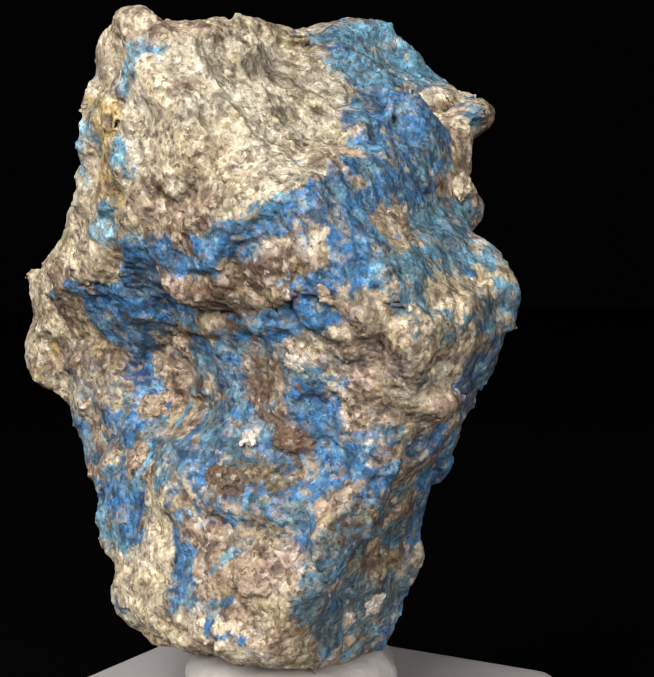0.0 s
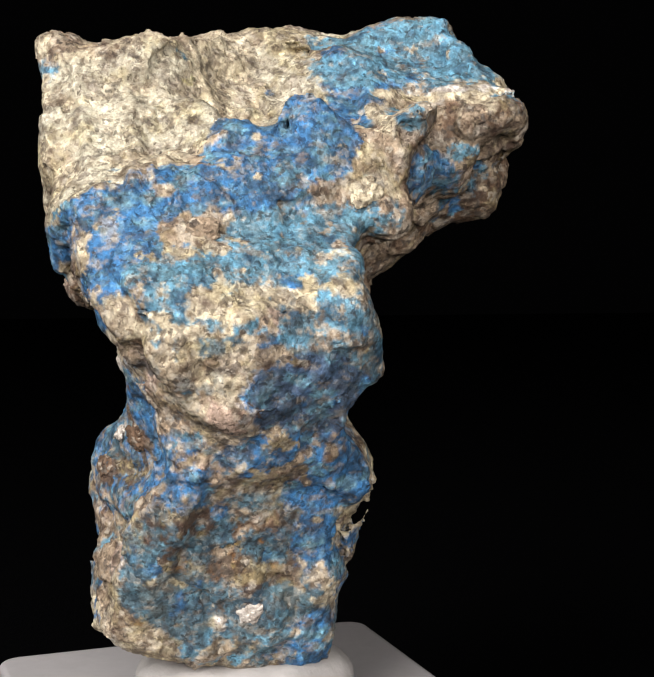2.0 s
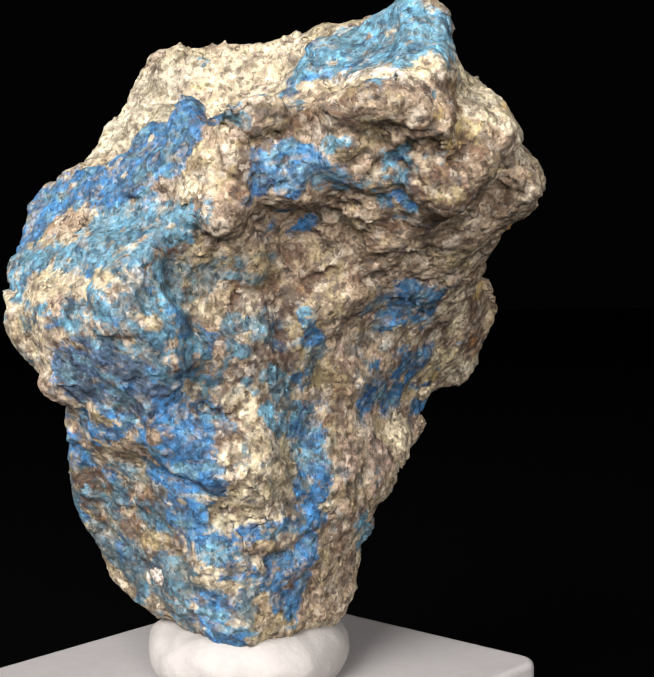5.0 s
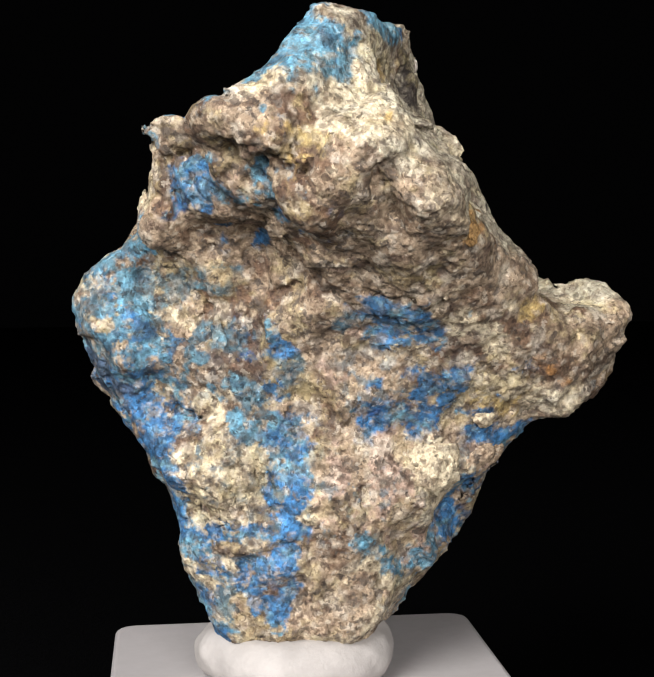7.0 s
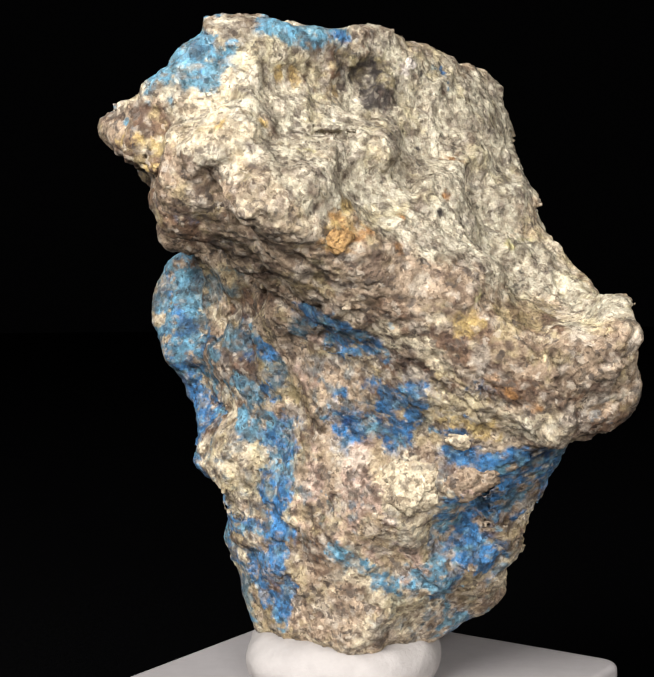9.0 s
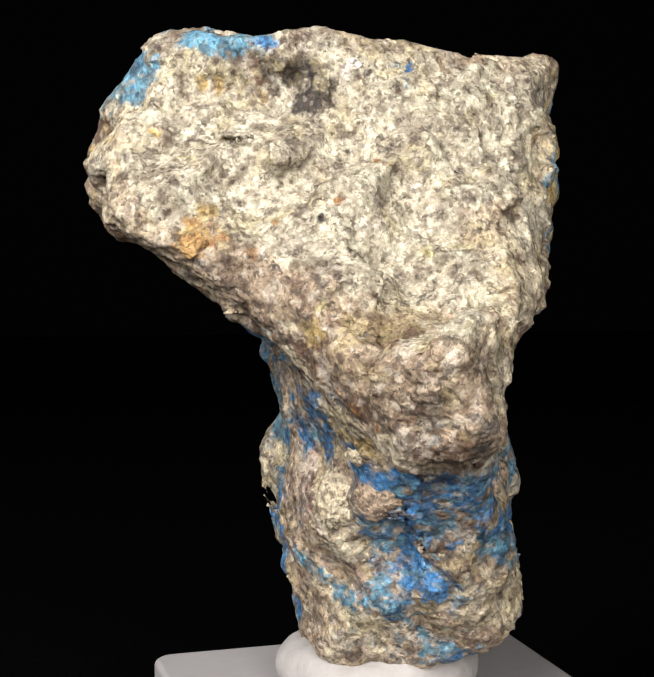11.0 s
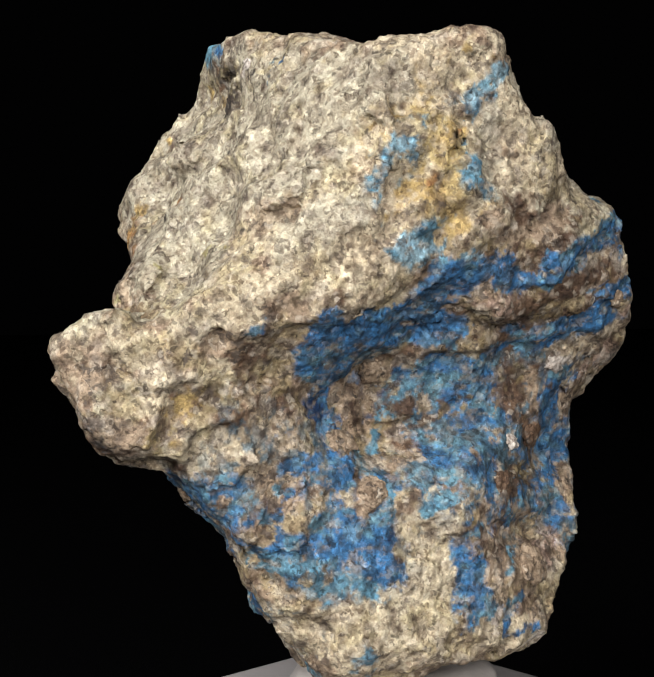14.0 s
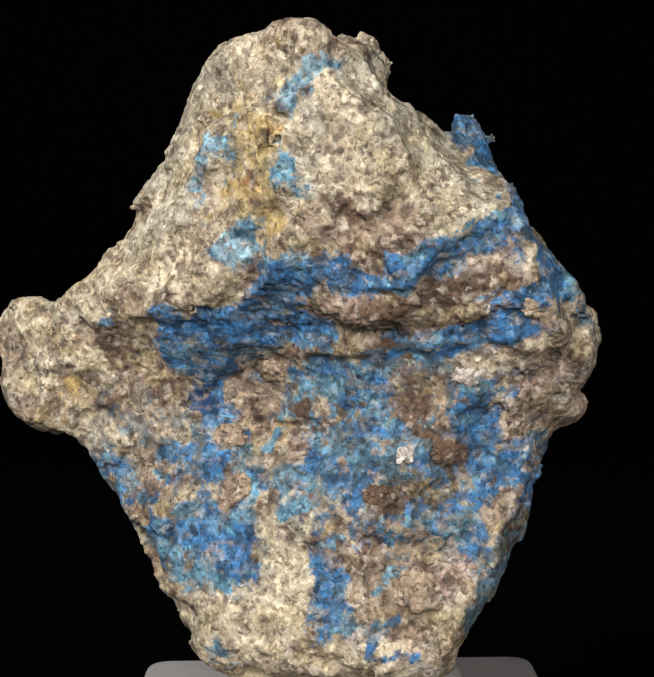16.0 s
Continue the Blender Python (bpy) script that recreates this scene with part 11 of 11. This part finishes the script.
def mineral_specimen():
    lo, hi, step = (-41, -42, -57), (29, 33, 27), 0.56
    p, counts = lattice(lo, hi, step)
    # a coarse pass first, then the fine one only where the skin can be
    near = np.full(len(p), 9.0)
    coarse, few = lattice(lo, hi, step * 4)
    rough = lump_field(LUMPS, coarse, 0.72).reshape(few)
    i = np.rint((p - lo) / (step * 4)).astype(int)
    guess = rough[tuple(np.minimum(i, np.array(few) - 1).T)]
    band = np.abs(guess) < 4.5
    near[:] = np.where(guess < 0, -9.0, 9.0)
    b = p[band]
    first, second, tone, slope = cells(b + 0.8 * np.stack([waves(b, 4, s) for s in (3, 5, 7)], 1), 6.0, 201)
    chips = 0.15 * slope + (tone - 0.5) * 0.30
    small_chips = cells(b, 2.6, 251)[3]
    near[band] = lump_field(LUMPS, b, 0.72) + 0.25 * rough_waves(b, 4.0, 301, 3) + chips + 0.13 * small_chips + 0.10
    bumpy, points = near[band], by_height(b)
    for height, q in RELIEFS:
        at, far = along_streak(points, q)
        bumpy[at] -= height * np.clip(1.25 - far, 0, 1) ** 0.7
    near[band] = bumpy
    verts, quads = skin(near, np.array(lo, float), step, counts)
    verts, quads = main_body(verts, quads)
    verts, quads = split_quads(verts, quads)
    verts = relax(verts, quads, 0.3)
    normal = outward(verts, quads)
    paint = minerals(verts)
    grainy = paint[:, 3]
    first, second, tone, slope = cells(verts, 1.3, 401)
    lift = 0.10 * slope + 0.06 * (tone - 0.5) - 0.07 * np.clip(1 - (second - first) * 5, 0, 1)
    pits = -0.28 * np.clip((rough_waves(verts, 2.4, 501, 3) - 0.5) / 0.25, 0, 1)
    small = 0.08 * rough_waves(verts, 0.9, 601, 2, 0.8)
    first, second, tone, slope = cells(verts, 0.55, 451)
    small = small + (0.10 * slope + 0.06 * (tone - 0.5)) * (0.4 + 0.6 * grainy)
    verts = verts + normal * ((lift + pits) * (0.45 + 0.55 * grainy) + small)[:, None]
    ob = solid("mineral_specimen", verts, quads, ROCK)
    tint = ob.data.color_attributes.new("mineral", "FLOAT_COLOR", "POINT")
    rgba = np.concatenate([np.clip(paint[:, :3], 0, 1), np.ones((len(paint), 1))], 1)
    tint.data.foreach_set("color", rgba.astype(np.float32).ravel())
    grain = ob.data.attributes.new("speck", "FLOAT", "POINT")
    grain.data.foreach_set("value", np.clip(grainy, 0, 1).astype(np.float32))
    return tagged(ob, "rough cream and brown rock with bright blue mineral crusts", "mineral")


def clast(x, y, z, nx, ny, nz, size, tint, name="clast", label=""):
    """A pebble or flake bedded in the specimen's skin: place, outward normal, radius in mm."""
    bm = bmesh.new()
    bmesh.ops.create_icosphere(bm, subdivisions=5, radius=1)
    up = Vector((nx, ny, nz)).to_track_quat("Z", "Y").to_matrix()
    p = np.array([v.co[:] for v in bm.verts])
    seed = int(abs(x * 13 + y * 7 + z * 3))
    p *= (1 + 0.20 * rough_waves(p * 3, 2.0, 801 + seed, 3))[:, None]
    q = p * size * 1.02 + (x, y, z)
    p = p * size * (1.05, 0.9, 0.5)
    p += p / size * (0.28 * cells(q, 1.2, 401)[3] + 0.22 * rough_waves(q, 0.9, 601, 2, 0.8))[:, None]
    p[:, 2] -= 0.20 * size
    p = p @ np.array(up).T + (x, y, z)
    for v, c in zip(bm.verts, p):
        v.co = c * S
    for f in bm.faces:
        f.smooth = True
    ob = part(name, bm, ROCK, specimen, label)
    colour = np.tile(np.array(TINTS[tint]), (len(p), 1))
    colour += 0.6 * np.clip(rough_waves(p, 2.2, 161, 4, 0.75) - 0.2, 0, 1)[:, None] * (np.array((0.17, 0.12, 0.085, 0.9)) - colour)
    at = ob.data.color_attributes.new("mineral", "FLOAT_COLOR", "POINT")
    at.data.foreach_set("color", np.concatenate([colour[:, :3], np.ones((len(p), 1))], 1).astype(np.float32).ravel())
    at = ob.data.attributes.new("speck", "FLOAT", "POINT")
    at.data.foreach_set("value", colour[:, 3].astype(np.float32))
    return ob


def mounting_putty():
    """A thumb-pressed disc of putty, with a dent where the stone sits."""
    lo, hi, step = (-19.6, -26.9, -60.5), (16.4, 9.1, -47), 0.5
    p, counts = lattice(lo, hi, step)
    r = np.hypot(p[:, 0] - (-1.6), p[:, 1] - (-8.9))
    swell = rough_waves(p, 9.0, 701, 3)
    side = np.maximum(r - 8.8 - 0.5 * swell, 0)
    height = (p[:, 2] + 56.0) - 0.35 * waves(p, 6.0, 703)
    d = np.hypot(side, height) - 3.6 - 0.3 * swell - 0.18 * rough_waves(p, 3.0, 705, 3)
    d = np.maximum(d, -59.1 - p[:, 2])
    verts, quads = skin(d, np.array(lo, float), step, counts)
    verts = relax(verts, quads, 0.5)
    verts = relax(verts, quads, 0.5)
    ob = solid("mounting_putty", verts, quads, PUTTY)
    return tagged(ob, "pressed disc of off-white putty holding the rock on the block", "putty")


def display_base():
    """A square block with rounded edges, 50 mm wide."""
    bm = bmesh.new()
    bmesh.ops.create_cube(bm, size=1)
    height = LIFT - 59.1
    bmesh.ops.scale(bm, vec=(51.2, 51.2, height), verts=bm.verts)
    bmesh.ops.bevel(bm, geom=[e for e in bm.edges if abs((e.verts[0].co - e.verts[1].co).z) > 1], offset=3.0, segments=6, profile=0.5, affect="EDGES")
    bmesh.ops.bevel(bm, geom=[e for e in bm.edges if abs((e.verts[0].co - e.verts[1].co).z) < 0.01 and e.calc_face_angle(0) > 1], offset=0.8, segments=4, profile=0.5, affect="EDGES")
    spin = Matrix.Translation((-3.6, -8.1, -59.1 - height / 2)) @ Matrix.Rotation(radians(-31.5), 4, "Z")
    bmesh.ops.transform(bm, matrix=Matrix.Scale(S, 4) @ spin, verts=bm.verts)
    for f in bm.faces:
        f.smooth = f.calc_area() < 4e-5
    ob = part("display_base", bm, PLASTIC)
    return tagged(ob, "square white plastic block with rounded corners, under the putty", "display base")


specimen = mineral_specimen()
clast(2.7, -35.4, -9.5, -0.33, -0.88, -0.34, 1.2, "tan")
clast(-0.7, -28.6, -16.6, -0.64, -0.72, -0.27, 1.4, "quartz", label="pale quartz pebble")
clast(-5.9, -24.4, -25.2, -0.52, -0.81, 0.26, 0.9, "quartz", label="pale quartz pebble")
clast(-1.5, -26.1, -25.1, -0.14, -0.97, -0.21, 1.6, "brown")
clast(-17.7, -7.8, -24.1, -0.29, -0.74, 0.61, 1.7, "tan")
clast(-19.1, -11.6, -29.0, -0.73, -0.51, 0.46, 1.5, "tan")
clast(-14.0, -10.4, -16.8, -0.70, -0.49, -0.51, 1.6, "tan")
clast(-5.1, -26.7, -39.2, -0.35, -0.86, 0.37, 2.6, "tan")
clast(-9.0, -24.0, -29.3, -0.39, -0.85, 0.35, 1.5, "brown")
clast(7.8, -18.1, -45.0, 0.68, -0.68, -0.29, 1.2, "quartz", label="pale quartz pebble")
clast(16.5, 8.6, 3.4, 0.83, 0.36, -0.43, 1.9, "tan")
clast(18.4, -10.5, 1.2, 0.80, -0.58, 0.16, 1.6, "cream", label="large cream pebble")
clast(9.9, -26.9, -2.5, 0.69, -0.38, 0.61, 1.8, "tan")
clast(-17.1, 10.0, -30.8, -0.09, 0.85, -0.51, 2.5, "tan")
clast(-16.2, 11.4, -25.5, 0.36, 0.84, -0.40, 1.2, "cream", label="large cream pebble")
clast(-10.6, 8.9, -30.9, 0.26, 0.96, 0.11, 3.5, "cream", label="large cream pebble")
clast(10.1, -3.6, -31.6, 0.55, 0.83, 0.02, 3.2, "cream", label="large cream pebble")
clast(17.2, 7.3, 3.6, 0.82, 0.37, -0.43, 0.9, "tan")
clast(-19.4, 9.8, -30.5, -0.27, 0.68, -0.68, 1.6, "tan")
clast(-10.8, 5.2, 17.6, -0.67, 0.72, 0.17, 0.8, "quartz", label="pale quartz pebble")
clast(-3.4, 23.1, -2.2, -0.44, 0.90, 0.04, 1.5, "flake", "flake", "thin rust-brown flake")
putty = mounting_putty()
base = display_base()

# turn of the table in degrees about its upright axis
TURNS = [
    (0, 0.00), (0.5, -9.74), (1, -19.63), (1.5, -29.75), (2, -39.75), (2.5, -49.38), (3, -59.15), (3.5, -69.16),
    (4, -79.64), (4.7, -94.20), (5.5, -110.84), (6.3, -127.45), (7, -142.16), (7.5, -152.29), (8, -162.87), (8.5, -172.68),
    (9, -183.27), (9.8, -199.40), (10.6, -215.20), (11.3, -228.95), (12, -243.88), (12.5, -254.42), (13, -264.79), (13.5, -275.49), (14, -286.27),
    (14.5, -296.73), (15, -307.22), (15.5, -317.35), (16, -327.64)]


def motions():
    for thing in (specimen, putty, base):
        walk(thing, [(t, pose(0, 0, LIFT * S, 0, 0, a)) for t, a in TURNS])


motions()
